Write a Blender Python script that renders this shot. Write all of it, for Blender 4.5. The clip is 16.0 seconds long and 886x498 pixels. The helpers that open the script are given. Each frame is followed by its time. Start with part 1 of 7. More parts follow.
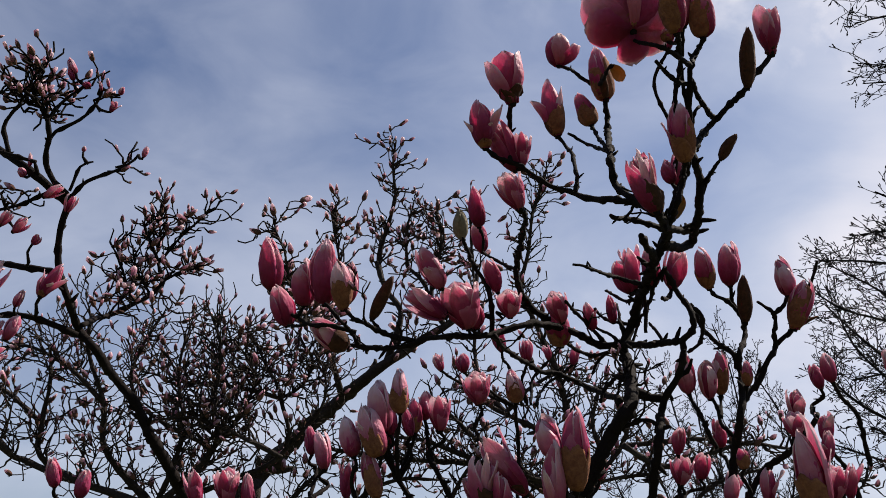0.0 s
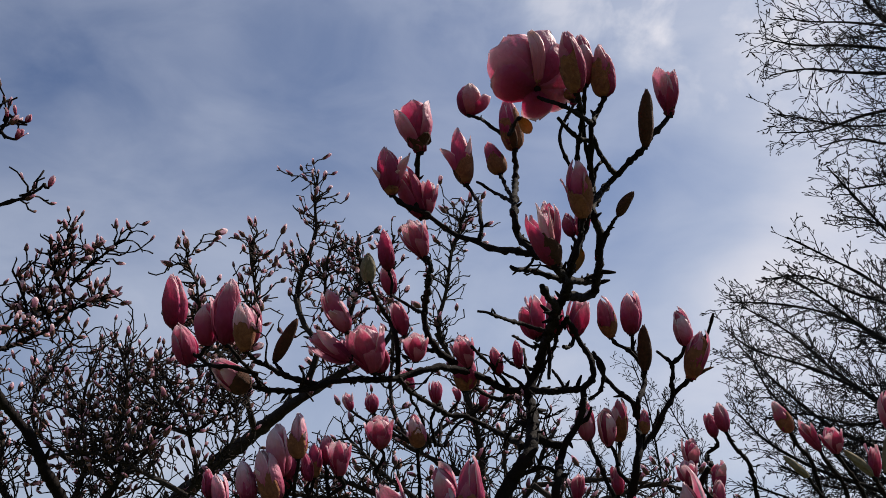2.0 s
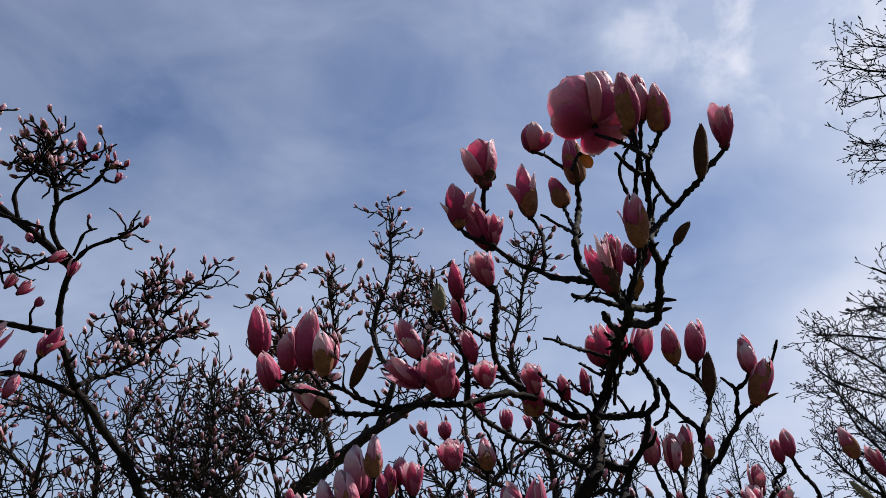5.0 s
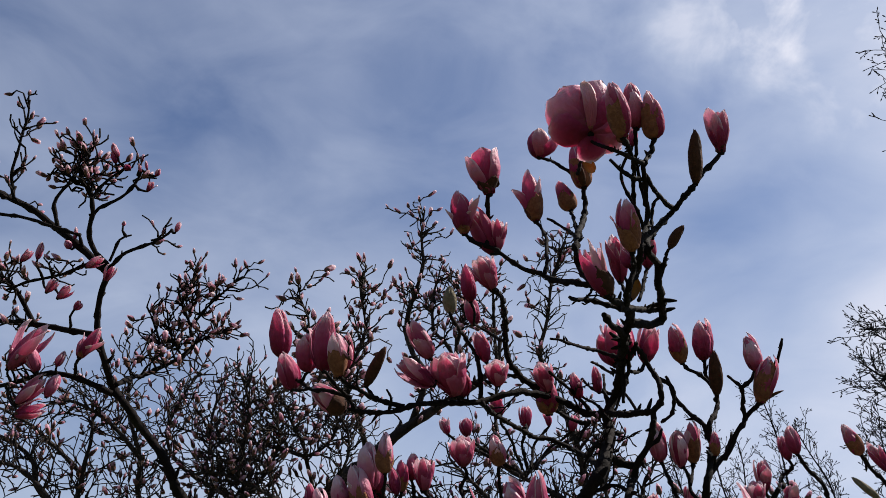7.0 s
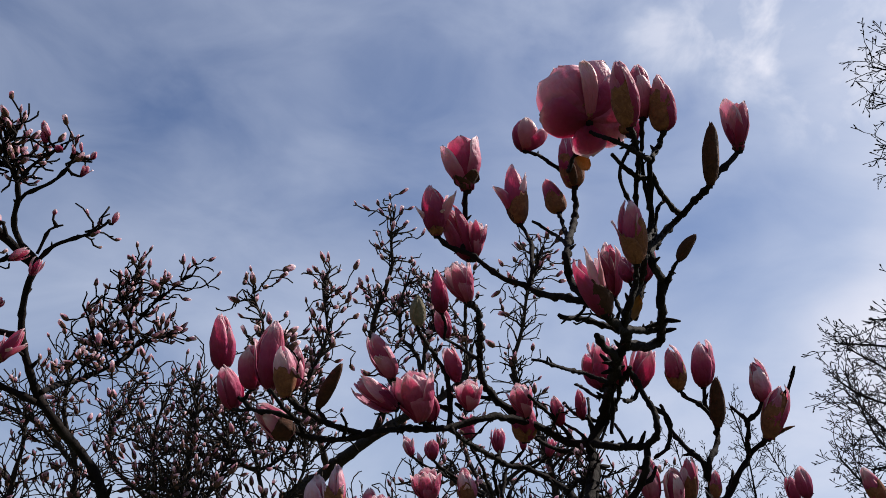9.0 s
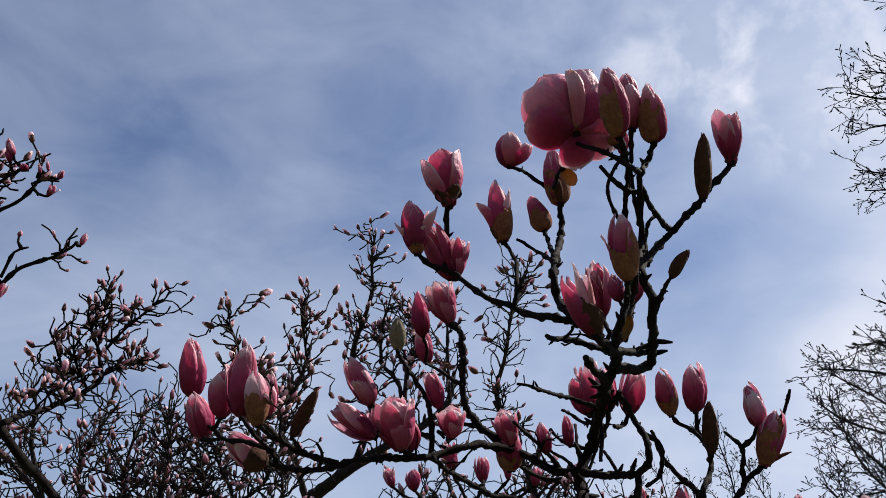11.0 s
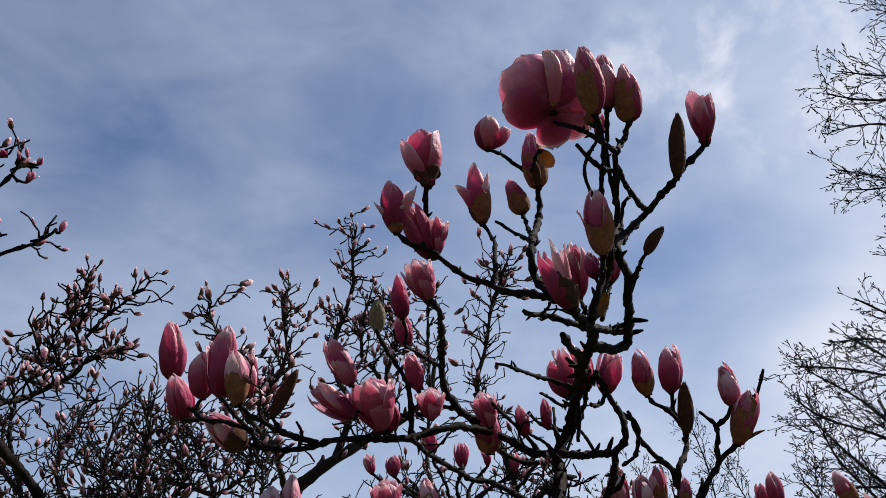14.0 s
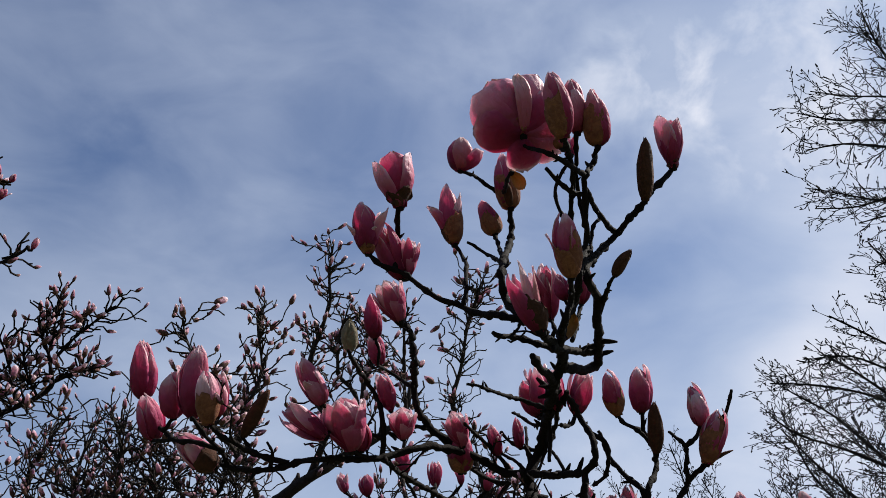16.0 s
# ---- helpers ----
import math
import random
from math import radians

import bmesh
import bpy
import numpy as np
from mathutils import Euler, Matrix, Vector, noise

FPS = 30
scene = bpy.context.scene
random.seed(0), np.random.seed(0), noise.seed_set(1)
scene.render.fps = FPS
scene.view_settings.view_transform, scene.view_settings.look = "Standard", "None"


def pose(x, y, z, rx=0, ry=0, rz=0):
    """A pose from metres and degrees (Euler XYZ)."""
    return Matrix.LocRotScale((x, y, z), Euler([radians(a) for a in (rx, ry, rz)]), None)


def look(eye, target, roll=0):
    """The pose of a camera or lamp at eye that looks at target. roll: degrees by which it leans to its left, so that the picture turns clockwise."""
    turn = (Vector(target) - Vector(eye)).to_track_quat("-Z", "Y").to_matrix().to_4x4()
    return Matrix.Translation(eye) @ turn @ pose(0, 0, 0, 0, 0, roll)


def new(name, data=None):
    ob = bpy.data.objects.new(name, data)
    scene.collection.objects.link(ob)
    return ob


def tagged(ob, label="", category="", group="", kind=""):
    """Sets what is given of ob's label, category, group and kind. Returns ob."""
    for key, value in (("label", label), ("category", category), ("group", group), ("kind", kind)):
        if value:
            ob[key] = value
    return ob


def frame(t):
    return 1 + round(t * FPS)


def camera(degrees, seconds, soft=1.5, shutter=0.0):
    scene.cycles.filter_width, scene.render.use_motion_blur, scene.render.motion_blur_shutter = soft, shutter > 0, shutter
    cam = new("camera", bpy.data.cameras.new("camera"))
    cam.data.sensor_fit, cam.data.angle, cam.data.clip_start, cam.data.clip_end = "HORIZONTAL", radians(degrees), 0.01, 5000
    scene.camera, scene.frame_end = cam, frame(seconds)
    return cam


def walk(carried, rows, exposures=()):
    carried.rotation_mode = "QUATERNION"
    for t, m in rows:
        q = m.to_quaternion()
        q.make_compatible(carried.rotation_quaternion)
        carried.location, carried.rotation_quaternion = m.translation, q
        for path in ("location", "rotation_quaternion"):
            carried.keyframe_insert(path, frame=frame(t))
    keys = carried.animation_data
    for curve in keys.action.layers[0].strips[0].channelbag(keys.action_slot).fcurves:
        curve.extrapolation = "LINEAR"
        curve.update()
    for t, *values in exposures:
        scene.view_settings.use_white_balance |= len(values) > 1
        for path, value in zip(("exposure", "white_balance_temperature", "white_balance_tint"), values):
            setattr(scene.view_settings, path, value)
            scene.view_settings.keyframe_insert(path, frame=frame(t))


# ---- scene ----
# ------------------------------------------------------------------ camera
cam = camera(53.3, 16.0, soft=0.75)
PATH = [
    (0.0, -0.0012, -0.0014, 1.5992, 112.000, -0.000, -0.000),
    (0.5, 0.0101, -0.0079, 1.5962, 112.698, -0.082, -0.372),
    (1.0, 0.0104, -0.0181, 1.6024, 113.030, -0.372, -0.868),
    (1.5, 0.0291, -0.0183, 1.5974, 113.306, -0.387, -1.696),
    (2.0, 0.0399, -0.0208, 1.6210, 113.933, 0.250, -4.848),
    (2.5, 0.0144, -0.0176, 1.6342, 114.102, 0.531, -5.903),
    (3.0, -0.0050, -0.0443, 1.6535, 113.868, 0.604, -7.035),
    (3.5, 0.0067, -0.0448, 1.6374, 114.172, 0.788, -6.872),
    (4.0, 0.0068, -0.0666, 1.6256, 114.731, -0.635, -4.432),
    (4.5, 0.0295, -0.0901, 1.5933, 115.574, -1.590, -1.485),
    (5.0, 0.0527, -0.0978, 1.5774, 116.166, -1.301, -0.122),
    (7.5, 0.1347, -0.1662, 1.5663, 115.481, -2.187, 3.121),
    (8.0, 0.1306, -0.1586, 1.5657, 115.100, -2.467, 1.876),
    (8.5, 0.1427, -0.1087, 1.6025, 115.241, -2.937, 1.481),
    (9.0, 0.1202, 0.0480, 1.6752, 115.909, -2.834, 0.513),
    (9.5, 0.1221, 0.1246, 1.7090, 116.582, -2.659, -0.010),
    (12.0, 0.1165, 0.1081, 1.6695, 117.967, -2.001, -0.580),
    (12.5, 0.1142, 0.1164, 1.6597, 117.858, -2.009, -0.634),
    (13.0, 0.1219, 0.1148, 1.6546, 117.770, -1.979, -0.795),
    (13.5, 0.1189, 0.1217, 1.6524, 117.754, -1.825, -1.184),
    (14.0, 0.1260, 0.1169, 1.6536, 117.954, -1.616, -1.526),
    (14.5, 0.1360, 0.1098, 1.6612, 118.135, -1.464, -1.713),
    (15.0, 0.1322, 0.1100, 1.6606, 118.466, -1.323, -2.140),
    (15.5, 0.1283, 0.1106, 1.6526, 118.850, -1.173, -2.556),
    (16.0, 0.1385, 0.1039, 1.6577, 118.972, -1.230, -2.797),
]
walk(cam, [(t, pose(x, y, z, rx, ry, rz)) for t, x, y, z, rx, ry, rz in PATH],
     exposures=[(0.0, 0.90, 7000, 12.0), (1.4, 0.87, 6950, 11.5), (2.1, 0.71, 6850, 10.5), (3.6, 0.71, 6800, 10.0), (4.6, 0.81, 6550, 10.0), (5.2, 0.84, 6500, 10.0),
                (8.0, 0.85, 6650, 10.5), (12.0, 0.91, 6600, 9.0), (16.0, 0.83, 6550, 8.0)])

# ------------------------------------------------------------------ light
SUN_AZ, SUN_EL = 66.0, 48.0          # degrees right of straight ahead (+y), above the horizon
sun_dir = Vector((math.sin(radians(SUN_AZ)) * math.cos(radians(SUN_EL)),
                  math.cos(radians(SUN_AZ)) * math.cos(radians(SUN_EL)),
                  math.sin(radians(SUN_EL))))
sun = new("sun", bpy.data.lights.new("sun", "SUN"))
sun.data.energy, sun.data.angle, sun.data.color = 5.0, radians(0.6), (1.0, 0.95, 0.88)
sun.matrix_world = look(sun_dir * 60, (0, 0, 0))

world = bpy.data.worlds.new("sky")
scene.world = world
world.use_nodes = True


def wire(tree, kind, inputs=None, **props):
    """A node with its properties and inputs set; an input may be a value or another node's socket."""
    node = tree.nodes.new(kind)
    if "sky_type" in props:
        node.sky_type, node.sun_disc = props["sky_type"], props["sun_disc"]
        node.sun_elevation, node.sun_rotation = props["sun_elevation"], props["sun_rotation"]
        node.air_density, node.dust_density, node.ozone_density = props["air_density"], props["dust_density"], props["ozone_density"]
    if "data_type" in props:
        node.data_type = props["data_type"]
    if "blend_type" in props:
        node.blend_type = props["blend_type"]
    if "operation" in props:
        node.operation = props["operation"]
    if "use_clamp" in props:
        node.use_clamp = props["use_clamp"]
    if "interpolation_type" in props:
        node.interpolation_type = props["interpolation_type"]
    for key, value in (inputs or {}).items():
        if isinstance(value, bpy.types.NodeSocket):
            tree.links.new(value, node.inputs[key])
        else:
            node.inputs[key].default_value = value
    return node


def ramp(tree, fac, stops, ease="LINEAR"):
    node = wire(tree, "ShaderNodeValToRGB", {"Fac": fac})
    node.color_ramp.interpolation = ease
    while len(node.color_ramp.elements) < len(stops):
        node.color_ramp.elements.new(0.5)
    for el, (pos, col) in zip(node.color_ramp.elements, stops):
        el.position, el.color = pos, (*col, 1) if len(col) == 3 else col
    return node.outputs["Color"]


def math_node(tree, op, a, b=0.0, clamp=False):
    return wire(tree, "ShaderNodeMath", {0: a, 1: b}, operation=op, use_clamp=clamp).outputs[0]


CLOUDS = [
    ((-0.108, 0.777, 0.620), 13, -0.16),
    ((0.233, 0.748, 0.621), 7, 0.28),
    ((0.404, 0.690, 0.600), 13, 0.46),
    ((-0.083, 0.823, 0.562), 14, 0.28),
    ((0.489, 0.675, 0.552), 14, 0.26),
    ((-0.397, 0.792, 0.464), 16, -0.10),
    ((-0.183, 0.770, 0.612), 8, 0.06),
    ((-0.257, 0.863, 0.435), 12, 0.10),
    ((-0.392, 0.705, 0.591), 14, 0.06),
    ((-0.304, 0.801, 0.515), 9, -0.16),
    ((-0.042, 0.830, 0.557), 9, -0.20),
    ((0.334, 0.808, 0.485), 12, 0.15),
    ((0.376, 0.895, 0.239), 22, 0.45),
    ((0.511, 0.829, 0.230), 15, 0.65),
    ((-0.002, 0.991, 0.134), 24, 0.50),
    ((-0.407, 0.892, 0.194), 22, 0.40),
    ((0.447, 0.786, 0.427), 12, 0.24),
    ((0.307, 0.841, 0.446), 8, -0.20),
    ((-0.468, 0.720, 0.513), 7, 0.15),
]
PUFFS = [
    ((0.235, 0.745, 0.624), 6, 0.55),
    ((0.370, 0.700, 0.612), 10, 0.85),
    ((0.121, 0.741, 0.660), 8, 0.30),
]


def build_sky():
    t = world.node_tree
    t.nodes.clear()
    sky = wire(t, "ShaderNodeTexSky", sky_type="NISHITA", sun_disc=False, sun_elevation=radians(SUN_EL),
               sun_rotation=radians(SUN_AZ), air_density=1.0, dust_density=1.6, ozone_density=2.0)
    way = wire(t, "ShaderNodeTexCoord").outputs["Generated"]
    # thin cloud sheets: broad soft veils with finer wisps in them
    veil = wire(t, "ShaderNodeTexNoise", {"Vector": wire(t, "ShaderNodeMapping", {"Vector": way, "Location": (3.1, 0.4, 1.7), "Rotation": (0.3, 0.5, 0.4), "Scale": (1.0, 1.0, 1.5)}).outputs[0],
                "Scale": 2.6, "Detail": 5.0, "Roughness": 0.52, "Distortion": 0.35})
    wisp = wire(t, "ShaderNodeTexNoise", {"Vector": wire(t, "ShaderNodeMapping", {"Vector": way, "Location": (0.7, 2.2, 0.1), "Rotation": (0.2, -0.6, 0.3), "Scale": (0.8, 1.0, 1.7)}).outputs[0],
                "Scale": 7.0, "Detail": 8.0, "Roughness": 0.52, "Distortion": 0.45})
    a = math_node(t, "MULTIPLY", math_node(t, "SUBTRACT", veil.outputs["Fac"], 0.5), 0.9)
    b = math_node(t, "MULTIPLY", math_node(t, "SUBTRACT", wisp.outputs["Fac"], 0.5), 1.3)
    cover = math_node(t, "ADD", math_node(t, "ADD", a, b), -0.06)
    # small bright puffs, crisp at their edges
    puff = wire(t, "ShaderNodeTexNoise", {"Vector": way, "Scale": 11.0, "Detail": 6.0, "Roughness": 0.55, "Distortion": 0.3})
    puff = wire(t, "ShaderNodeMapRange", {"Value": puff.outputs["Fac"], 1: 0.45, 2: 0.66, 3: 0.0, 4: 1.0}).outputs[0]
    for way_to, reach, amount in PUFFS:
        d = wire(t, "ShaderNodeVectorMath", {0: way, 1: Vector(way_to).normalized()}, operation="DOT_PRODUCT").outputs["Value"]
        near_it = wire(t, "ShaderNodeMapRange", {"Value": d, 1: math.cos(radians(reach)), 2: 1.0, 3: 0.0, 4: amount}, interpolation_type="SMOOTHSTEP").outputs[0]
        cover = math_node(t, "ADD", cover, math_node(t, "MULTIPLY", near_it, puff))
    # the larger banks and gaps of the cloud cover: direction, reach in degrees, more or less cloud
    for way_to, reach, amount in CLOUDS:
        d = wire(t, "ShaderNodeVectorMath", {0: way, 1: Vector(way_to).normalized()}, operation="DOT_PRODUCT").outputs["Value"]
        near_it = wire(t, "ShaderNodeMapRange", {"Value": d, 1: math.cos(radians(reach)), 2: 1.0, 3: 0.0, 4: amount}, interpolation_type="SMOOTHSTEP").outputs[0]
        cover = math_node(t, "ADD", cover, near_it)
    cover = wire(t, "ShaderNodeMapRange", {"Value": cover, 1: -0.40, 2: 1.60, 3: 0.08, 4: 1.0}).outputs[0]
    base = wire(t, "ShaderNodeMix", {0: 1.0, 6: sky.outputs["Color"], 7: (0.0280, 0.0372, 0.0515, 1)}, data_type="RGBA", blend_type="MULTIPLY").outputs[2]
    # thin cloud is bluish, thick cloud and haze near white
    thick = wire(t, "ShaderNodeMapRange", {"Value": cover, 1: 0.55, 2: 1.0, 3: 0.0, 4: 1.0}).outputs[0]
    cloud = wire(t, "ShaderNodeMix", {0: thick, 6: (0.365, 0.405, 0.495, 1), 7: (0.455, 0.468, 0.535, 1)}, data_type="RGBA").outputs[2]
    mix = wire(t, "ShaderNodeMix", {0: cover, 6: base, 7: cloud}, data_type="RGBA").outputs[2]
    bg = wire(t, "ShaderNodeBackground", {"Color": mix, "Strength": 1.0})
    t.links.new(bg.outputs[0], wire(t, "ShaderNodeOutputWorld").inputs["Surface"])


build_sky()


# ------------------------------------------------------------------ materials
def material(name):
    m = bpy.data.materials.new(name)
    m.use_nodes = True
    m.node_tree.nodes.clear()
    return m, m.node_tree


def finish(t, shader):
    t.links.new(shader, wire(t, "ShaderNodeOutputMaterial").inputs["Surface"])


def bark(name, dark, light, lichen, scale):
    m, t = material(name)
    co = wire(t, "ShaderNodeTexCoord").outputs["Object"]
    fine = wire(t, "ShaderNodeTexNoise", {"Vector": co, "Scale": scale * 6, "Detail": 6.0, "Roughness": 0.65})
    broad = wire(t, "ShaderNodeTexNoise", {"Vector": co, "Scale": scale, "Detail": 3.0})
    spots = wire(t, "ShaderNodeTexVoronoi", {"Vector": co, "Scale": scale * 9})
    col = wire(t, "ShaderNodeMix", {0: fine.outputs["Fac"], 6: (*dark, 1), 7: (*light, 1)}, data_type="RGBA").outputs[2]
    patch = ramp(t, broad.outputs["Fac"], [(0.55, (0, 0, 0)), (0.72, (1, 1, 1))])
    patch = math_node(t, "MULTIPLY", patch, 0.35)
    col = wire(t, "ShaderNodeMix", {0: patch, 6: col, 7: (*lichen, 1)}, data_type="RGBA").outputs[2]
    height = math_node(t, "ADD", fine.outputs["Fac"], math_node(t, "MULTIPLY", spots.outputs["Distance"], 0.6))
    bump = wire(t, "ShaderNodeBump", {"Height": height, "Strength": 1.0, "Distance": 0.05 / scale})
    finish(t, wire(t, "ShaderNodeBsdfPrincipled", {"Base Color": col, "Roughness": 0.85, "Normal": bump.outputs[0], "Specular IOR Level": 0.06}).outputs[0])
    return m


def petal(name, stops, glow, veins):
    """Thin waxy tissue: colour runs from the base of the petal (v = 0) to its tip (v = 1), light passes through."""
    m, t = material(name)
    uv = wire(t, "ShaderNodeUVMap").outputs[0]
    sep = wire(t, "ShaderNodeSeparateXYZ", {0: uv})
    rnd = wire(t, "ShaderNodeObjectInfo").outputs["Random"]
    vein = wire(t, "ShaderNodeTexNoise", {"Vector": wire(t, "ShaderNodeMapping", {"Vector": uv, "Scale": (5, 1.3, 1)}).outputs[0], "Scale": 1.0, "Detail": 6.0, "Roughness": 0.55, "Distortion": 0.8})
    blot = wire(t, "ShaderNodeTexNoise", {"Vector": wire(t, "ShaderNodeTexCoord").outputs["Object"], "Scale": 45.0, "Detail": 3.0, "Roughness": 0.6})
    shift = math_node(t, "ADD", sep.outputs["Y"], math_node(t, "MULTIPLY", math_node(t, "SUBTRACT", blot.outputs["Fac"], 0.5), 0.35))
    shift = math_node(t, "ADD", shift, math_node(t, "MULTIPLY", math_node(t, "SUBTRACT", rnd, 0.5), 0.22))
    # pale petal edge, whitened further to carry a sunlit rim in the colour
    rim = math_node(t, "ABSOLUTE", math_node(t, "SUBTRACT", sep.outputs["X"], 0.5))
    rim = wire(t, "ShaderNodeMapRange", {"Value": rim, 1: 0.40, 2: 0.5, 3: 0.0, 4: 0.5}).outputs[0]
    shift = math_node(t, "ADD", shift, math_node(t, "MULTIPLY", rim, math_node(t, "POWER", sep.outputs["Y"], 1.5)))
    col = ramp(t, shift, stops)
    dark = wire(t, "ShaderNodeMix", {0: math_node(t, "MULTIPLY", vein.outputs["Fac"], veins), 6: col, 7: (0.30, 0.035, 0.13, 1)}, data_type="RGBA").outputs[2]
    fold = wire(t, "ShaderNodeTexNoise", {"Vector": wire(t, "ShaderNodeMapping", {"Vector": uv, "Scale": (2.2, 2.6, 1), "Location": (3.0, 1.0, 0)}).outputs[0], "Scale": 1.0, "Detail": 3.0, "Roughness": 0.5, "Distortion": 1.2})
    crease = math_node(t, "ADD", vein.outputs["Fac"], math_node(t, "MULTIPLY", blot.outputs["Fac"], 0.7))
    crease = math_node(t, "ADD", crease, math_node(t, "MULTIPLY", fold.outputs["Fac"], 2.2))
    bump = wire(t, "ShaderNodeBump", {"Height": crease, "Strength": 0.45, "Distance": 0.006})
    body = wire(t, "ShaderNodeBsdfPrincipled", {"Base Color": dark, "Roughness": 0.55, "Normal": bump.outputs[0], "Specular IOR Level": 0.22})
    deep = wire(t, "ShaderNodeGamma", {"Color": dark, "Gamma": 1.15}).outputs[0]
    thin = wire(t, "ShaderNodeBsdfTranslucent", {"Color": deep, "Normal": bump.outputs[0]})
    finish(t, wire(t, "ShaderNodeMixShader", {0: glow, 1: body.outputs[0], 2: thin.outputs[0]}).outputs[0])
    return m


def fuzzy(name, low, high, scale=240.0):
    """The felted skin of a winter bud."""
    m, t = material(name)
    co = wire(t, "ShaderNodeTexCoord").outputs["Object"]
    uv = wire(t, "ShaderNodeUVMap").outputs[0]
    v = wire(t, "ShaderNodeSeparateXYZ", {0: uv}).outputs["Y"]
    hair = wire(t, "ShaderNodeTexNoise", {"Vector": co, "Scale": scale, "Detail": 5.0, "Roughness": 0.7})
    blot = wire(t, "ShaderNodeTexNoise", {"Vector": co, "Scale": scale / 2.4, "Detail": 5.0, "Roughness": 0.62, "Distortion": 0.6})
    mixed = math_node(t, "ADD", math_node(t, "MULTIPLY", v, 0.20), math_node(t, "MULTIPLY", math_node(t, "SUBTRACT", blot.outputs["Fac"], 0.30), 1.35), True)
    col = wire(t, "ShaderNodeMix", {0: mixed, 6: (*low, 1), 7: (*high, 1)}, data_type="RGBA").outputs[2]
    col = wire(t, "ShaderNodeMix", {0: math_node(t, "MULTIPLY", hair.outputs["Fac"], 0.55), 6: col, 7: (0.035, 0.02, 0.012, 1)}, data_type="RGBA").outputs[2]
    bump = wire(t, "ShaderNodeBump", {"Height": hair.outputs["Fac"], "Strength": 0.8, "Distance": 0.004})
    finish(t, wire(t, "ShaderNodeBsdfPrincipled", {"Base Color": col, "Roughness": 0.9, "Specular IOR Level": 0.15, "Normal": bump.outputs[0]}).outputs[0])
    return m


# near black: the backlit shade on grey bark is put into its colour
BARK_SHADED = bark("shaded_magnolia_bark", (0.004, 0.003, 0.003), (0.0125, 0.009, 0.008), (0.024, 0.019, 0.016), 34)
BARK_BACK = bark("old_magnolia_bark", (0.006, 0.0045, 0.004), (0.048, 0.038, 0.034), (0.08, 0.072, 0.066), 14)
BARK_BARE = bark("bare_tree_bark", (0.006, 0.0055, 0.006), (0.017, 0.015, 0.016), (0.028, 0.028, 0.026), 6)
PETAL_OUT = petal("petal_outside", [(0.0, (0.17, 0.012, 0.038)), (0.28, (0.40, 0.034, 0.110)), (0.62, (0.63, 0.105, 0.25)), (0.88, (0.80, 0.31, 0.42)), (1.0, (0.93, 0.74, 0.77))], 0.64, 0.30)
PETAL_IN = petal("petal_inside", [(0.0, (0.42, 0.04, 0.14)), (0.4, (0.62, 0.16, 0.31)), (0.85, (0.76, 0.39, 0.51)), (1.0, (0.88, 0.74, 0.77))], 0.50, 0.20)
PETAL_PALE = petal("pale_petal", [(0.0, (0.22, 0.030, 0.055)), (0.30, (0.49, 0.09, 0.18)), (0.62, (0.74, 0.31, 0.42)), (1.0, (0.92, 0.77, 0.80))], 0.48, 0.25)
PETAL_CREAM = petal("cream_petal", [(0.0, (0.34, 0.05, 0.075)), (0.4, (0.52, 0.15, 0.19)), (0.75, (0.66, 0.34, 0.36)), (1.0, (0.82, 0.62, 0.56))], 0.42, 0.20)
PETAL_SMALL = petal("small_bud_petal", [(0.0, (0.14, 0.04, 0.065)), (0.3, (0.40, 0.14, 0.22)), (0.65, (0.70, 0.40, 0.50)), (1.0, (0.94, 0.80, 0.82))], 0.55, 0.20)
SCALE = fuzzy("bud_scale_felt", (0.095, 0.028, 0.018), (0.42, 0.17, 0.078))
SCALE_DARK = fuzzy("closed_bud_felt", (0.012, 0.005, 0.0035), (0.13, 0.046, 0.024))
SCALE_GREEN = fuzzy("green_bud_felt", (0.11, 0.095, 0.065), (0.34, 0.29, 0.20))
SCALE_SMALL = fuzzy("small_bud_felt", (0.05, 0.022, 0.018), (0.30, 0.15, 0.11))
LEAF_BROWN = petal("withered_scale", [(0.0, (0.30, 0.16, 0.05)), (1.0, (0.42, 0.20, 0.05))], 0.4, 0.1)
LEAF_GREEN = petal("young_leaf", [(0.0, (0.22, 0.30, 0.03)), (1.0, (0.40, 0.48, 0.06))], 0.4, 0.0)


def lawn_material():
    m, t = material("lawn")
    co = wire(t, "ShaderNodeTexCoord").outputs["Object"]
    a = wire(t, "ShaderNodeTexNoise", {"Vector": co, "Scale": 0.35, "Detail": 6.0})
    b = wire(t, "ShaderNodeTexNoise", {"Vector": co, "Scale": 40.0, "Detail": 4.0})
    col = ramp(t, a.outputs["Fac"], [(0.3, (0.035, 0.055, 0.018)), (0.7, (0.075, 0.095, 0.035))])
    col = wire(t, "ShaderNodeMix", {0: math_node(t, "MULTIPLY", b.outputs["Fac"], 0.5), 6: col, 7: (0.09, 0.075, 0.04, 1)}, data_type="RGBA").outputs[2]
    bump = wire(t, "ShaderNodeBump", {"Height": b.outputs["Fac"], "Strength": 0.8, "Distance": 0.03})
    finish(t, wire(t, "ShaderNodeBsdfPrincipled", {"Base Color": col, "Roughness": 0.9, "Normal": bump.outputs[0]}).outputs[0])
    return m


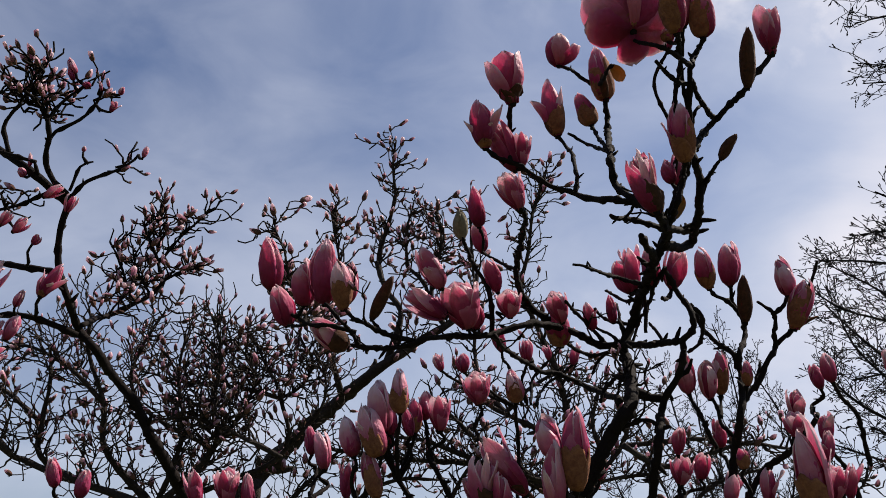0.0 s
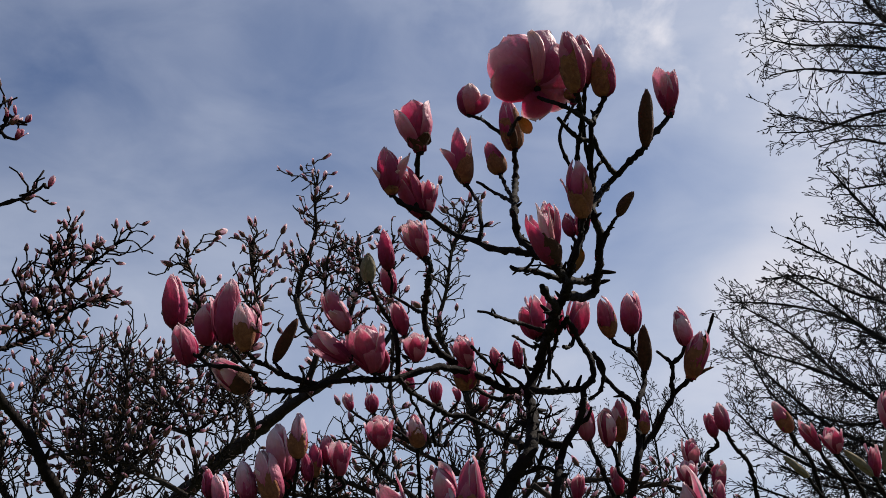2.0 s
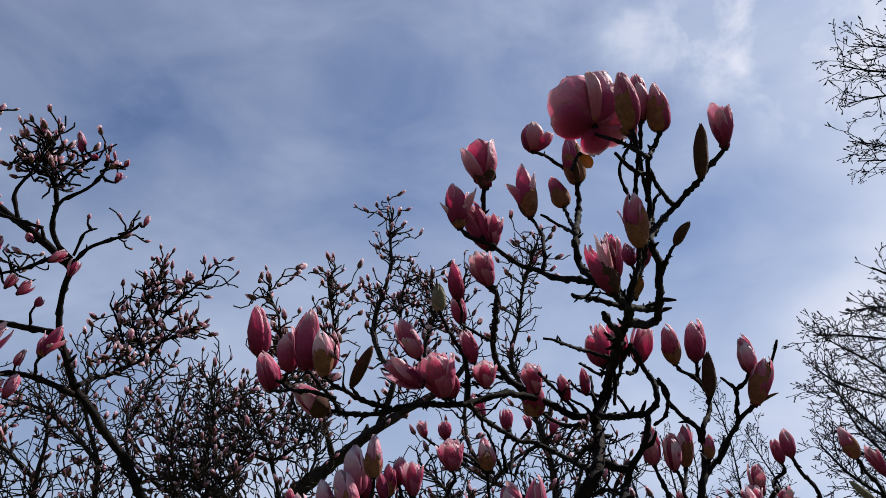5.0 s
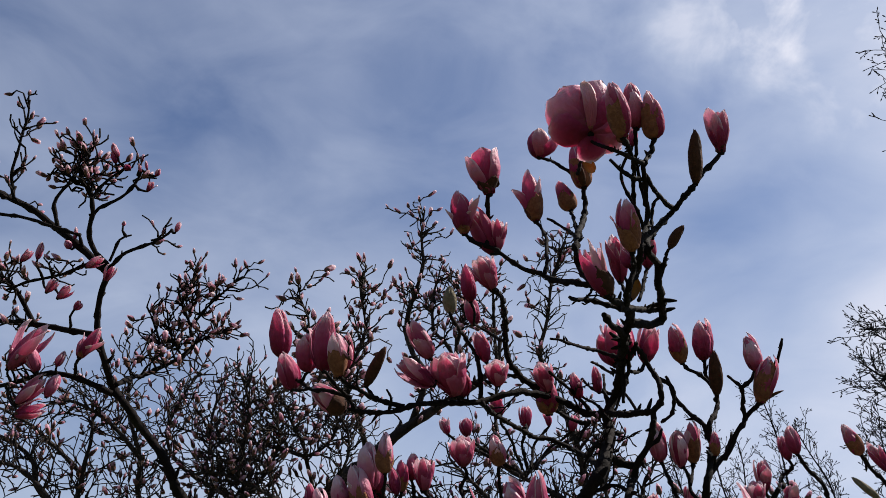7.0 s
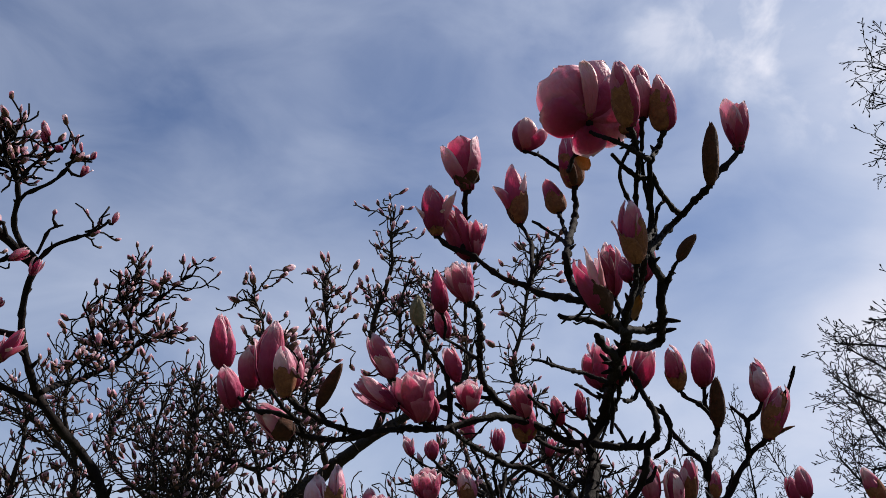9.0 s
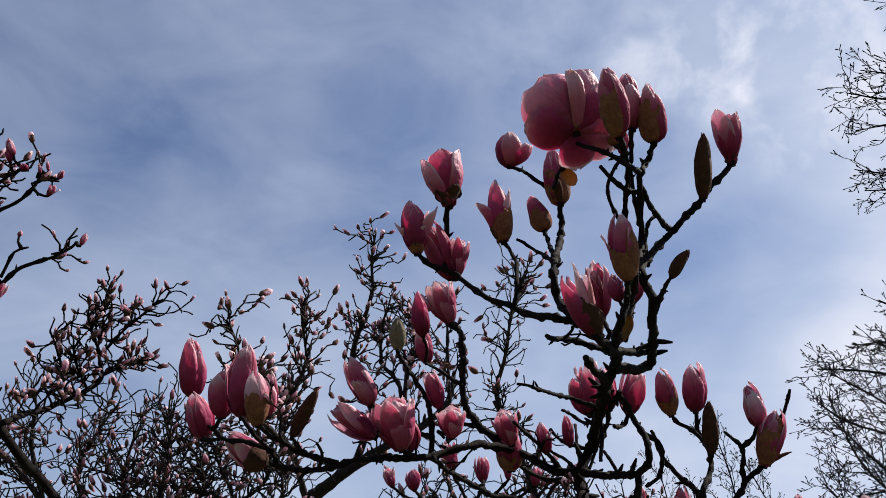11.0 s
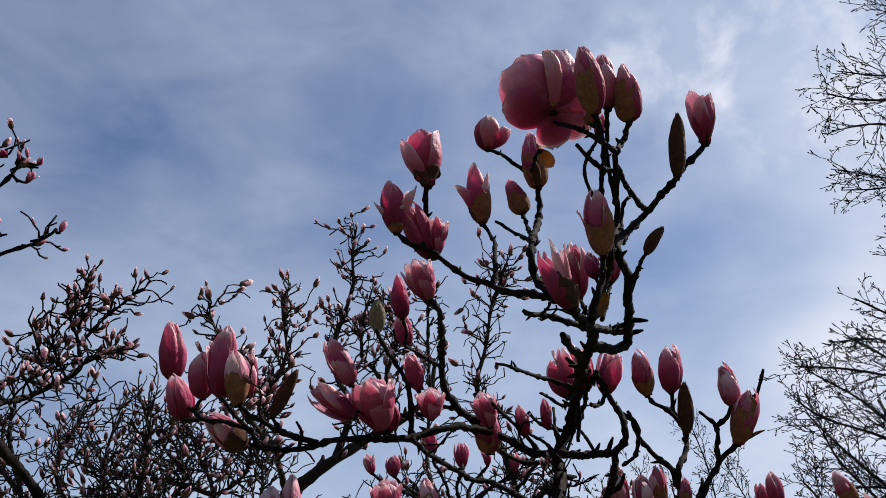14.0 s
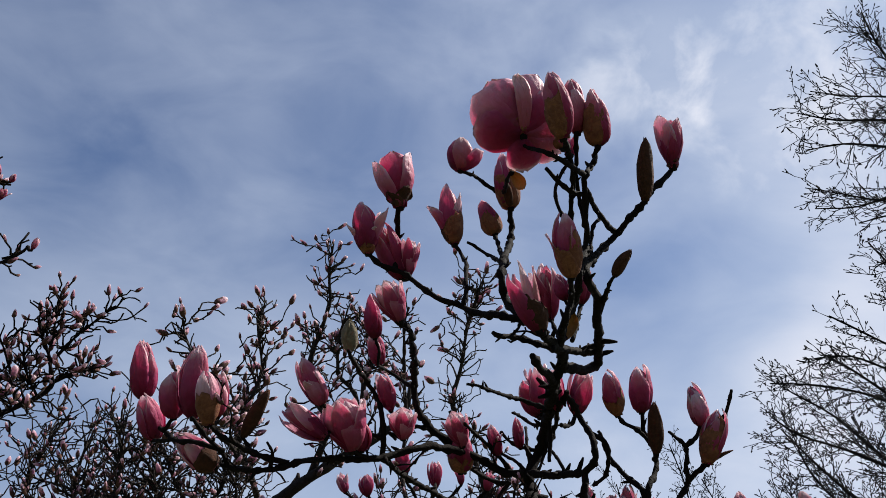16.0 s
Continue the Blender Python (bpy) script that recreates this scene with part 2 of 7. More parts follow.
# ------------------------------------------------------------------ ground
def build_ground():
    bm = bmesh.new()
    bmesh.ops.create_grid(bm, x_segments=120, y_segments=120, size=1)
    for v in bm.verts:
        r = max(abs(v.co.x), abs(v.co.y))
        k = 12 * r + 1500 * r ** 6
        s = k / r if r > 1e-6 else 0
        v.co.x, v.co.y = v.co.x * s, v.co.y * s
        v.co.z = 0.05 * noise.noise((v.co.x * 0.25, v.co.y * 0.25, 0)) * min(1, k / 6)
    me = bpy.data.meshes.new("ground")
    bm.to_mesh(me)
    me.materials.append(lawn_material())
    for p in me.polygons:
        p.use_smooth = True
    tagged(new("ground", me), "mown green lawn with bare earthy patches", "lawn", kind="structure")


build_ground()


# ------------------------------------------------------------------ wood
def part(name, me, parent, label="", kind=""):
    ob = new(name, me)
    ob.parent = parent
    return tagged(ob, label, kind=kind)


def thing(name, at, label, category, group=""):
    ob = new(name)
    ob.location, ob.empty_display_size = at, 0.2
    return tagged(ob, label, category, group)


def smooth_line(points, step):
    """A Catmull-Rom line through the points, in steps of about that length."""
    ps = [Vector(p) for p in points]
    ext = [ps[0] * 2 - ps[1]] + ps + [ps[-1] * 2 - ps[-2]]
    out = []
    for a, b, c, d in zip(ext, ext[1:], ext[2:], ext[3:]):
        n = max(1, round((c - b).length / step))
        for i in range(n):
            u = i / n
            out.append(0.5 * (2 * b + (c - a) * u + (2 * a - 5 * b + 4 * c - d) * u * u + (3 * b - a - 3 * c + d) * u ** 3))
    return out + [ps[-1]]


def add_tube(verts, faces, line, radii, sides, knob=0.0, cap=True, rng=None):
    """Appends a tapering tube along the line to verts and faces."""
    start = len(verts)
    n = len(line)
    side = None
    for i, p in enumerate(line):
        way = (line[min(i + 1, n - 1)] - line[max(i - 1, 0)])
        way = way.normalized() if way.length > 1e-9 else Vector((0, 0, 1))
        if side is None:
            side = way.orthogonal().normalized()
        side = (side - way * side.dot(way)).normalized()
        up = way.cross(side)
        for k in range(sides):
            a = 2 * math.pi * k / sides
            r = radii[i] * (1 + (rng.uniform(-knob, knob) if rng and knob else 0))
            verts.append(p + side * (r * math.cos(a)) + up * (r * math.sin(a)))
    for i in range(n - 1):
        for k in range(sides):
            a, b = start + i * sides + k, start + i * sides + (k + 1) % sides
            faces.append((a, b, b + sides, a + sides))
    if cap:
        faces.append(tuple(range(start + (n - 1) * sides, start + n * sides)))
        faces.append(tuple(range(start + sides - 1, start - 1, -1)))


def mesh_of(name, verts, faces, mat, smooth=True):
    me = bpy.data.meshes.new(name)
    me.from_pydata([tuple(v) for v in verts], [], faces)
    me.materials.append(mat)
    me.polygons.foreach_set("use_smooth", [smooth] * len(me.polygons))
    return me


wood_rng = random.Random(11)


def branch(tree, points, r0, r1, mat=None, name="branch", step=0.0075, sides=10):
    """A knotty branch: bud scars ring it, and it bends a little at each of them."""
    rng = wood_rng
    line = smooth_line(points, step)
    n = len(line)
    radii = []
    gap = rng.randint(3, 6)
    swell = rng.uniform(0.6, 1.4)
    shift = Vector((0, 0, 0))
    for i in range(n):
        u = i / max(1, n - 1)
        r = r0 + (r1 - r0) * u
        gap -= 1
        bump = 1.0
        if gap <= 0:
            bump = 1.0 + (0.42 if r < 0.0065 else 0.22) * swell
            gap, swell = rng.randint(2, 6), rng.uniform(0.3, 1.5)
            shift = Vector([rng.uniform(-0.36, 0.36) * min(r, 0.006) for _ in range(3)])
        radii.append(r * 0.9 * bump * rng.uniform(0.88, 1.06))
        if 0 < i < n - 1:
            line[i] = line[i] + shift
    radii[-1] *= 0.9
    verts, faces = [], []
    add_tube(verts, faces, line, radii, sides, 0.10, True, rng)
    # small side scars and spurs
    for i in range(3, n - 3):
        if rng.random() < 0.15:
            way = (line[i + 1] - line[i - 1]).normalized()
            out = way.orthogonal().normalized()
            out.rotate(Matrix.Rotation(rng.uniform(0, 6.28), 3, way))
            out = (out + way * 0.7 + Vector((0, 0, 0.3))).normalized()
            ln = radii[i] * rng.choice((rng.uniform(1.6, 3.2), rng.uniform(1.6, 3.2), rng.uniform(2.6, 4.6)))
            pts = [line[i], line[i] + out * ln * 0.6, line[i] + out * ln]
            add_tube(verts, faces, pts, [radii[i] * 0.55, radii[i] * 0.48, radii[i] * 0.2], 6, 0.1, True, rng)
    return part(name, mesh_of(name, verts, faces, mat or BARK_SHADED), tree)


# ------------------------------------------------------------------ flowers
def profile(v, kind, belly=0.80):
    """Distance of the petal's middle line from the axis (1 = half the flower's width)."""
    if kind == "bud":
        q = min(1.0, v * 0.985 + 0.015) ** belly
        return max(0.02, (4 * q * (1 - q)) ** 0.60)
    if kind == "cup":
        return 0.16 + 0.80 * (1 - (1 - min(1, v * 1.25)) ** 2.2) - 0.22 * max(0, v - 0.55) ** 1.2
    if kind == "tulip":
        return 0.28 + 0.54 * (1 - (1 - v) ** 2.0) + 0.20 * v ** 3
    if kind == "flat":
        return 0.22 + 0.45 * v * (1 - 0.35 * v)
    return 0.14 + 0.62 * (1 - (1 - min(1, v * 1.4)) ** 2) + 0.75 * v * v     # open


def petal_mesh(name, length, half, opening, spread, mats, rng, curl=0.0, rows=8, cols=6, tip=0.55, thick=0.0014, v_end=1.0, notch=0.0, shape="", ragged=0.0, ruffle=1.0, belly=0.80, jacket=False):
    """One petal standing on the z axis, bulging towards +x: outer skin, inner skin and rim."""
    grid = []
    wob = [rng.uniform(-1, 1) for _ in range(8)]
    for i in range(rows + 1):
        v = i / rows * v_end
        r = half * (profile(v, "bud", belly) * (1 - opening) + profile(v, "cup" if opening < 0.75 else "open") * opening)
        if shape:
            r = half * profile(v, shape)
        if opening >= 0.75:
            r += half * (opening - 0.75) * 2.2 * v ** 2
        x = i / rows
        w = spread * half * (0.38 + 0.62 * min(1.0, x / 0.38) ** 0.7)
        if jacket:
            w = spread * half * (0.45 + 0.55 * min(1.0, x / 0.25)) * (1 - 0.22 * max(0.0, x - 0.6) / 0.4)
        elif x > 0.42:
            w *= max(0.0, 1 - ((x - 0.42) / 0.58) ** (1.7 / tip)) ** (tip * 1.15)
        w = max(w, half * 0.10 * spread)
        bend = max(half * 0.42, r, 0.002)
        z = length * v * (1 - 0.10 * opening * v)
        if opening >= 0.75:
            z -= length * (opening - 0.75) * 0.9 * v ** 2
        row = []
        for j in range(cols + 1):
            s = j / cols * 2 - 1
            a = max(-2.5, min(2.5, w * s / bend))
            ruff = 0.085 * half * (wob[0] * math.sin(3 * s + 4 * v + wob[1] * 3) + wob[2] * math.sin(7 * v + 2 * s + wob[3] * 3)) * v
            ruff += half * 0.08 * math.sqrt(v + 0.02) * noise.noise((s * 1.3 + wob[5] * 9, v * 3.6 + wob[6] * 9, wob[7] * 7)) + half * 0.04 * noise.noise((s * 4 + wob[1] * 9, v * 9 + wob[2] * 9, wob[3] * 7))
            ruff *= ruffle
            rr = r - bend + (bend + ruff) * math.cos(a) + curl * half * abs(s) ** 2 * v
            drop = notch * length * abs(s) ** 2 * (v ** 3) + 0.012 * length * wob[4] * math.sin(5 * s + wob[5] * 3) * v
            drop += ragged * length * (i / rows) ** 2 * (noise.noise((s * 2.3 + wob[0] * 9, wob[2] * 7, 0.3)) + 0.5 * noise.noise((s * 6 + wob[3] * 9, wob[5] * 7, 0.7)))
            if jacket:
                drop += length * x * x * (0.13 * wob[6] * s + 0.07 * s * s)
            drop += 0.03 * length * v * v * noise.noise((s * 3 + wob[4] * 9, wob[6] * 7, v * 2))
            row.append(Vector((rr, (bend + ruff) * math.sin(a), z - drop)))
        grid.append(row)
    verts = [p for row in grid for p in row]
    outer = len(verts)
    for i, row in enumerate(grid):
        for j, p in enumerate(row):
            du = grid[i][min(j + 1, cols)] - grid[i][max(j - 1, 0)]
            dv = grid[min(i + 1, rows)][j] - grid[max(i - 1, 0)][j]
            nrm = du.cross(dv)
            nrm = nrm.normalized() if nrm.length > 1e-12 else Vector((1, 0, 0))
            edge = 0.5 if j in (0, cols) or i == rows else 1.0
            verts.append(p - nrm * thick * edge)
    faces, mat = [], []
    k = cols + 1
    for i in range(rows):
        for j in range(cols):
            a = i * k + j
            faces.append((a, a + 1, a + k + 1, a + k)), mat.append(0)
            faces.append((outer + a, outer + a + k, outer + a + k + 1, outer + a + 1)), mat.append(1)
    ring = [j for j in range(k)] + [i * k + cols for i in range(1, rows + 1)] + [rows * k + j for j in range(cols - 1, -1, -1)] + [i * k for i in range(rows - 1, 0, -1)]
    for a, b in zip(ring, ring[1:] + ring[:1]):
        faces.append((b, a, a + outer, b + outer)), mat.append(1)
    me = bpy.data.meshes.new(name)
    me.from_pydata([tuple(v) for v in verts], [], faces)
    for m in mats:
        me.materials.append(m)
    me.polygons.foreach_set("material_index", mat)
    me.polygons.foreach_set("use_smooth", [True] * len(faces))
    uv = me.uv_layers.new(name="UVMap")
    for loop in me.loops:
        q = loop.vertex_index % outer
        uv.data[loop.index].uv = ((q % k) / cols, (q // k) / rows)
    return me


def receptacle_mesh(r, length, mat):
    verts, faces = [], []
    zs = [-0.05, 0.0, 0.04, 0.09, 0.14]
    rs = [0.85, 1.05, 1.3, 1.15, 0.6]
    add_tube(verts, faces, [Vector((0, 0, z * length)) for z in zs], [r * k for k in rs], 8)
    return mesh_of("flower", verts, faces, mat)


flower_rng = random.Random(5)
# single flowers with a form of their own, petal by petal: turn, shape, opening, spread, length, width, lean, curl, tip, skin
DESIGNS = {}
DESIGNS["tulip"] = [(-140, "cup", 0.5, 0.95, 1.06, 0.98, -0.02, 0.06, 0.6, "pale"), (-42, "cup", 0.5, 1.0, 1.0, 1.0, -0.02, 0.04, 0.5, "out"), (15, "cup", 0.5, 0.85, 0.98, 0.98, 0.0, 0.06, 0.6, "pale"), (90, "cup", 0.5, 1.1, 1.0, 0.92, -0.03, 0.0, 0.6, "in"), (160, "cup", 0.5, 0.9, 0.96, 0.92, -0.02, 0.0, 0.6, "in"), (-90, "cup", 0.5, 0.9, 0.98, 0.88, -0.02, 0.0, 0.6, "out"), (-60, "cup", 0.35, 0.9, 0.16, 0.9, 0.03, 0.1, 0.8, "dark")]
DESIGNS["urn"] = [(-90, "cup", 0.5, 1.05, 0.98, 0.94, 0.0, -0.05, 0.40, "out"), (192, "cup", 0.5, 0.95, 0.92, 1.0, 0.05, -0.05, 0.65, "pale"), (-14, "cup", 0.5, 0.9, 1.02, 0.98, 0.04, 0.0, 0.45, "pale"),
            (90, "cup", 0.5, 1.25, 0.96, 0.9, 0.0, 0.0, 0.45, "in"), (140, "cup", 0.5, 1.1, 0.94, 0.88, 0.0, 0.0, 0.5, "out"), (40, "cup", 0.5, 1.1, 0.94, 0.88, 0.0, 0.0, 0.5, "out"),
            (-25, "cup", 0.35, 0.9, 0.32, 1.03, 0.03, 0.05, 0.7, "dark"), (-140, "cup", 0.35, 0.55, 0.26, 1.03, 0.06, 0.1, 0.9, "dark")]
DESIGNS["trio"] = [(-112, "", 0.30, 1.1, 1.0, 0.62, -0.02, 0.0, 0.85, "out"), (-60, "", 0.30, 1.0, 0.93, 0.60, 0.0, 0.05, 0.9, "out"), (-22, "flat", 0.35, 0.85, 0.92, 0.66, 0.42, 0.0, 0.75, "pale"), (190, "flat", 0.35, 0.7, 0.70, 0.62, 0.34, 0.0, 0.85, "pale"),
             (165, "", 0.3, 1.0, 0.90, 0.60, 0.0, 0.0, 0.8, "out"), (80, "", 0.3, 1.1, 0.95, 0.60, 0.0, 0.0, 0.8, "out"), (25, "flat", 0.35, 0.9, 0.82, 0.62, 0.22, 0.0, 0.8, "in"), (-50, "flat", 0.4, 0.7, 0.52, 0.72, 0.22, 0.05, 0.8, "cream"),
             (-95, "", 0.3, 0.8, 0.16, 0.62, 0.05, 0.1, 0.8, "scale")]
DESIGNS["splay"] = [(-112, "", 0.10, 1.2, 1.0, 0.66, 0.0, 0.0, 0.85, "out"), (130, "", 0.1, 1.2, 0.96, 0.64, 0.0, 0.0, 0.85, "out"), (20, "", 0.15, 1.2, 0.92, 0.64, 0.02, 0.0, 0.85, "out"), (-40, "tulip", 0.25, 0.7, 0.80, 0.72, 0.04, 0.05, 0.85, "pale"),
              (2, "flat", 0.3, 0.8, 0.84, 0.80, 0.10, 0.05, 0.8, "pale"), (192, "flat", 0.3, 1.0, 0.76, 0.78, 0.36, 0.05, 0.6, "out"), (165, "flat", 0.3, 0.9, 0.70, 0.70, 0.30, 0.05, 0.7, "pale"),
              (-60, "", 0.0, 1.6, 0.44, 0.70, 0.0, 0.03, 0.8, "scale"), (120, "", 0.0, 1.5, 0.36, 0.69, 0.0, 0.03, 0.8, "dark"), (-170, "", 0.0, 1.0, 0.24, 0.67, 0.03, 0.05, 0.8, "dark")]
DESIGNS["open"] = [(-152, "cup", 0.5, 1.35, 1.0, 0.86, 0.34, 0.0, 0.26, "pale"), (-120, "cup", 0.5, 1.05, 1.02, 0.80, 0.32, 0.0, 0.28, "pale"), (-186, "cup", 0.5, 1.1, 0.74, 0.80, 0.50, 0.0, 0.3, "out"), (-86, "cup", 0.5, 0.26, 0.96, 0.88, 0.34, 0.05, 0.4, "cream"), (-60, "cup", 0.5, 0.95, 1.02, 0.74, 0.46, 0.05, 0.32, "pale"), (-28, "cup", 0.5, 1.0, 0.92, 0.70, 0.62, 0.1, 0.32, "out"),
             (2, "cup", 0.5, 1.1, 0.98, 0.68, 0.84, 0.1, 0.3, "pale"), (34, "cup", 0.5, 1.1, 0.86, 0.64, 0.98, 0.1, 0.3, "pale"), (84, "cup", 0.5, 1.0, 0.50, 0.62, 1.15, 0.1, 0.34, "out"), (-90, "", 0.3, 0.6, 0.22, 0.5, 0.35, 0.1, 0.8, "scale")]
DESIGNS["ball"] = [(-125, "", 0.40, 1.1, 1.0, 0.95, -0.03, -0.05, 0.5, "out"), (-40, "", 0.40, 1.0, 0.98, 0.92, -0.03, -0.05, 0.5, "out"), (-85, "", 0.3, 0.7, 1.05, 0.98, 0.0, 0.1, 0.8, "cream"), (170, "", 0.45, 1.0, 0.95, 0.95, 0.0, 0.0, 0.5, "out"),
             (60, "", 0.4, 1.1, 1.02, 0.9, 0.0, 0.0, 0.5, "out"), (110, "", 0.4, 1.1, 0.98, 0.9, 0.0, 0.0, 0.5, "out"), (-12, "cup", 0.5, 1.0, 0.84, 0.95, 0.42, -0.1, 0.45, "out")]
DESIGNS["rose"] = [(-128, "cup", 0.5, 0.80, 1.0, 0.92, 0.02, 0.1, 0.6, "pale"), (-92, "cup", 0.5, 0.55, 1.06, 0.98, 0.04, 0.1, 0.7, "out"), (-58, "", 0.5, 0.75, 0.98, 0.94, 0.0, 0.1, 0.65, "pale"), (-18, "cup", 0.5, 0.8, 0.96, 0.95, 0.06, 0.12, 0.6, "out"),
             (178, "cup", 0.5, 0.8, 0.92, 0.95, 0.08, 0.15, 0.6, "out"), (35, "cup", 0.5, 1.0, 1.0, 0.8, 0.0, 0.0, 0.6, "in"), (90, "cup", 0.5, 1.1, 1.04, 0.85, 0.0, 0.0, 0.6, "in"), (140, "", 0.5, 1.0, 0.98, 0.8, 0.0, 0.0, 0.6, "in"), (-100, "", 0.2, 0.8, 0.86, 0.6, 0.0, 0.0, 0.7, "in")]
DESIGNS["fork"] = [(-150, "", 0.12, 1.25, 0.98, 0.72, 0.10, 0.0, 0.9, "out"), (110, "", 0.12, 1.1, 0.90, 0.66, 0.04, 0.0, 0.85, "out"), (-62, "tulip", 0.25, 0.72, 1.06, 0.62, 0.04, 0.0, 0.85, "pale"), (-12, "flat", 0.3, 0.75, 0.94, 0.80, 0.18, 0.05, 0.85, "cream"),
             (30, "flat", 0.35, 0.8, 0.88, 0.74, 0.16, 0.1, 0.8, "pale"), (-100, "", 0.05, 1.7, 0.52, 0.77, 0.02, 0.03, 0.85, "dark"), (60, "", 0.05, 1.7, 0.46, 0.75, 0.02, 0.05, 0.8, "dark")]
LABELS = {"rose": "pink flower with many pale-edged upright petals", "tulip": "pink flower flaring at its pale tips", "urn": "broad magenta flower with upright blunt petals", "trio": "pink flower with three pointed petals spreading",
          "splay": "pink bud with thin white petals splaying off", "ball": "round crimson flower with one petal curled over", "fork": "pink flower split into white-edged petals over brown scales",
          "bud": "half-closed pink flower bud", "budscale": "pink bud breaking from a brown felted scale", "cup": "pink flower opening as a cup",
          "open": "wide open pink flower with pale inside",
          "dark": "closed dark brown felted bud", "green": "closed greyish green felted bud",
          "leafbud": "small dark leaf bud", "scale": "closed grey woolly felted bud", "droop": "drooping pink flower in a dark scale",
          "vee": "pink flower with petals spreading in a star", "greenbud": "pink bud with a young green leaf", "brownleaf": "withered orange brown bud scale", "budscale2": "pink bud with a bent brown scale"}


def flower(tree, kind, base, tip, width):
    """A flower or bud from its foot to its tip."""
    rng = flower_rng
    base, tip = Vector(base), Vector(tip)
    if kind in ("cup", "bud", "vee") and width > 0.55 * (tip - base).length:
        # half-open flowers are slimmer than tall
        tip, width = base + (tip - base) * (1.3 if tree == side_tree else 1.16), width * (0.72 if tree == side_tree else 0.84)
    axis = tip - base
    length, half = axis.length, width / 2
    up = axis.normalized()
    right = (Vector((1, 0, 0)) - up * up.x).normalized()
    m = Matrix.Translation(base) @ Matrix((right, up.cross(right), up)).transposed().to_4x4()
    if kind not in DESIGNS and "scale" not in kind:
        m = m @ Matrix.Rotation(rng.uniform(0, 6.28), 4, "Z")
    ob = part("flower", receptacle_mesh(min(half * 0.30, 0.006), length, BARK_SHADED), tree, LABELS[kind])
    ob.matrix_world = m
    ob.matrix_parent_inverse = Matrix.Identity(4)
    ob.matrix_basis = tree.matrix_basis.inverted() @ m

    sag = rng.uniform(0, 6.28)
    bow = length * (rng.uniform(0.03, 0.13) if kind not in DESIGNS else rng.uniform(0.0, 0.05))
    sag = Vector((math.cos(sag), math.sin(sag), 0)) * bow

    def add(name, mesh, az, lean=0.0, label="", up=0.0):
        # the whole flower bows a little to one side
        way = Matrix.Rotation(-az, 3, "Z") @ sag
        for v in mesh.vertices:
            u = v.co.z / length
            v.co += way * (u * u - 0.35 * u)
        p = part(name, mesh, ob, label)
        p.matrix_basis = Matrix.Translation((0, 0, up)) @ Matrix.Rotation(az, 4, "Z") @ Matrix.Rotation(lean, 4, "Y")

    out, inn = [PETAL_OUT, PETAL_IN], [PETAL_OUT, PETAL_IN]
    if (tree == side_tree or width > 0.03) and kind not in DESIGNS and rng.random() < (0.9 if base.z < 2.0 or tree == side_tree else 0.35 if base.z < 2.15 else 0.15):
        out = [PETAL_PALE, PETAL_IN]
    if kind in ("dark", "green", "leafbud", "scale"):
        mat = {"dark": SCALE_DARK, "green": SCALE_GREEN, "leafbud": SCALE_DARK, "scale": SCALE_GREEN}[kind]
        for i in range(2):
            add("bud_scale", petal_mesh("bud_scale", length * (1 - 0.03 * i), half * (1 - 0.05 * i), 0.0, 2.0, [mat, mat], rng, tip=0.45, cols=10, rows=10), i * math.pi + rng.uniform(-0.2, 0.2), rng.uniform(-0.02, 0.02))
        add("bud_scale", petal_mesh("bud_scale", length * 0.97, half * 0.9, 0.0, 2.4, [mat, mat], rng, tip=0.4, cols=10, rows=10), 1.5)
        return ob
    if kind == "brownleaf":
        add("withered_scale", petal_mesh("withered_scale", length, half, 0.4, 1.0, [LEAF_BROWN, LEAF_BROWN], rng), 0)
        return ob
    belly = rng.uniform(0.66, 0.95)
    if kind in ("bud", "budscale", "budscale2", "greenbud", "droop"):
        loose = rng.uniform(0.06, 0.38)
        for i in range(3):
            add("petal", petal_mesh("petal", length * rng.choice((1.05, 1.0, 0.92, 0.84)), half * (1.03 - 0.06 * i), rng.uniform(0.0, loose), rng.uniform(0.9, 1.3), out, rng, curl=rng.uniform(-0.08, 0.16), tip=rng.uniform(0.55, 0.85), cols=9, rows=12, notch=rng.uniform(0, 0.08), ruffle=1.25, belly=belly), i * 2.094 + rng.uniform(-0.4, 0.4), rng.uniform(-0.02, 0.09))
        for i in range(3):
            add("petal", petal_mesh("petal", length * rng.uniform(0.86, 1.0), half * 0.86, 0.05, 1.4, inn, rng, tip=0.6, cols=8, rows=10, belly=belly), 0.9 + i * 2.094 + rng.uniform(-0.3, 0.3), rng.uniform(-0.02, 0.04))
        if rng.random() < 0.3:
            add("petal", petal_mesh("petal", length * rng.uniform(0.6, 0.85), half * 0.9, 0.3, 0.7, out, rng, curl=0.1, tip=0.8, cols=7, rows=9, shape="flat"), rng.uniform(0, 6.28), rng.uniform(0.16, 0.4))
    if kind == "cup":
        for i in range(3):
            add("petal", petal_mesh("petal", length * rng.uniform(1.0, 1.16), half * rng.uniform(0.92, 1.06), rng.uniform(0.35, 0.6), rng.uniform(0.72, 0.98), out, rng, curl=rng.uniform(-0.02, 0.22), rows=12, cols=8, notch=0.04, tip=rng.uniform(0.65, 0.9), shape=rng.choice(("", "tulip", ""))), i * 2.094 + rng.uniform(-0.3, 0.3), rng.uniform(-0.02, 0.11))
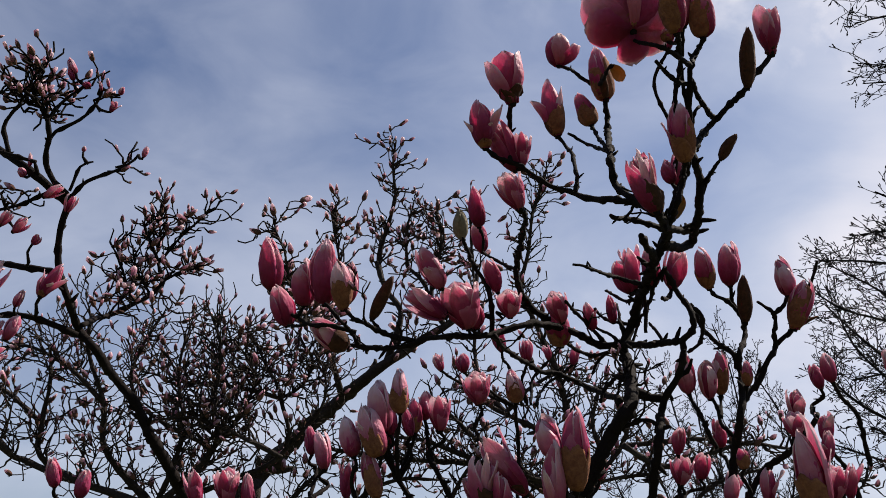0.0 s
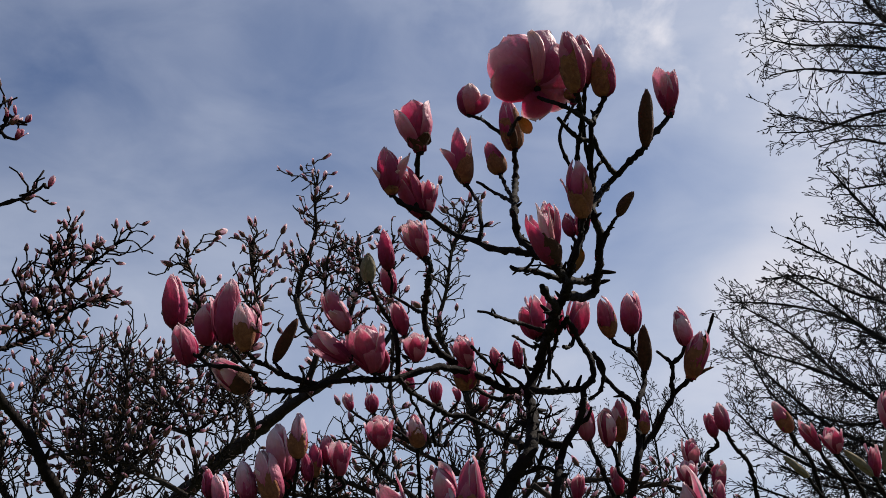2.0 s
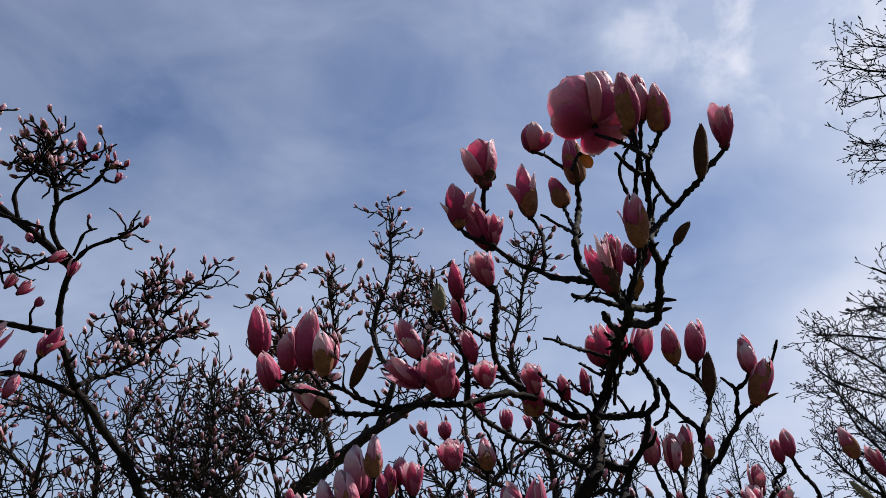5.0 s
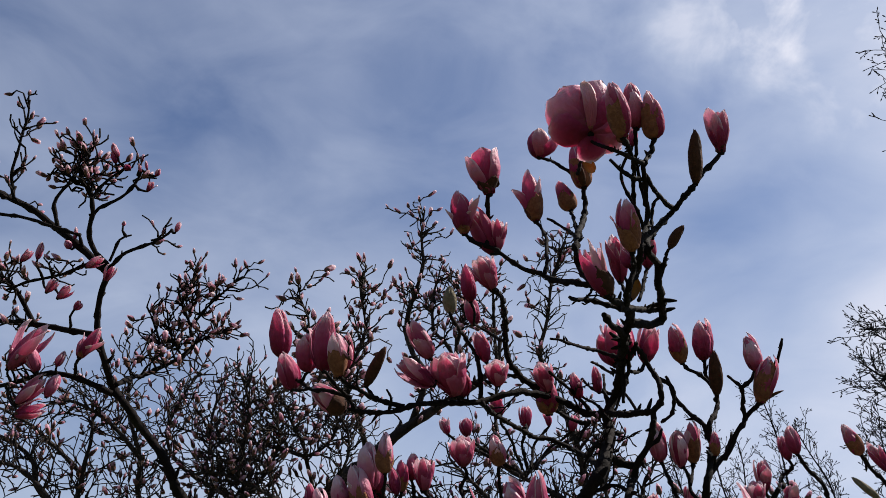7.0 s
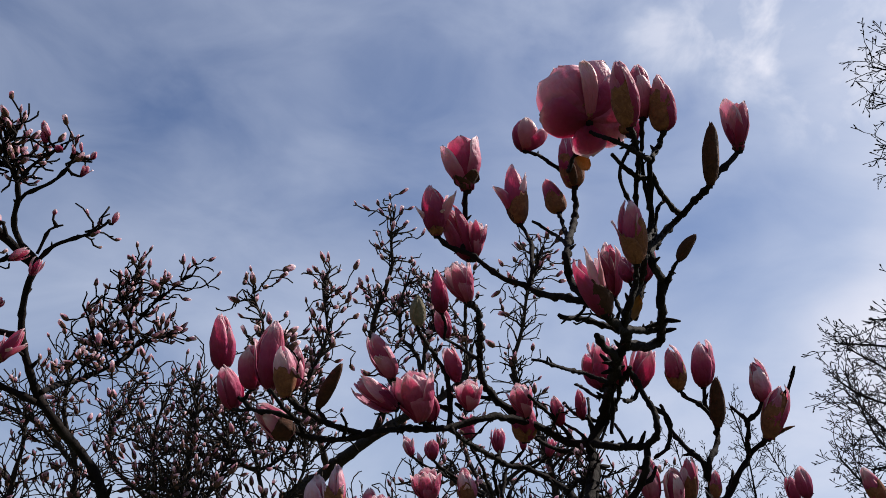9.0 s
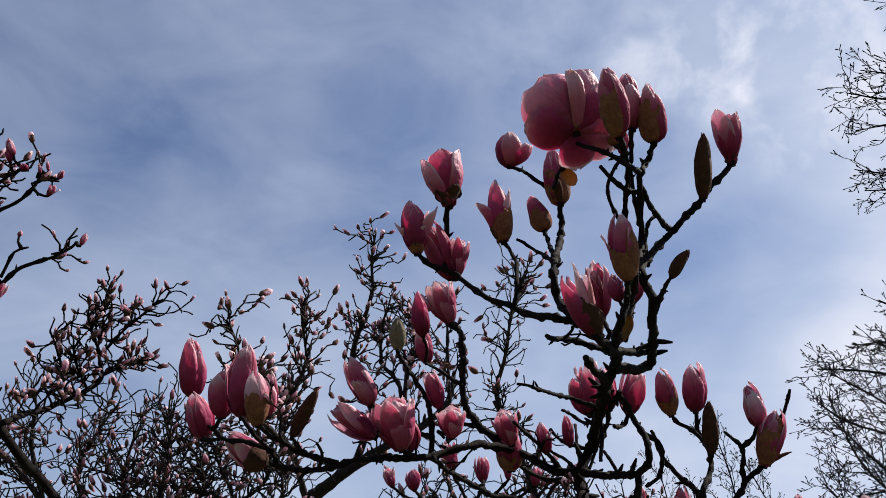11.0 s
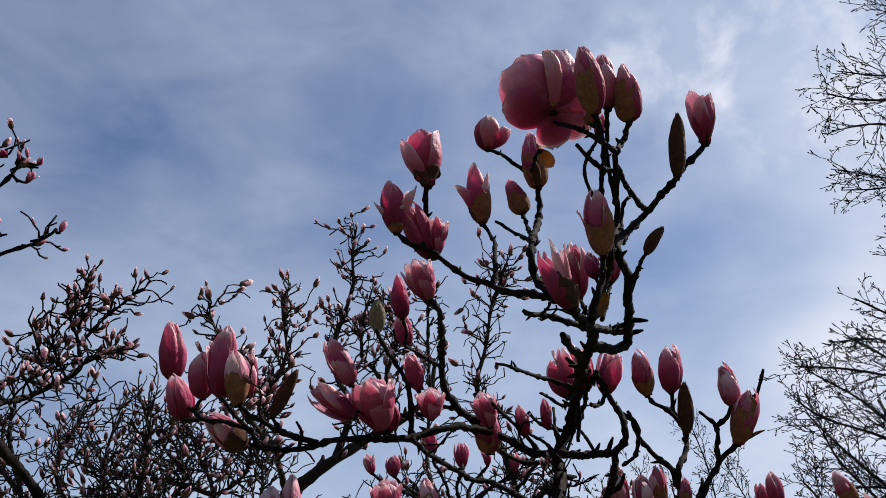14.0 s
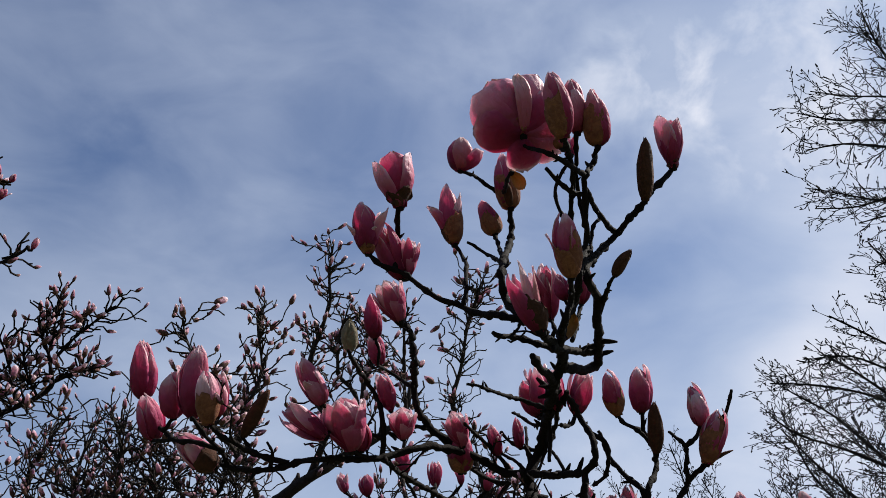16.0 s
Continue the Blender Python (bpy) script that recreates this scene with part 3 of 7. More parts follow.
        for i in range(4):
            add("petal", petal_mesh("petal", length * rng.uniform(0.92, 1.08), half * 0.78, rng.uniform(0.05, 0.45), 1.1, inn, rng, curl=0.08, rows=10, cols=8, tip=0.6), 1.05 + i * 1.571 + rng.uniform(-0.3, 0.3), rng.uniform(-0.04, 0.06))
    if kind == "vee":
        for i in range(3):
            add("petal", petal_mesh("petal", length * rng.uniform(1.0, 1.15), half * 0.8, rng.uniform(0.4, 0.7), rng.uniform(0.75, 0.95), out, rng, curl=rng.uniform(0.0, 0.3), rows=12, cols=8, notch=0.06, tip=0.85), i * 2.094 + rng.uniform(-0.2, 0.2), rng.uniform(0.10, 0.26))
        for i in range(3):
            add("petal", petal_mesh("petal", length * rng.uniform(0.95, 1.1), half * 0.62, rng.uniform(0.1, 0.4), 1.0, inn, rng, curl=0.1, rows=11, cols=8, tip=0.7), 1.05 + i * 2.094 + rng.uniform(-0.2, 0.2), rng.uniform(-0.04, 0.08))
    if kind in DESIGNS:
        for az, shape, opening, spread, size, wide, lean, curl, tip, skin in DESIGNS[kind]:
            skins = {"out": out, "in": inn, "pale": [PETAL_PALE, PETAL_IN], "cream": [PETAL_CREAM, PETAL_IN]}.get(skin)
            if skins:
                add("petal", petal_mesh("petal", length * size * rng.uniform(0.98, 1.03), half * wide, opening, spread, skins, rng, curl=curl, rows=14, cols=11, notch=0.02, tip=tip, shape=shape, ruffle=0.55), radians(az), lean)
            else:
                mat = SCALE if skin == "scale" else SCALE_DARK
                add("bud_scale", petal_mesh("bud_scale", length, half * wide, opening, spread, [mat, mat], rng, curl=curl, rows=10, cols=14, tip=tip, shape=shape, v_end=size, ragged=0.12, jacket=size > 0.3), radians(az), lean, "brown felted bud scale")
    if kind in ("budscale", "droop", "greenbud", "budscale2"):
        mat = SCALE_DARK if kind == "droop" else SCALE
        cover = {"droop": 0.42, "budscale2": 0.86}.get(kind, rng.uniform(0.46, 0.66))
        az = rng.uniform(-2.6, 0.2) if kind != "budscale2" else -1.5
        if kind == "budscale2":
            add("bud_scale", petal_mesh("bud_scale", length, half * 1.06, 0.0, 1.5, [mat, mat], rng, belly=belly, tip=0.75, v_end=cover, cols=14, rows=12, curl=0.03, ragged=0.09), az, 0.0, "brown felted bud scale")
        for i in range(2):
            reach = (min(cover, 0.66), min(cover, 0.66) * rng.uniform(0.6, 0.95))[i]
            add("bud_scale", petal_mesh("bud_scale", length, half * (1.055 - 0.02 * i), 0.0, rng.uniform(1.55, 1.9), [mat, mat], rng, belly=belly, v_end=reach, cols=16, rows=10, ragged=rng.uniform(0.10, 0.18), jacket=True), az + i * math.pi + rng.uniform(-0.3, 0.3), rng.uniform(-0.01, 0.03), "brown felted bud scale")
    elif kind in ("cup", "vee", "open", "bud") and rng.random() < 0.7:
        add("bud_scale", petal_mesh("bud_scale", length, half * 0.68, 0.2, 0.9, [SCALE_DARK, SCALE], rng, v_end=rng.uniform(0.16, 0.28), rows=6, cols=6, tip=0.7), rng.uniform(0, 6.28), 0.10, "brown felted bud scale")
    if kind == "budscale2":
        add("bud_scale", petal_mesh("bud_scale", length * 0.55, half * 0.6, 0.5, 0.8, [SCALE_DARK, SCALE], rng, shape="flat", tip=0.6), -0.2, 0.72, "bent brown scale")
    if kind == "greenbud":
        add("young_leaf", petal_mesh("young_leaf", length * 0.42, half * 0.3, 0.3, 1.0, [LEAF_GREEN, LEAF_GREEN], rng, rows=5, cols=4), 4.2, 0.25, "small yellow green leaf")
        add("bud_scale", petal_mesh("bud_scale", length * 0.5, half * 0.5, 0.4, 0.8, [SCALE_DARK, SCALE], rng, rows=5, cols=4), 2.9, 0.9, "bent brown scale")
        add("bud_scale", petal_mesh("bud_scale", length * 0.35, half * 0.7, 0.4, 0.9, [LEAF_BROWN, LEAF_BROWN], rng, rows=5, cols=4), 0.3, 0.5, "withered orange brown scale")
    return ob


# ------------------------------------------------------------------ twigs that grow
def grow(rng, p, way, length, r, level, lines, tips, seg, wild, lift, fork, spread=(0.5, 0.95), shrink=(0.4, 0.75), thin=0.6, floor=0.0016, stub=0.0):
    """A crooked twig with its side twigs. lines takes (points, radii), tips (place, way)."""
    n = max(2, round(length / seg))
    pts, rad = [p.copy()], [r]
    way = way.normalized()
    for i in range(n):
        way = (way + Vector([rng.gauss(0, wild) for _ in range(3)]) + Vector((0, 0, lift))).normalized()
        p = p + way * seg * rng.uniform(0.8, 1.2)
        u = (i + 1) / n
        rr = max(floor, r * (1 - 0.5 * u))
        pts.append(p.copy()), rad.append(rr)
        if stub and rng.random() < stub:
            side = way.orthogonal().normalized()
            side.rotate(Matrix.Rotation(rng.uniform(0, 6.283), 3, way))
            end = p + (way * 0.7 + side * 0.8 + Vector((0, 0, 0.3))) * seg * rng.uniform(0.25, 0.55)
            lines.append(([p.copy(), (p + end) / 2 + side * seg * 0.06, end], [rr * 0.8, rr * 0.75, rr * 0.8]))
        if level > 0 and i > 0 and i < n and rng.random() < fork:
            side = way.orthogonal().normalized()
            side.rotate(Matrix.Rotation(rng.uniform(0, 6.283), 3, way))
            a = rng.uniform(*spread)
            d = way * math.cos(a) + side * math.sin(a)
            grow(rng, p, d, length * rng.uniform(*shrink) * (1 - 0.4 * u), rr * rng.uniform(thin, 0.85), level - 1, lines, tips, seg, wild, lift, fork, spread, shrink, thin, floor, stub)
    lines.append((pts, rad))
    tips.append((p.copy(), way.copy()))


def twig_mesh(name, lines, mat, sides=5, knob=0.12, rng=None):
    verts, faces = [], []
    for pts, rad in lines:
        add_tube(verts, faces, pts, rad, sides if rad[0] > 0.003 else 4, knob, True, rng)
    return mesh_of(name, verts, faces, mat)


def small_bud_mesh(name, rng, open_tip):
    """A far bud, one unit long: brown scales below, pink petals above, six-sided and pointed."""
    verts, faces, mats, uvs = [], [], [], []
    zs = [0, 0.1, 0.28, 0.48, 0.7, 0.9, 1.0]
    rs = [0.08, 0.16, 0.21, 0.20, 0.155 + 0.07 * open_tip, 0.08 + 0.15 * open_tip, 0.015 + 0.1 * open_tip]
    sides = 7
    for z, r in zip(zs, rs):
        for k in range(sides):
            a = 2 * math.pi * k / sides
            q = r * (1 + 0.12 * math.cos(3 * a + 1.0) + rng.uniform(-0.04, 0.04))
            verts.append(Vector((q * math.cos(a), q * math.sin(a), z + rng.uniform(-0.02, 0.02) + (0.08 * open_tip * math.cos(2 * a) if z > 0.8 else 0))))
    for i in range(len(zs) - 1):
        for k in range(sides):
            a, b = i * sides + k, i * sides + (k + 1) % sides
            faces.append((a, b, b + sides, a + sides))
            mats.append(1 if zs[i] < 0.38 + 0.22 * math.sin(k * 1.3) else 0)
    faces.append(tuple(range((len(zs) - 1) * sides, len(zs) * sides))), mats.append(0)
    me = bpy.data.meshes.new(name)
    me.from_pydata([tuple(v) for v in verts], [], faces)
    me.materials.append(PETAL_SMALL), me.materials.append(SCALE_SMALL)
    me.polygons.foreach_set("material_index", mats)
    me.polygons.foreach_set("use_smooth", [True] * len(faces))
    uv = me.uv_layers.new(name="UVMap")
    for loop in me.loops:
        uv.data[loop.index].uv = ((loop.vertex_index % sides) / sides, zs[loop.vertex_index // sides])
    return me


bud_rng = random.Random(8)
SMALL_BUDS = [small_bud_mesh("bud", bud_rng, q) for q in (0.0, 0.0, 0.3, 0.8)]


def small_buds(tree, tips, rng, size, limit):
    """Buds at twig ends: the first of them objects of their own, the rest in one mesh."""
    rest_v, rest_f, rest_m, rest_uv = [], [], [], []
    for i, (p, way) in enumerate(tips):
        d = (way + Vector((rng.uniform(-0.3, 0.3), rng.uniform(-0.3, 0.3), 0.7))).normalized()
        s = size * rng.uniform(0.6, 1.3)
        fat = rng.uniform(0.8, 1.2)
        m = Matrix.Translation(p - d * s * 0.05) @ d.to_track_quat("Z", "Y").to_matrix().to_4x4() @ Matrix.Rotation(rng.uniform(0, 6.28), 4, "Z") @ Matrix.Diagonal((s * fat, s * fat, s, 1))
        me = SMALL_BUDS[rng.choice((0, 0, 1, 1, 2, 3))]
        if i < limit:
            b = part("bud", me, tree)
            b.matrix_basis = tree.matrix_basis.inverted() @ m
        else:
            off = len(rest_v)
            rest_v += [m @ v.co for v in me.vertices]
            for pg in me.polygons:
                rest_f.append(tuple(off + k for k in pg.vertices)), rest_m.append(pg.material_index)
            rest_uv += [tuple(u.uv) for u in me.uv_layers[0].data]
    if rest_v:
        me = bpy.data.meshes.new("buds")
        me.from_pydata([tuple(v) for v in rest_v], [], rest_f)
        me.materials.append(PETAL_SMALL), me.materials.append(SCALE_SMALL)
        me.polygons.foreach_set("material_index", rest_m)
        me.polygons.foreach_set("use_smooth", [True] * len(rest_f))
        uv = me.uv_layers.new(name="UVMap")
        uv.data.foreach_set("uv", [c for u in rest_uv for c in u])
        ob = part("bud_swarm", me, tree, "many small pink buds", kind="stuff")
        ob.matrix_basis = tree.matrix_basis.inverted()


def wood(tree, points, r0, r1, mat, name="branch", step=0.03):
    ob = branch(tree, points, r0, r1, mat, name, step, 7)
    ob.matrix_basis = tree.matrix_basis.inverted()
    return [Vector(p) for p in points]


def side_twigs(rng, points, r, count, length, lines, tips, level=2, seg=0.035, wild=0.22, lift=0.10, fork=0.5, first=0.15, out_bias=(0, 0, 0), floor=0.0016, spread=(0.5, 0.95), stub=0.3):
    """Twigs all along a branch."""
    line = smooth_line(points, 0.02)
    for _ in range(count):
        i = rng.randint(int(first * (len(line) - 2)), len(line) - 2)
        way = (line[i + 1] - line[i]).normalized()
        side = way.orthogonal().normalized()
        side.rotate(Matrix.Rotation(rng.uniform(0, 6.283), 3, way))
        d = way * 0.5 + side * 0.8 + Vector((0, 0, 0.35)) + Vector(out_bias)
        grow(rng, line[i], d, length * rng.uniform(0.5, 1.15), r * rng.uniform(0.7, 1.1), level, lines, tips, seg, wild, lift, fork, spread, floor=floor, stub=stub)


# ------------------------------------------------------------------ the near magnolia
side_tree = thing("magnolia_tree", (-0.73, 3.17, 0), "magnolia tree with small pink buds on upswept knotty branches", "tree", "magnolias")
near = thing("magnolia_tree", (0.15, 1.69, 0), "magnolia tree with large pink flowers on dark knotty branches", "tree", "magnolias")


near_limbs = []


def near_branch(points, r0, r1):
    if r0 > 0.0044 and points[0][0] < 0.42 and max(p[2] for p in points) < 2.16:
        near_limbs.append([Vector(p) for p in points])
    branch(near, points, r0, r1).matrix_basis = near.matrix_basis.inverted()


def near_flower(kind, base, tip, width):
    flower(near, kind, base, tip, width)


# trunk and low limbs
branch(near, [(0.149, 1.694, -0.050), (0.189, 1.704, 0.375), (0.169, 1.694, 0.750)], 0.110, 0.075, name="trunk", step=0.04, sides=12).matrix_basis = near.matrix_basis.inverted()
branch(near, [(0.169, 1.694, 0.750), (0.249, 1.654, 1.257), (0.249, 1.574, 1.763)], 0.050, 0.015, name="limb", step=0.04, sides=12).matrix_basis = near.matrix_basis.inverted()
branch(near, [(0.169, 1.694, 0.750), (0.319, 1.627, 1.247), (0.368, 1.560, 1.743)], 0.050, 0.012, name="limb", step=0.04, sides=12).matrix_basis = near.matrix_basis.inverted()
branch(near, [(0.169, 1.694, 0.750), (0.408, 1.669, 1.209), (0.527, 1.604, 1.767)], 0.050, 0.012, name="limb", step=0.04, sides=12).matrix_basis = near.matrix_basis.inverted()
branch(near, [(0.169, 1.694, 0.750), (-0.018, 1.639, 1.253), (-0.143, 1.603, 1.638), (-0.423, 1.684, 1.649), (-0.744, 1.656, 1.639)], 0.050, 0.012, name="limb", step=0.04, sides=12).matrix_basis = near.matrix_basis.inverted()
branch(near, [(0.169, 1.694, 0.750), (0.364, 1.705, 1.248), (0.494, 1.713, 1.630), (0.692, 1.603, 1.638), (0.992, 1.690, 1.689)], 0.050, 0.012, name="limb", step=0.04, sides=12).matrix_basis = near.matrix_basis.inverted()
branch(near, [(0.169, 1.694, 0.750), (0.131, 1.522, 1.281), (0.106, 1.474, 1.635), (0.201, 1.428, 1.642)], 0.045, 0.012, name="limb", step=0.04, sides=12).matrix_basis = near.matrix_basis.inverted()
near_branch([(0.249, 1.627, 1.783), (0.275, 1.596, 1.838), (0.302, 1.582, 1.885), (0.328, 1.564, 1.924), (0.355, 1.640, 1.985), (0.381, 1.783, 2.069), (0.374, 1.779, 2.103)], 0.0151, 0.0114)
near_branch([(0.374, 1.779, 2.103), (0.338, 1.830, 2.116), (0.281, 1.815, 2.139), (0.216, 1.774, 2.146), (0.164, 1.723, 2.130), (0.117, 1.702, 2.109), (0.071, 1.669, 2.088), (0.016, 1.617, 2.074), (-0.033, 1.546, 2.049), (-0.068, 1.556, 2.038), (-0.109, 1.561, 2.035), (-0.148, 1.592, 2.045), (-0.183, 1.620, 2.058)], 0.0098, 0.0040)
near_branch([(-0.053, 1.556, 2.047), (-0.108, 1.537, 2.055), (-0.136, 1.511, 2.065), (-0.161, 1.506, 2.075), (-0.177, 1.482, 2.088)], 0.0061, 0.0035)
near_branch([(-0.114, 1.561, 2.037), (-0.157, 1.600, 2.050), (-0.169, 1.588, 2.065), (-0.176, 1.553, 2.072), (-0.195, 1.529, 2.085), (-0.217, 1.532, 2.111)], 0.0046, 0.0036)
near_branch([(-0.161, 1.564, 2.066), (-0.207, 1.557, 2.076), (-0.251, 1.580, 2.088), (-0.302, 1.640, 2.129), (-0.332, 1.667, 2.168), (-0.344, 1.664, 2.184)], 0.0046, 0.0033)
near_branch([(-0.249, 1.578, 2.088), (-0.278, 1.601, 2.089), (-0.300, 1.629, 2.099)], 0.0035, 0.0031)
near_branch([(-0.108, 1.537, 2.055), (-0.122, 1.552, 2.073), (-0.133, 1.551, 2.089)], 0.0041, 0.0032)
near_branch([(-0.083, 1.556, 2.039), (-0.076, 1.521, 2.052), (-0.083, 1.498, 2.064)], 0.0036, 0.0024)
near_branch([(0.095, 1.700, 2.101), (0.097, 1.682, 2.131), (0.092, 1.656, 2.169), (0.080, 1.667, 2.209), (0.059, 1.634, 2.227), (0.044, 1.533, 2.218), (0.035, 1.490, 2.223)], 0.0059, 0.0034)
near_branch([(0.097, 1.682, 2.131), (0.071, 1.653, 2.129), (0.043, 1.634, 2.124), (0.022, 1.600, 2.130), (-0.004, 1.549, 2.146)], 0.0045, 0.0035)
near_branch([(0.043, 1.634, 2.124), (0.018, 1.595, 2.113), (-0.003, 1.557, 2.103)], 0.0035, 0.0029)
near_branch([(0.083, 1.699, 2.099), (0.062, 1.639, 2.087), (0.049, 1.613, 2.088)], 0.0040, 0.0034)
near_branch([(0.263, 1.821, 2.147), (0.225, 1.805, 2.167), (0.186, 1.776, 2.183), (0.160, 1.711, 2.198), (0.149, 1.692, 2.237), (0.147, 1.543, 2.235), (0.137, 1.350, 2.202), (0.122, 1.286, 2.187)], 0.0088, 0.0039)
near_branch([(0.186, 1.776, 2.183), (0.142, 1.712, 2.170), (0.117, 1.680, 2.176), (0.106, 1.665, 2.182)], 0.0046, 0.0034)
near_branch([(0.147, 1.665, 2.227), (0.118, 1.715, 2.263), (0.092, 1.719, 2.280), (0.079, 1.668, 2.267)], 0.0040, 0.0030)
near_branch([(0.119, 1.712, 2.140), (0.108, 1.695, 2.146), (0.133, 1.682, 2.132)], 0.0029, 0.0029)
near_branch([(0.373, 1.778, 2.101), (0.397, 1.788, 2.150), (0.402, 1.720, 2.179), (0.388, 1.582, 2.170), (0.377, 1.465, 2.168), (0.379, 1.396, 2.175), (0.357, 1.294, 2.159)], 0.0112, 0.0083)
near_branch([(0.379, 1.400, 2.174), (0.431, 1.488, 2.203), (0.461, 1.505, 2.228), (0.434, 1.379, 2.213), (0.417, 1.297, 2.214), (0.415, 1.276, 2.235), (0.383, 1.195, 2.223), (0.389, 1.213, 2.255), (0.421, 1.266, 2.309), (0.442, 1.280, 2.336), (0.450, 1.273, 2.343), (0.456, 1.219, 2.340), (0.467, 1.173, 2.343), (0.492, 1.175, 2.375), (0.517, 1.181, 2.406)], 0.0097, 0.0044)
near_branch([(0.352, 1.276, 2.151), (0.397, 1.367, 2.188), (0.450, 1.473, 2.228)], 0.0059, 0.0059)
near_branch([(0.417, 1.297, 2.214), (0.424, 1.274, 2.235), (0.415, 1.204, 2.222), (0.415, 1.175, 2.220)], 0.0047, 0.0025)
near_branch([(0.453, 1.281, 2.348), (0.426, 1.240, 2.342), (0.404, 1.206, 2.347), (0.387, 1.174, 2.351), (0.382, 1.166, 2.356)], 0.0046, 0.0041)
near_branch([(0.352, 1.276, 2.151), (0.354, 1.228, 2.168), (0.373, 1.242, 2.213), (0.369, 1.180, 2.223), (0.392, 1.235, 2.303), (0.388, 1.209, 2.330), (0.383, 1.171, 2.349), (0.377, 1.141, 2.362), (0.398, 1.181, 2.409), (0.388, 1.115, 2.383), (0.391, 1.111, 2.396)], 0.0068, 0.0036)
near_branch([(0.377, 1.141, 2.362), (0.341, 1.088, 2.343), (0.308, 1.060, 2.340), (0.289, 1.106, 2.381), (0.275, 1.122, 2.406)], 0.0041, 0.0030)
near_branch([(0.384, 1.176, 2.351), (0.357, 1.156, 2.343), (0.332, 1.132, 2.346), (0.316, 1.114, 2.352)], 0.0041, 0.0035)
near_branch([(0.371, 1.232, 2.331), (0.366, 1.197, 2.353), (0.360, 1.150, 2.356), (0.346, 1.092, 2.355), (0.326, 1.032, 2.344)], 0.0042, 0.0036)
near_branch([(0.389, 1.216, 2.323), (0.375, 1.187, 2.359), (0.364, 1.141, 2.381), (0.359, 1.105, 2.410)], 0.0037, 0.0033)
near_branch([(0.399, 1.229, 2.263), (0.406, 1.264, 2.318), (0.410, 1.255, 2.345), (0.421, 1.259, 2.361)], 0.0032, 0.0028)
near_branch([(0.480, 1.172, 2.358), (0.469, 1.162, 2.342), (0.464, 1.156, 2.332)], 0.0040, 0.0035)
near_branch([(0.351, 1.274, 2.150), (0.315, 1.178, 2.131), (0.295, 1.220, 2.167), (0.265, 1.229, 2.176), (0.233, 1.276, 2.203), (0.214, 1.304, 2.227), (0.181, 1.306, 2.237), (0.153, 1.304, 2.254), (0.129, 1.302, 2.272), (0.110, 1.299, 2.279), (0.087, 1.286, 2.281), (0.069, 1.284, 2.298)], 0.0077, 0.0037)
near_branch([(0.110, 1.299, 2.279), (0.111, 1.314, 2.332), (0.111, 1.285, 2.358), (0.113, 1.262, 2.371)], 0.0047, 0.0047)
near_branch([(0.134, 1.303, 2.269), (0.127, 1.317, 2.272), (0.121, 1.325, 2.280)], 0.0032, 0.0028)
near_branch([(0.215, 1.301, 2.224), (0.220, 1.310, 2.268), (0.222, 1.349, 2.316), (0.216, 1.392, 2.363), (0.205, 1.396, 2.385)], 0.0042, 0.0036)
near_branch([(0.301, 1.201, 2.156), (0.284, 1.232, 2.186), (0.275, 1.276, 2.227), (0.268, 1.262, 2.249), (0.276, 1.298, 2.301), (0.307, 1.447, 2.428), (0.306, 1.442, 2.487)], 0.0067, 0.0050)
near_branch([(0.276, 1.298, 2.301), (0.269, 1.407, 2.368), (0.253, 1.440, 2.400), (0.229, 1.426, 2.405)], 0.0040, 0.0030)
near_branch([(0.276, 1.298, 2.301), (0.285, 1.415, 2.387), (0.281, 1.465, 2.443)], 0.0040, 0.0034)
near_branch([(0.294, 1.443, 2.517), (0.262, 1.437, 2.532), (0.231, 1.391, 2.522), (0.213, 1.380, 2.521)], 0.0040, 0.0034)
near_branch([(0.354, 1.293, 2.155), (0.318, 1.256, 2.149), (0.292, 1.257, 2.158), (0.259, 1.221, 2.145), (0.250, 1.207, 2.142)], 0.0054, 0.0038)
near_branch([(0.315, 1.178, 2.131), (0.304, 1.148, 2.121)], 0.0059, 0.0048)
near_branch([(0.352, 1.270, 2.151), (0.342, 1.181, 2.145), (0.355, 1.177, 2.183), (0.343, 1.113, 2.182)], 0.0049, 0.0042)
near_branch([(0.379, 1.471, 2.169), (0.344, 1.370, 2.154), (0.319, 1.312, 2.153)], 0.0079, 0.0058)
near_branch([(0.390, 1.590, 2.169), (0.367, 1.617, 2.183), (0.338, 1.628, 2.198), (0.281, 1.534, 2.177), (0.254, 1.509, 2.177), (0.235, 1.499, 2.175)], 0.0049, 0.0027)
near_branch([(0.402, 1.718, 2.183), (0.389, 1.785, 2.202), (0.368, 1.814, 2.226), (0.345, 1.778, 2.222)], 0.0049, 0.0027)
near_branch([(0.374, 1.779, 2.103), (0.395, 1.720, 2.085), (0.417, 1.611, 2.059), (0.440, 1.568, 2.052), (0.447, 1.524, 2.062), (0.447, 1.514, 2.078), (0.446, 1.534, 2.108), (0.434, 1.546, 2.137), (0.419, 1.528, 2.159), (0.402, 1.499, 2.168)], 0.0089, 0.0049)
near_branch([(0.440, 1.568, 2.052), (0.437, 1.565, 2.017), (0.426, 1.585, 1.985), (0.409, 1.603, 1.957), (0.403, 1.629, 1.930), (0.377, 1.544, 1.880), (0.371, 1.560, 1.834), (0.369, 1.617, 1.763)], 0.0067, 0.0090)
near_branch([(0.357, 1.644, 1.978), (0.386, 1.639, 1.963), (0.410, 1.626, 1.958)], 0.0100, 0.0088)
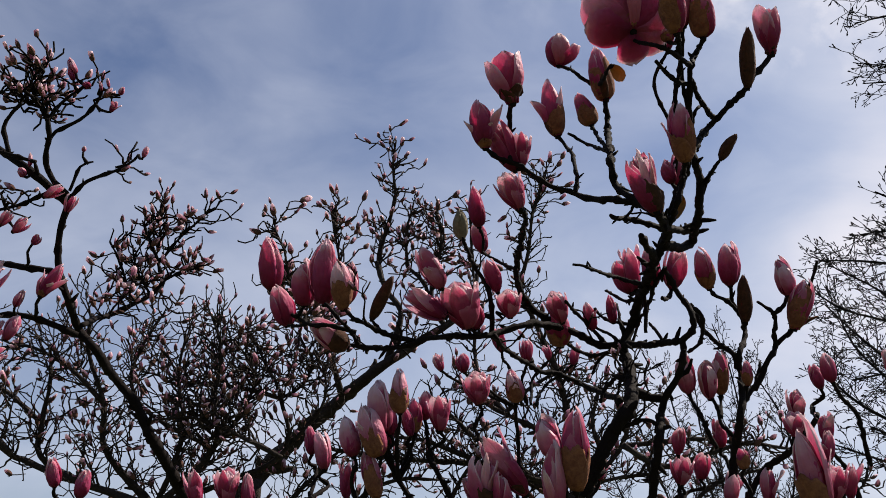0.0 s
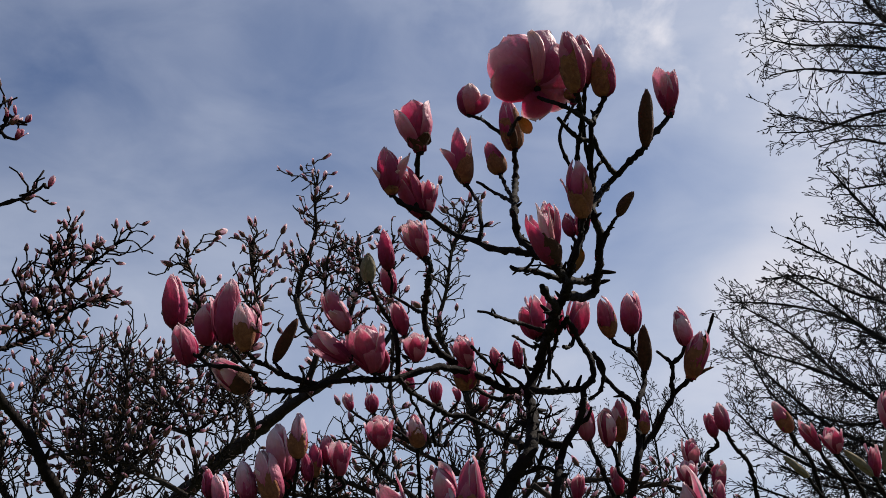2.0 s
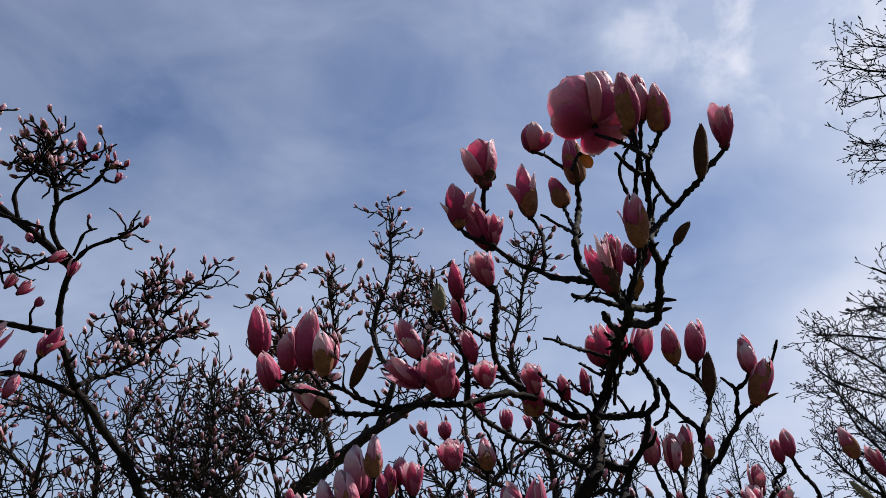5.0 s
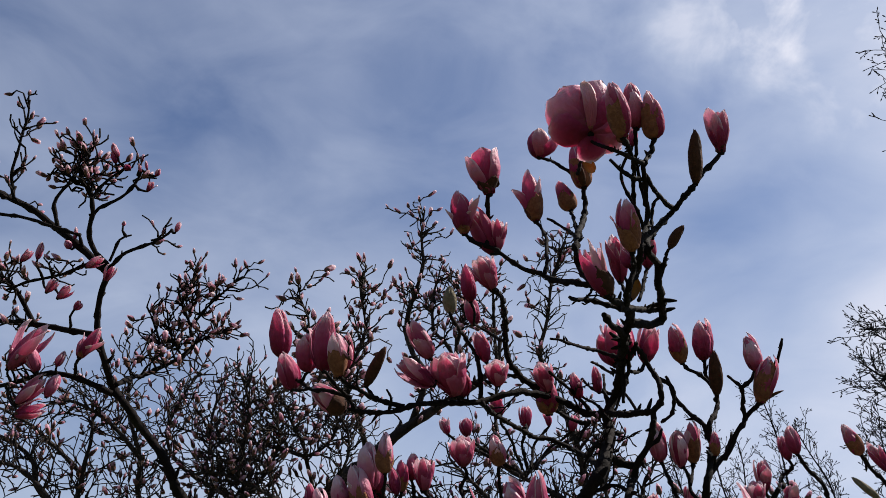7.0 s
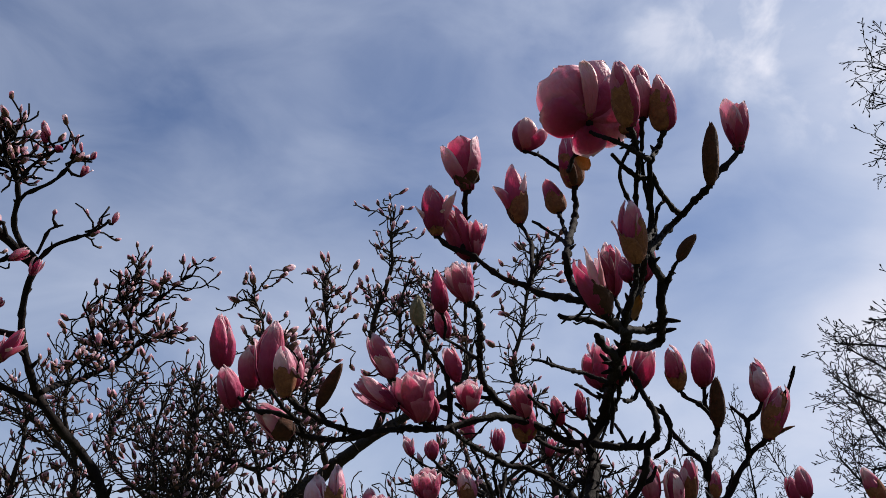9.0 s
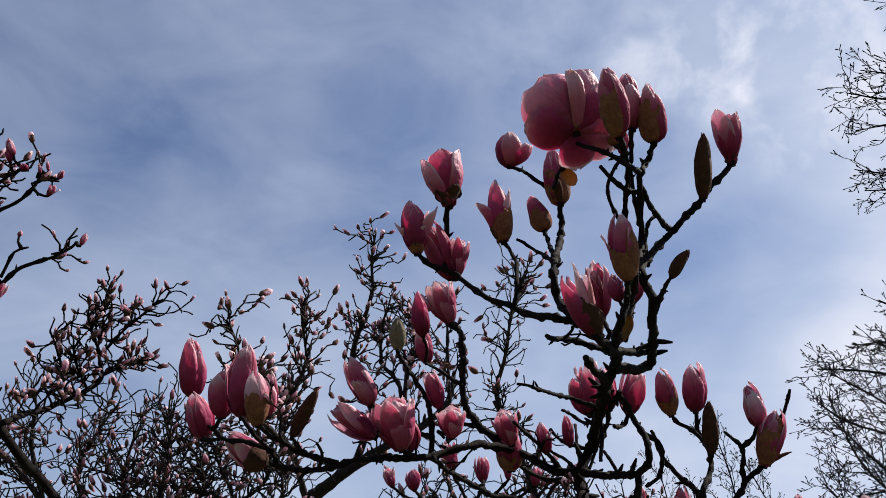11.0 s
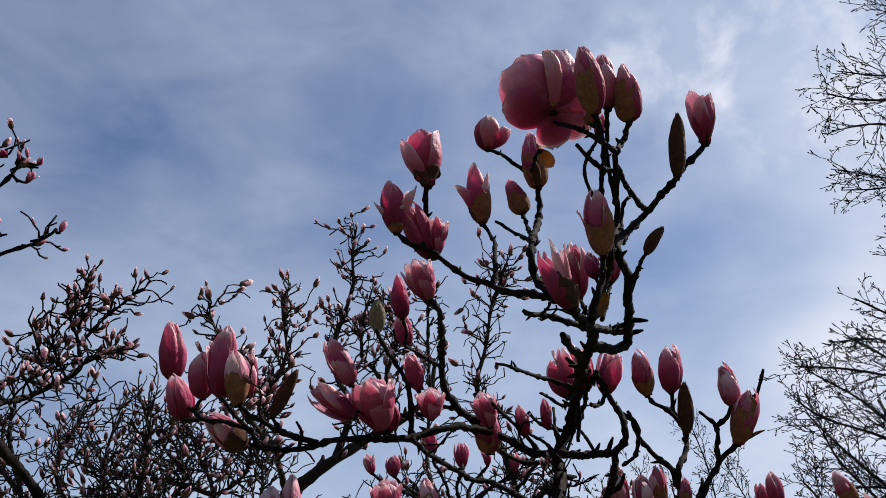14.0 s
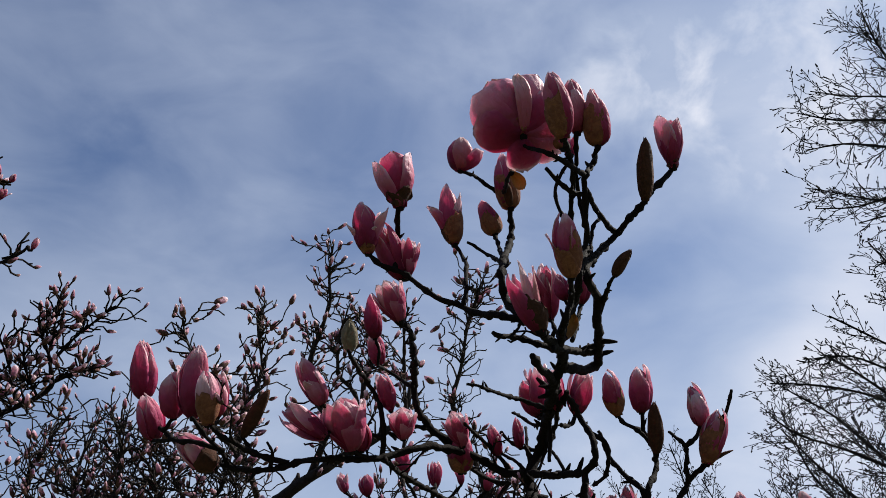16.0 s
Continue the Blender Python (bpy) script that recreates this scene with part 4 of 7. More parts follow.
near_branch([(0.528, 1.660, 1.787), (0.536, 1.644, 1.856), (0.537, 1.591, 1.909), (0.551, 1.610, 1.960), (0.563, 1.643, 2.010), (0.550, 1.622, 2.037), (0.528, 1.654, 2.072), (0.513, 1.658, 2.094), (0.498, 1.652, 2.119), (0.484, 1.644, 2.149)], 0.0103, 0.0036)
near_branch([(0.562, 1.639, 2.013), (0.559, 1.622, 2.038), (0.580, 1.646, 2.075), (0.592, 1.668, 2.112), (0.581, 1.654, 2.133), (0.551, 1.627, 2.148), (0.526, 1.618, 2.156), (0.513, 1.608, 2.167)], 0.0062, 0.0035)
near_branch([(0.581, 1.656, 2.131), (0.569, 1.654, 2.154), (0.567, 1.645, 2.187)], 0.0042, 0.0037)
near_branch([(0.590, 1.667, 2.104), (0.583, 1.630, 2.103)], 0.0052, 0.0046)
near_branch([(0.556, 1.630, 1.948), (0.593, 1.646, 1.989), (0.620, 1.636, 2.035), (0.640, 1.639, 2.063), (0.650, 1.605, 2.074), (0.656, 1.584, 2.082)], 0.0072, 0.0047)
near_branch([(0.638, 1.643, 2.059), (0.625, 1.600, 2.084), (0.619, 1.578, 2.106), (0.610, 1.594, 2.125), (0.604, 1.611, 2.141)], 0.0053, 0.0031)
near_branch([(0.619, 1.578, 2.106), (0.641, 1.580, 2.122), (0.654, 1.586, 2.146)], 0.0047, 0.0042)
near_branch([(0.663, 1.619, 2.084), (0.690, 1.613, 2.140), (0.699, 1.579, 2.171), (0.701, 1.543, 2.199)], 0.0048, 0.0032)
near_branch([(0.504, 1.645, 1.868), (0.476, 1.627, 1.920), (0.470, 1.655, 1.957), (0.462, 1.642, 1.973)], 0.0047, 0.0035)
near_branch([(0.552, 1.646, 1.877), (0.519, 1.639, 1.907), (0.518, 1.655, 1.940), (0.506, 1.647, 1.962)], 0.0041, 0.0035)
near_branch([(0.515, 1.635, 1.923), (0.529, 1.666, 1.955), (0.533, 1.676, 1.978)], 0.0036, 0.0036)
near_branch([(0.570, 1.661, 1.959), (0.564, 1.623, 1.968), (0.563, 1.609, 1.977)], 0.0041, 0.0035)
near_branch([(0.588, 1.652, 1.979), (0.606, 1.668, 2.011), (0.616, 1.675, 2.040)], 0.0042, 0.0032)
near_branch([(0.391, 1.604, 2.170), (0.394, 1.685, 2.186), (0.395, 1.760, 2.208)], 0.0039, 0.0035)
near_branch([(0.396, 1.651, 2.175), (0.402, 1.670, 2.133), (0.397, 1.667, 2.096)], 0.0049, 0.0038)
near_branch([(0.350, 1.827, 2.116), (0.329, 1.825, 2.142), (0.303, 1.793, 2.155), (0.273, 1.746, 2.163), (0.243, 1.668, 2.162)], 0.0048, 0.0030)
near_branch([(0.373, 1.783, 2.107), (0.347, 1.803, 2.136), (0.319, 1.814, 2.155)], 0.0039, 0.0028)
near_branch([(0.378, 1.784, 2.117), (0.376, 1.800, 2.172), (0.380, 1.843, 2.213)], 0.0039, 0.0028)
near_branch([(0.417, 1.611, 2.059), (0.404, 1.618, 2.087), (0.398, 1.637, 2.107)], 0.0039, 0.0024)
near_branch([(0.095, 1.701, 2.099), (0.149, 1.859, 2.105), (0.222, 1.981, 2.100), (0.277, 2.012, 2.095), (0.342, 2.000, 2.060), (0.345, 1.696, 1.969)], 0.0049, 0.0075)
near_branch([(0.243, 1.799, 2.149), (0.288, 1.920, 2.139), (0.338, 1.963, 2.131), (0.374, 1.902, 2.122)], 0.0039, 0.0051)
near_branch([(0.376, 1.471, 2.287), (0.381, 1.450, 2.256), (0.384, 1.407, 2.221)], 0.0036, 0.0039)
near_branch([(0.430, 1.468, 2.317), (0.416, 1.439, 2.271), (0.398, 1.408, 2.221)], 0.0037, 0.0040)
near_branch([(0.431, 1.571, 2.153), (0.414, 1.540, 2.125), (0.388, 1.483, 2.106)], 0.0038, 0.0040)
near_branch([(0.140, 2.060, 2.167), (0.146, 2.089, 2.151), (0.165, 2.107, 2.129), (0.202, 2.272, 2.081)], 0.0035, 0.0047)
near_branch([(0.212, 2.165, 2.166), (0.205, 2.199, 2.150), (0.203, 2.223, 2.129), (0.216, 2.270, 2.081)], 0.0037, 0.0047)
near_branch([(0.054, 2.200, 2.149), (0.079, 2.227, 2.132), (0.123, 2.244, 2.109), (0.183, 2.274, 2.081)], 0.0037, 0.0047)
near_branch([(-0.005, 2.302, 2.179), (0.032, 2.330, 2.161), (0.096, 2.348, 2.138), (0.173, 2.276, 2.081)], 0.0040, 0.0047)
near_branch([(0.277, 2.264, 2.198), (0.259, 2.299, 2.182), (0.238, 2.325, 2.159), (0.227, 2.268, 2.082)], 0.0039, 0.0047)
near_branch([(0.339, 2.262, 2.185), (0.309, 2.300, 2.167), (0.270, 2.329, 2.144), (0.240, 2.267, 2.081)], 0.0039, 0.0047)
near_branch([(-0.104, 1.534, 1.878), (-0.099, 1.547, 1.866), (-0.099, 1.560, 1.855), (-0.080, 1.588, 1.804)], 0.0031, 0.0046)
near_branch([(-0.094, 1.556, 1.877), (-0.088, 1.568, 1.865), (-0.102, 1.584, 1.846), (-0.080, 1.598, 1.805)], 0.0031, 0.0046)
near_branch([(-0.074, 1.480, 1.900), (-0.074, 1.495, 1.890), (-0.079, 1.513, 1.856), (-0.078, 1.566, 1.801)], 0.0030, 0.0045)
near_branch([(-0.109, 1.518, 1.834), (-0.108, 1.532, 1.823), (-0.129, 1.548, 1.791), (-0.142, 1.591, 1.747)], 0.0031, 0.0045)
near_branch([(-0.154, 1.531, 1.836), (-0.150, 1.544, 1.824), (-0.158, 1.559, 1.795), (-0.143, 1.596, 1.747)], 0.0031, 0.0046)
near_branch([(-0.051, 1.572, 1.884), (-0.054, 1.585, 1.872), (-0.059, 1.599, 1.860), (-0.081, 1.609, 1.806)], 0.0032, 0.0046)
near_branch([(-0.034, 1.586, 1.909), (-0.030, 1.598, 1.896), (-0.030, 1.612, 1.883), (-0.015, 1.610, 1.827)], 0.0032, 0.0047)
near_branch([(-0.007, 1.564, 1.883), (0.001, 1.577, 1.872), (-0.028, 1.596, 1.852), (-0.015, 1.600, 1.825)], 0.0032, 0.0046)
near_branch([(-0.057, 1.552, 1.874), (-0.063, 1.566, 1.863), (-0.056, 1.579, 1.842), (-0.080, 1.598, 1.805)], 0.0031, 0.0046)
near_branch([(-0.112, 1.540, 1.767), (-0.114, 1.555, 1.756), (-0.122, 1.569, 1.743), (-0.143, 1.602, 1.727)], 0.0031, 0.0046)
near_branch([(-0.171, 1.596, 1.772), (-0.178, 1.609, 1.760), (-0.146, 1.620, 1.760), (-0.145, 1.629, 1.727)], 0.0032, 0.0046)
near_branch([(-0.249, 1.693, 1.864), (-0.256, 1.704, 1.850), (-0.242, 1.717, 1.839), (-0.245, 1.670, 1.784)], 0.0034, 0.0048)
near_branch([(-0.224, 1.697, 1.836), (-0.236, 1.709, 1.824), (-0.218, 1.720, 1.811), (-0.245, 1.670, 1.782)], 0.0034, 0.0048)
near_branch([(0.065, 1.639, 1.949), (0.072, 1.652, 1.937), (0.059, 1.676, 1.909), (0.078, 1.637, 1.861)], 0.0034, 0.0048)
near_branch([(0.138, 1.646, 1.955), (0.136, 1.664, 1.943), (0.145, 1.715, 1.864), (0.135, 1.694, 1.731)], 0.0034, 0.0048)
near_branch([(0.130, 1.438, 1.763), (0.124, 1.454, 1.752), (0.138, 1.468, 1.746), (0.124, 1.554, 1.720)], 0.0029, 0.0044)
near_branch([(0.065, 1.428, 1.728), (0.062, 1.443, 1.717), (0.076, 1.458, 1.708), (0.071, 1.552, 1.693)], 0.0028, 0.0044)
near_branch([(0.176, 1.405, 1.813), (0.174, 1.419, 1.802), (0.193, 1.441, 1.773), (0.203, 1.549, 1.711)], 0.0028, 0.0044)
near_branch([(0.201, 1.376, 1.761), (0.203, 1.391, 1.752), (0.197, 1.404, 1.744), (0.200, 1.527, 1.709)], 0.0028, 0.0043)
near_branch([(0.170, 1.387, 1.723), (0.166, 1.401, 1.713), (0.190, 1.414, 1.711), (0.200, 1.533, 1.692)], 0.0028, 0.0043)
near_branch([(0.087, 1.418, 1.726), (0.097, 1.433, 1.716), (0.083, 1.448, 1.705), (0.123, 1.547, 1.693)], 0.0028, 0.0044)
near_branch([(0.619, 1.562, 1.873), (0.618, 1.578, 1.862), (0.651, 1.607, 1.793), (0.653, 1.646, 1.679)], 0.0032, 0.0046)
near_branch([(0.527, 1.282, 1.703), (0.537, 1.297, 1.693), (0.518, 1.313, 1.684), (0.588, 1.483, 1.671)], 0.0025, 0.0042)
near_branch([(0.723, 1.669, 1.985), (0.733, 1.685, 1.973), (0.716, 1.705, 1.959), (0.695, 1.638, 1.923)], 0.0035, 0.0049)
near_branch([(0.674, 1.567, 1.834), (0.672, 1.583, 1.824), (0.707, 1.603, 1.788), (0.703, 1.630, 1.721)], 0.0032, 0.0046)
near_branch([(0.662, 1.536, 1.765), (0.674, 1.551, 1.753), (0.657, 1.568, 1.740), (0.691, 1.602, 1.720)], 0.0031, 0.0046)
near_branch([(0.709, 1.588, 1.770), (0.717, 1.604, 1.758), (0.703, 1.621, 1.743), (0.703, 1.630, 1.721)], 0.0032, 0.0046)
near_branch([(-0.390, 1.646, 1.766), (-0.388, 1.661, 1.754), (-0.405, 1.675, 1.745), (-0.390, 1.660, 1.714)], 0.0033, 0.0047)
near_branch([(-0.457, 1.700, 1.767), (-0.452, 1.716, 1.754), (-0.451, 1.731, 1.743), (-0.396, 1.686, 1.716)], 0.0034, 0.0048)
near_branch([(-0.351, 1.650, 1.757), (-0.361, 1.665, 1.744), (-0.362, 1.678, 1.736), (-0.390, 1.662, 1.709)], 0.0033, 0.0047)
near_branch([(-0.678, 1.579, 1.791), (-0.683, 1.594, 1.779), (-0.678, 1.610, 1.766), (-0.673, 1.625, 1.731)], 0.0032, 0.0046)
near_branch([(-0.635, 1.586, 1.773), (-0.635, 1.602, 1.761), (-0.667, 1.613, 1.760), (-0.673, 1.626, 1.729)], 0.0032, 0.0046)
near_branch([(0.450, 1.721, 1.811), (0.459, 1.733, 1.797), (0.442, 1.746, 1.787), (0.443, 1.694, 1.751)], 0.0034, 0.0048)
near_branch([(0.503, 1.768, 1.827), (0.511, 1.780, 1.813), (0.478, 1.795, 1.803), (0.450, 1.722, 1.754)], 0.0035, 0.0049)
near_branch([(0.527, 1.695, 1.878), (0.530, 1.711, 1.866), (0.542, 1.721, 1.863), (0.540, 1.677, 1.815)], 0.0034, 0.0049)
near_branch([(0.447, 1.705, 1.866), (0.451, 1.720, 1.853), (0.453, 1.740, 1.819), (0.443, 1.694, 1.751)], 0.0034, 0.0049)
near_branch([(0.520, 1.664, 1.768), (0.520, 1.677, 1.756), (0.549, 1.687, 1.747), (0.554, 1.664, 1.719)], 0.0033, 0.0047)
near_branch([(0.589, 1.655, 1.772), (0.587, 1.669, 1.760), (0.591, 1.679, 1.760), (0.554, 1.663, 1.724)], 0.0033, 0.0047)
near_branch([(0.534, 1.596, 1.824), (0.532, 1.610, 1.812), (0.551, 1.624, 1.779), (0.546, 1.634, 1.731)], 0.0032, 0.0046)
near_branch([(0.312, 1.813, 1.833), (0.309, 1.826, 1.818), (0.287, 1.841, 1.790), (0.229, 1.746, 1.725)], 0.0036, 0.0049)
near_branch([(-0.097, 1.603, 1.866), (-0.104, 1.615, 1.853), (-0.074, 1.626, 1.838), (-0.081, 1.620, 1.808)], 0.0032, 0.0047)
near_branch([(0.074, 1.592, 1.765), (0.077, 1.607, 1.754), (0.068, 1.622, 1.744), (0.075, 1.630, 1.721)], 0.0032, 0.0046)
near_branch([(-0.241, 1.638, 1.781), (-0.200, 1.659, 1.738), (-0.161, 1.688, 1.687), (-0.136, 1.725, 1.621)], 0.0051, 0.0072)
near_branch([(-0.082, 1.630, 1.809), (-0.052, 1.649, 1.766), (-0.032, 1.676, 1.716), (-0.017, 1.713, 1.649)], 0.0051, 0.0072)
near_branch([(-0.147, 1.644, 1.751), (-0.113, 1.668, 1.710), (-0.085, 1.699, 1.658), (-0.067, 1.737, 1.592)], 0.0051, 0.0072)
near_branch([(0.077, 1.606, 1.855), (0.092, 1.631, 1.814), (0.095, 1.659, 1.763), (0.101, 1.695, 1.697)], 0.0051, 0.0072)
near_branch([(0.132, 1.651, 1.728), (0.144, 1.677, 1.686), (0.140, 1.708, 1.634), (0.143, 1.745, 1.568)], 0.0051, 0.0072)
near_branch([(0.217, 1.659, 1.719), (0.224, 1.682, 1.677), (0.210, 1.712, 1.625), (0.208, 1.749, 1.558)], 0.0051, 0.0072)
near_branch([(0.435, 1.662, 1.748), (0.422, 1.679, 1.705), (0.383, 1.704, 1.653), (0.367, 1.739, 1.587)], 0.0051, 0.0073)
near_branch([(0.553, 1.655, 1.733), (0.534, 1.679, 1.691), (0.480, 1.707, 1.639), (0.459, 1.744, 1.573)], 0.0051, 0.0072)
near_branch([(0.661, 1.668, 1.681), (0.635, 1.696, 1.639), (0.570, 1.727, 1.587), (0.543, 1.765, 1.520)], 0.0050, 0.0072)
near_branch([(0.712, 1.651, 1.723), (0.682, 1.678, 1.682), (0.611, 1.710, 1.629), (0.582, 1.747, 1.563)], 0.0050, 0.0072)
near_branch([(-0.389, 1.654, 1.713), (-0.338, 1.682, 1.672), (-0.281, 1.713, 1.620), (-0.250, 1.751, 1.553)], 0.0050, 0.0072)
near_branch([(-0.682, 1.646, 1.732), (-0.609, 1.675, 1.691), (-0.519, 1.705, 1.639), (-0.470, 1.743, 1.573)], 0.0050, 0.0072)
near_branch([(0.530, 1.645, 1.811), (0.510, 1.665, 1.768), (0.458, 1.687, 1.716), (0.437, 1.715, 1.649)], 0.0051, 0.0073)
near_branch([(0.670, 1.583, 1.911), (0.645, 1.616, 1.872), (0.582, 1.657, 1.823), (0.551, 1.685, 1.756)], 0.0051, 0.0073)
near_branch([(-0.015, 1.621, 1.828), (0.008, 1.641, 1.785), (0.022, 1.669, 1.734), (0.032, 1.706, 1.668)], 0.0051, 0.0072)
near_branch([(0.722, 1.610, 1.984), (0.747, 1.640, 1.964), (0.788, 1.674, 1.930), (0.824, 1.732, 1.850)], 0.0037, 0.0054)
near_branch([(0.819, 1.550, 1.972), (0.846, 1.582, 1.953), (0.889, 1.620, 1.921), (0.927, 1.678, 1.844)], 0.0036, 0.0052)
near_branch([(0.853, 1.516, 1.931), (0.881, 1.548, 1.911), (0.924, 1.585, 1.881), (0.962, 1.639, 1.804)], 0.0035, 0.0051)
near_branch([(0.885, 1.520, 1.926), (0.914, 1.550, 1.907), (0.957, 1.587, 1.875), (0.994, 1.642, 1.798)], 0.0035, 0.0051)
near_branch([(0.992, 1.505, 1.962), (1.023, 1.536, 1.943), (1.067, 1.571, 1.911), (1.106, 1.627, 1.834)], 0.0035, 0.0051)
near_branch([(0.966, 1.513, 1.893), (0.996, 1.544, 1.873), (1.039, 1.581, 1.842), (1.079, 1.634, 1.764)], 0.0034, 0.0050)
near_branch([(0.833, 1.536, 1.888), (0.861, 1.568, 1.868), (0.902, 1.605, 1.836), (0.940, 1.658, 1.758)], 0.0035, 0.0051)
near_branch([(0.973, 1.559, 1.889), (1.002, 1.590, 1.869), (1.047, 1.626, 1.836), (1.085, 1.680, 1.756)], 0.0035, 0.0051)
near_branch([(0.954, 1.536, 1.891), (0.984, 1.567, 1.872), (1.027, 1.603, 1.839), (1.066, 1.657, 1.760)], 0.0035, 0.0051)
near_branch([(0.663, 1.653, 1.917), (0.686, 1.681, 1.896), (0.724, 1.712, 1.861), (0.757, 1.762, 1.779)], 0.0037, 0.0055)
near_branch([(0.716, 1.659, 1.881), (0.740, 1.688, 1.859), (0.779, 1.721, 1.824), (0.815, 1.775, 1.742)], 0.0037, 0.0055)
near_branch([(0.407, 1.518, 2.175), (0.403, 1.590, 2.167), (0.412, 1.691, 2.158), (0.409, 1.770, 2.151), (0.391, 1.770, 2.101)], 0.0049, 0.0033)
near_branch([(0.456, 1.572, 2.120), (0.478, 1.576, 2.108), (0.487, 1.586, 2.087), (0.487, 1.615, 2.063), (0.467, 1.638, 2.048)], 0.0048, 0.0034)
near_branch([(0.377, 1.796, 2.108), (0.356, 1.818, 2.101), (0.333, 1.850, 2.088), (0.318, 1.851, 2.059)], 0.0049, 0.0033)
near_branch([(0.397, 1.788, 2.150), (0.371, 1.818, 2.164), (0.348, 1.844, 2.184), (0.327, 1.817, 2.194)], 0.0048, 0.0032)
near_branch([(0.380, 1.787, 2.046), (0.344, 1.743, 2.021), (0.332, 1.795, 2.011), (0.322, 1.797, 1.985)], 0.0049, 0.0033)
near_branch([(0.430, 1.605, 1.989), (0.448, 1.592, 2.000), (0.456, 1.578, 2.020)], 0.0048, 0.0032)
near_branch([(0.305, 1.602, 1.889), (0.322, 1.578, 1.897), (0.356, 1.567, 1.904), (0.380, 1.561, 1.895)], 0.0051, 0.0034)
near_flower("tulip", (0.519, 1.180, 2.408), (0.509, 1.155, 2.479), 0.0448)
near_flower("dark", (0.464, 1.156, 2.332), (0.461, 1.112, 2.411), 0.0241)
near_flower("budscale", (0.391, 1.113, 2.394), (0.382, 1.078, 2.466), 0.0358)
near_flower("budscale", (0.326, 1.032, 2.343), (0.307, 0.994, 2.421), 0.0348)
near_flower("bud", (0.363, 1.112, 2.413), (0.349, 1.081, 2.486), 0.0343)
near_flower("open", (0.284, 1.105, 2.398), (0.262, 1.145, 2.478), 0.1039)
near_flower("ball", (0.213, 1.380, 2.521), (0.211, 1.372, 2.582), 0.0544)
near_flower("greenbud", (0.307, 1.440, 2.487), (0.290, 1.428, 2.603), 0.0432)
near_flower("budscale", (0.281, 1.465, 2.446), (0.261, 1.455, 2.506), 0.0368)
near_flower("splay", (0.205, 1.396, 2.384), (0.189, 1.378, 2.489), 0.0595)
near_flower("urn", (0.114, 1.263, 2.369), (0.097, 1.243, 2.455), 0.0620)
near_flower("trio", (0.069, 1.284, 2.298), (0.056, 1.258, 2.377), 0.0690)
near_flower("cup", (0.121, 1.324, 2.277), (0.087, 1.304, 2.339), 0.0532)
near_flower("rose", (0.130, 1.318, 2.279), (0.130, 1.298, 2.335), 0.0322)
near_flower("rose", (0.122, 1.286, 2.187), (0.096, 1.262, 2.241), 0.0434)
near_branch([(0.079, 1.657, 2.265), (0.080, 1.646, 2.287), (0.072, 1.635, 2.309)], 0.0030, 0.0030)
near_flower("bud", (0.072, 1.635, 2.309), (0.063, 1.605, 2.370), 0.0400)
near_flower("bud", (0.081, 1.692, 2.276), (0.069, 1.670, 2.323), 0.0397)
near_flower("green", (0.034, 1.545, 2.244), (0.030, 1.517, 2.293), 0.0300)
near_flower("leafbud", (0.415, 1.175, 2.219), (0.433, 1.153, 2.252), 0.0186)
near_flower("budscale", (0.343, 1.113, 2.182), (0.329, 1.074, 2.259), 0.0351)
near_flower("fork", (0.309, 1.157, 2.123), (0.269, 1.125, 2.201), 0.0488)
near_branch([(0.361, 1.253, 2.218), (0.363, 1.253, 2.213), (0.367, 1.252, 2.208), (0.371, 1.246, 2.207)], 0.0029, 0.0037)
near_flower("bud", (0.361, 1.253, 2.218), (0.349, 1.237, 2.248), 0.0267)
near_flower("brownleaf", (0.356, 1.251, 2.155), (0.371, 1.233, 2.191), 0.0228)
near_branch([(0.292, 1.310, 2.475), (0.288, 1.339, 2.478), (0.291, 1.379, 2.489), (0.294, 1.443, 2.517)], 0.0031, 0.0041)
near_flower("brownleaf", (0.292, 1.310, 2.475), (0.310, 1.315, 2.445), 0.0297)
near_branch([(0.340, 1.121, 2.391), (0.339, 1.107, 2.379), (0.338, 1.087, 2.364), (0.333, 1.049, 2.345)], 0.0027, 0.0036)
near_flower("budscale", (0.340, 1.121, 2.391), (0.337, 1.110, 2.412), 0.0205)
near_flower("bud", (-0.346, 1.674, 2.188), (-0.345, 1.625, 2.280), 0.0452)
near_branch([(-0.262, 1.591, 2.128), (-0.269, 1.596, 2.121), (-0.273, 1.600, 2.113), (-0.279, 1.604, 2.109)], 0.0035, 0.0045)
near_flower("bud", (-0.262, 1.591, 2.128), (-0.268, 1.553, 2.205), 0.0449)
near_flower("bud", (-0.220, 1.553, 2.118), (-0.220, 1.505, 2.214), 0.0605)
near_flower("budscale", (-0.177, 1.483, 2.084), (-0.183, 1.448, 2.159), 0.0378)
near_branch([(-0.170, 1.509, 2.107), (-0.173, 1.504, 2.100), (-0.175, 1.497, 2.092), (-0.177, 1.482, 2.088)], 0.0033, 0.0042)
near_flower("bud", (-0.170, 1.509, 2.107), (-0.166, 1.477, 2.170), 0.0304)
near_flower("bud", (-0.305, 1.649, 2.105), (-0.321, 1.621, 2.167), 0.0549)
near_flower("droop", (-0.180, 1.602, 2.049), (-0.250, 1.587, 2.088), 0.0445)
near_flower("dark", (-0.132, 1.551, 2.087), (-0.095, 1.513, 2.158), 0.0248)
near_flower("bud", (-0.004, 1.529, 2.140), (-0.043, 1.499, 2.211), 0.0373)
near_branch([(0.004, 1.560, 2.094), (0.005, 1.563, 2.094), (0.005, 1.566, 2.097), (0.005, 1.568, 2.106)], 0.0033, 0.0043)
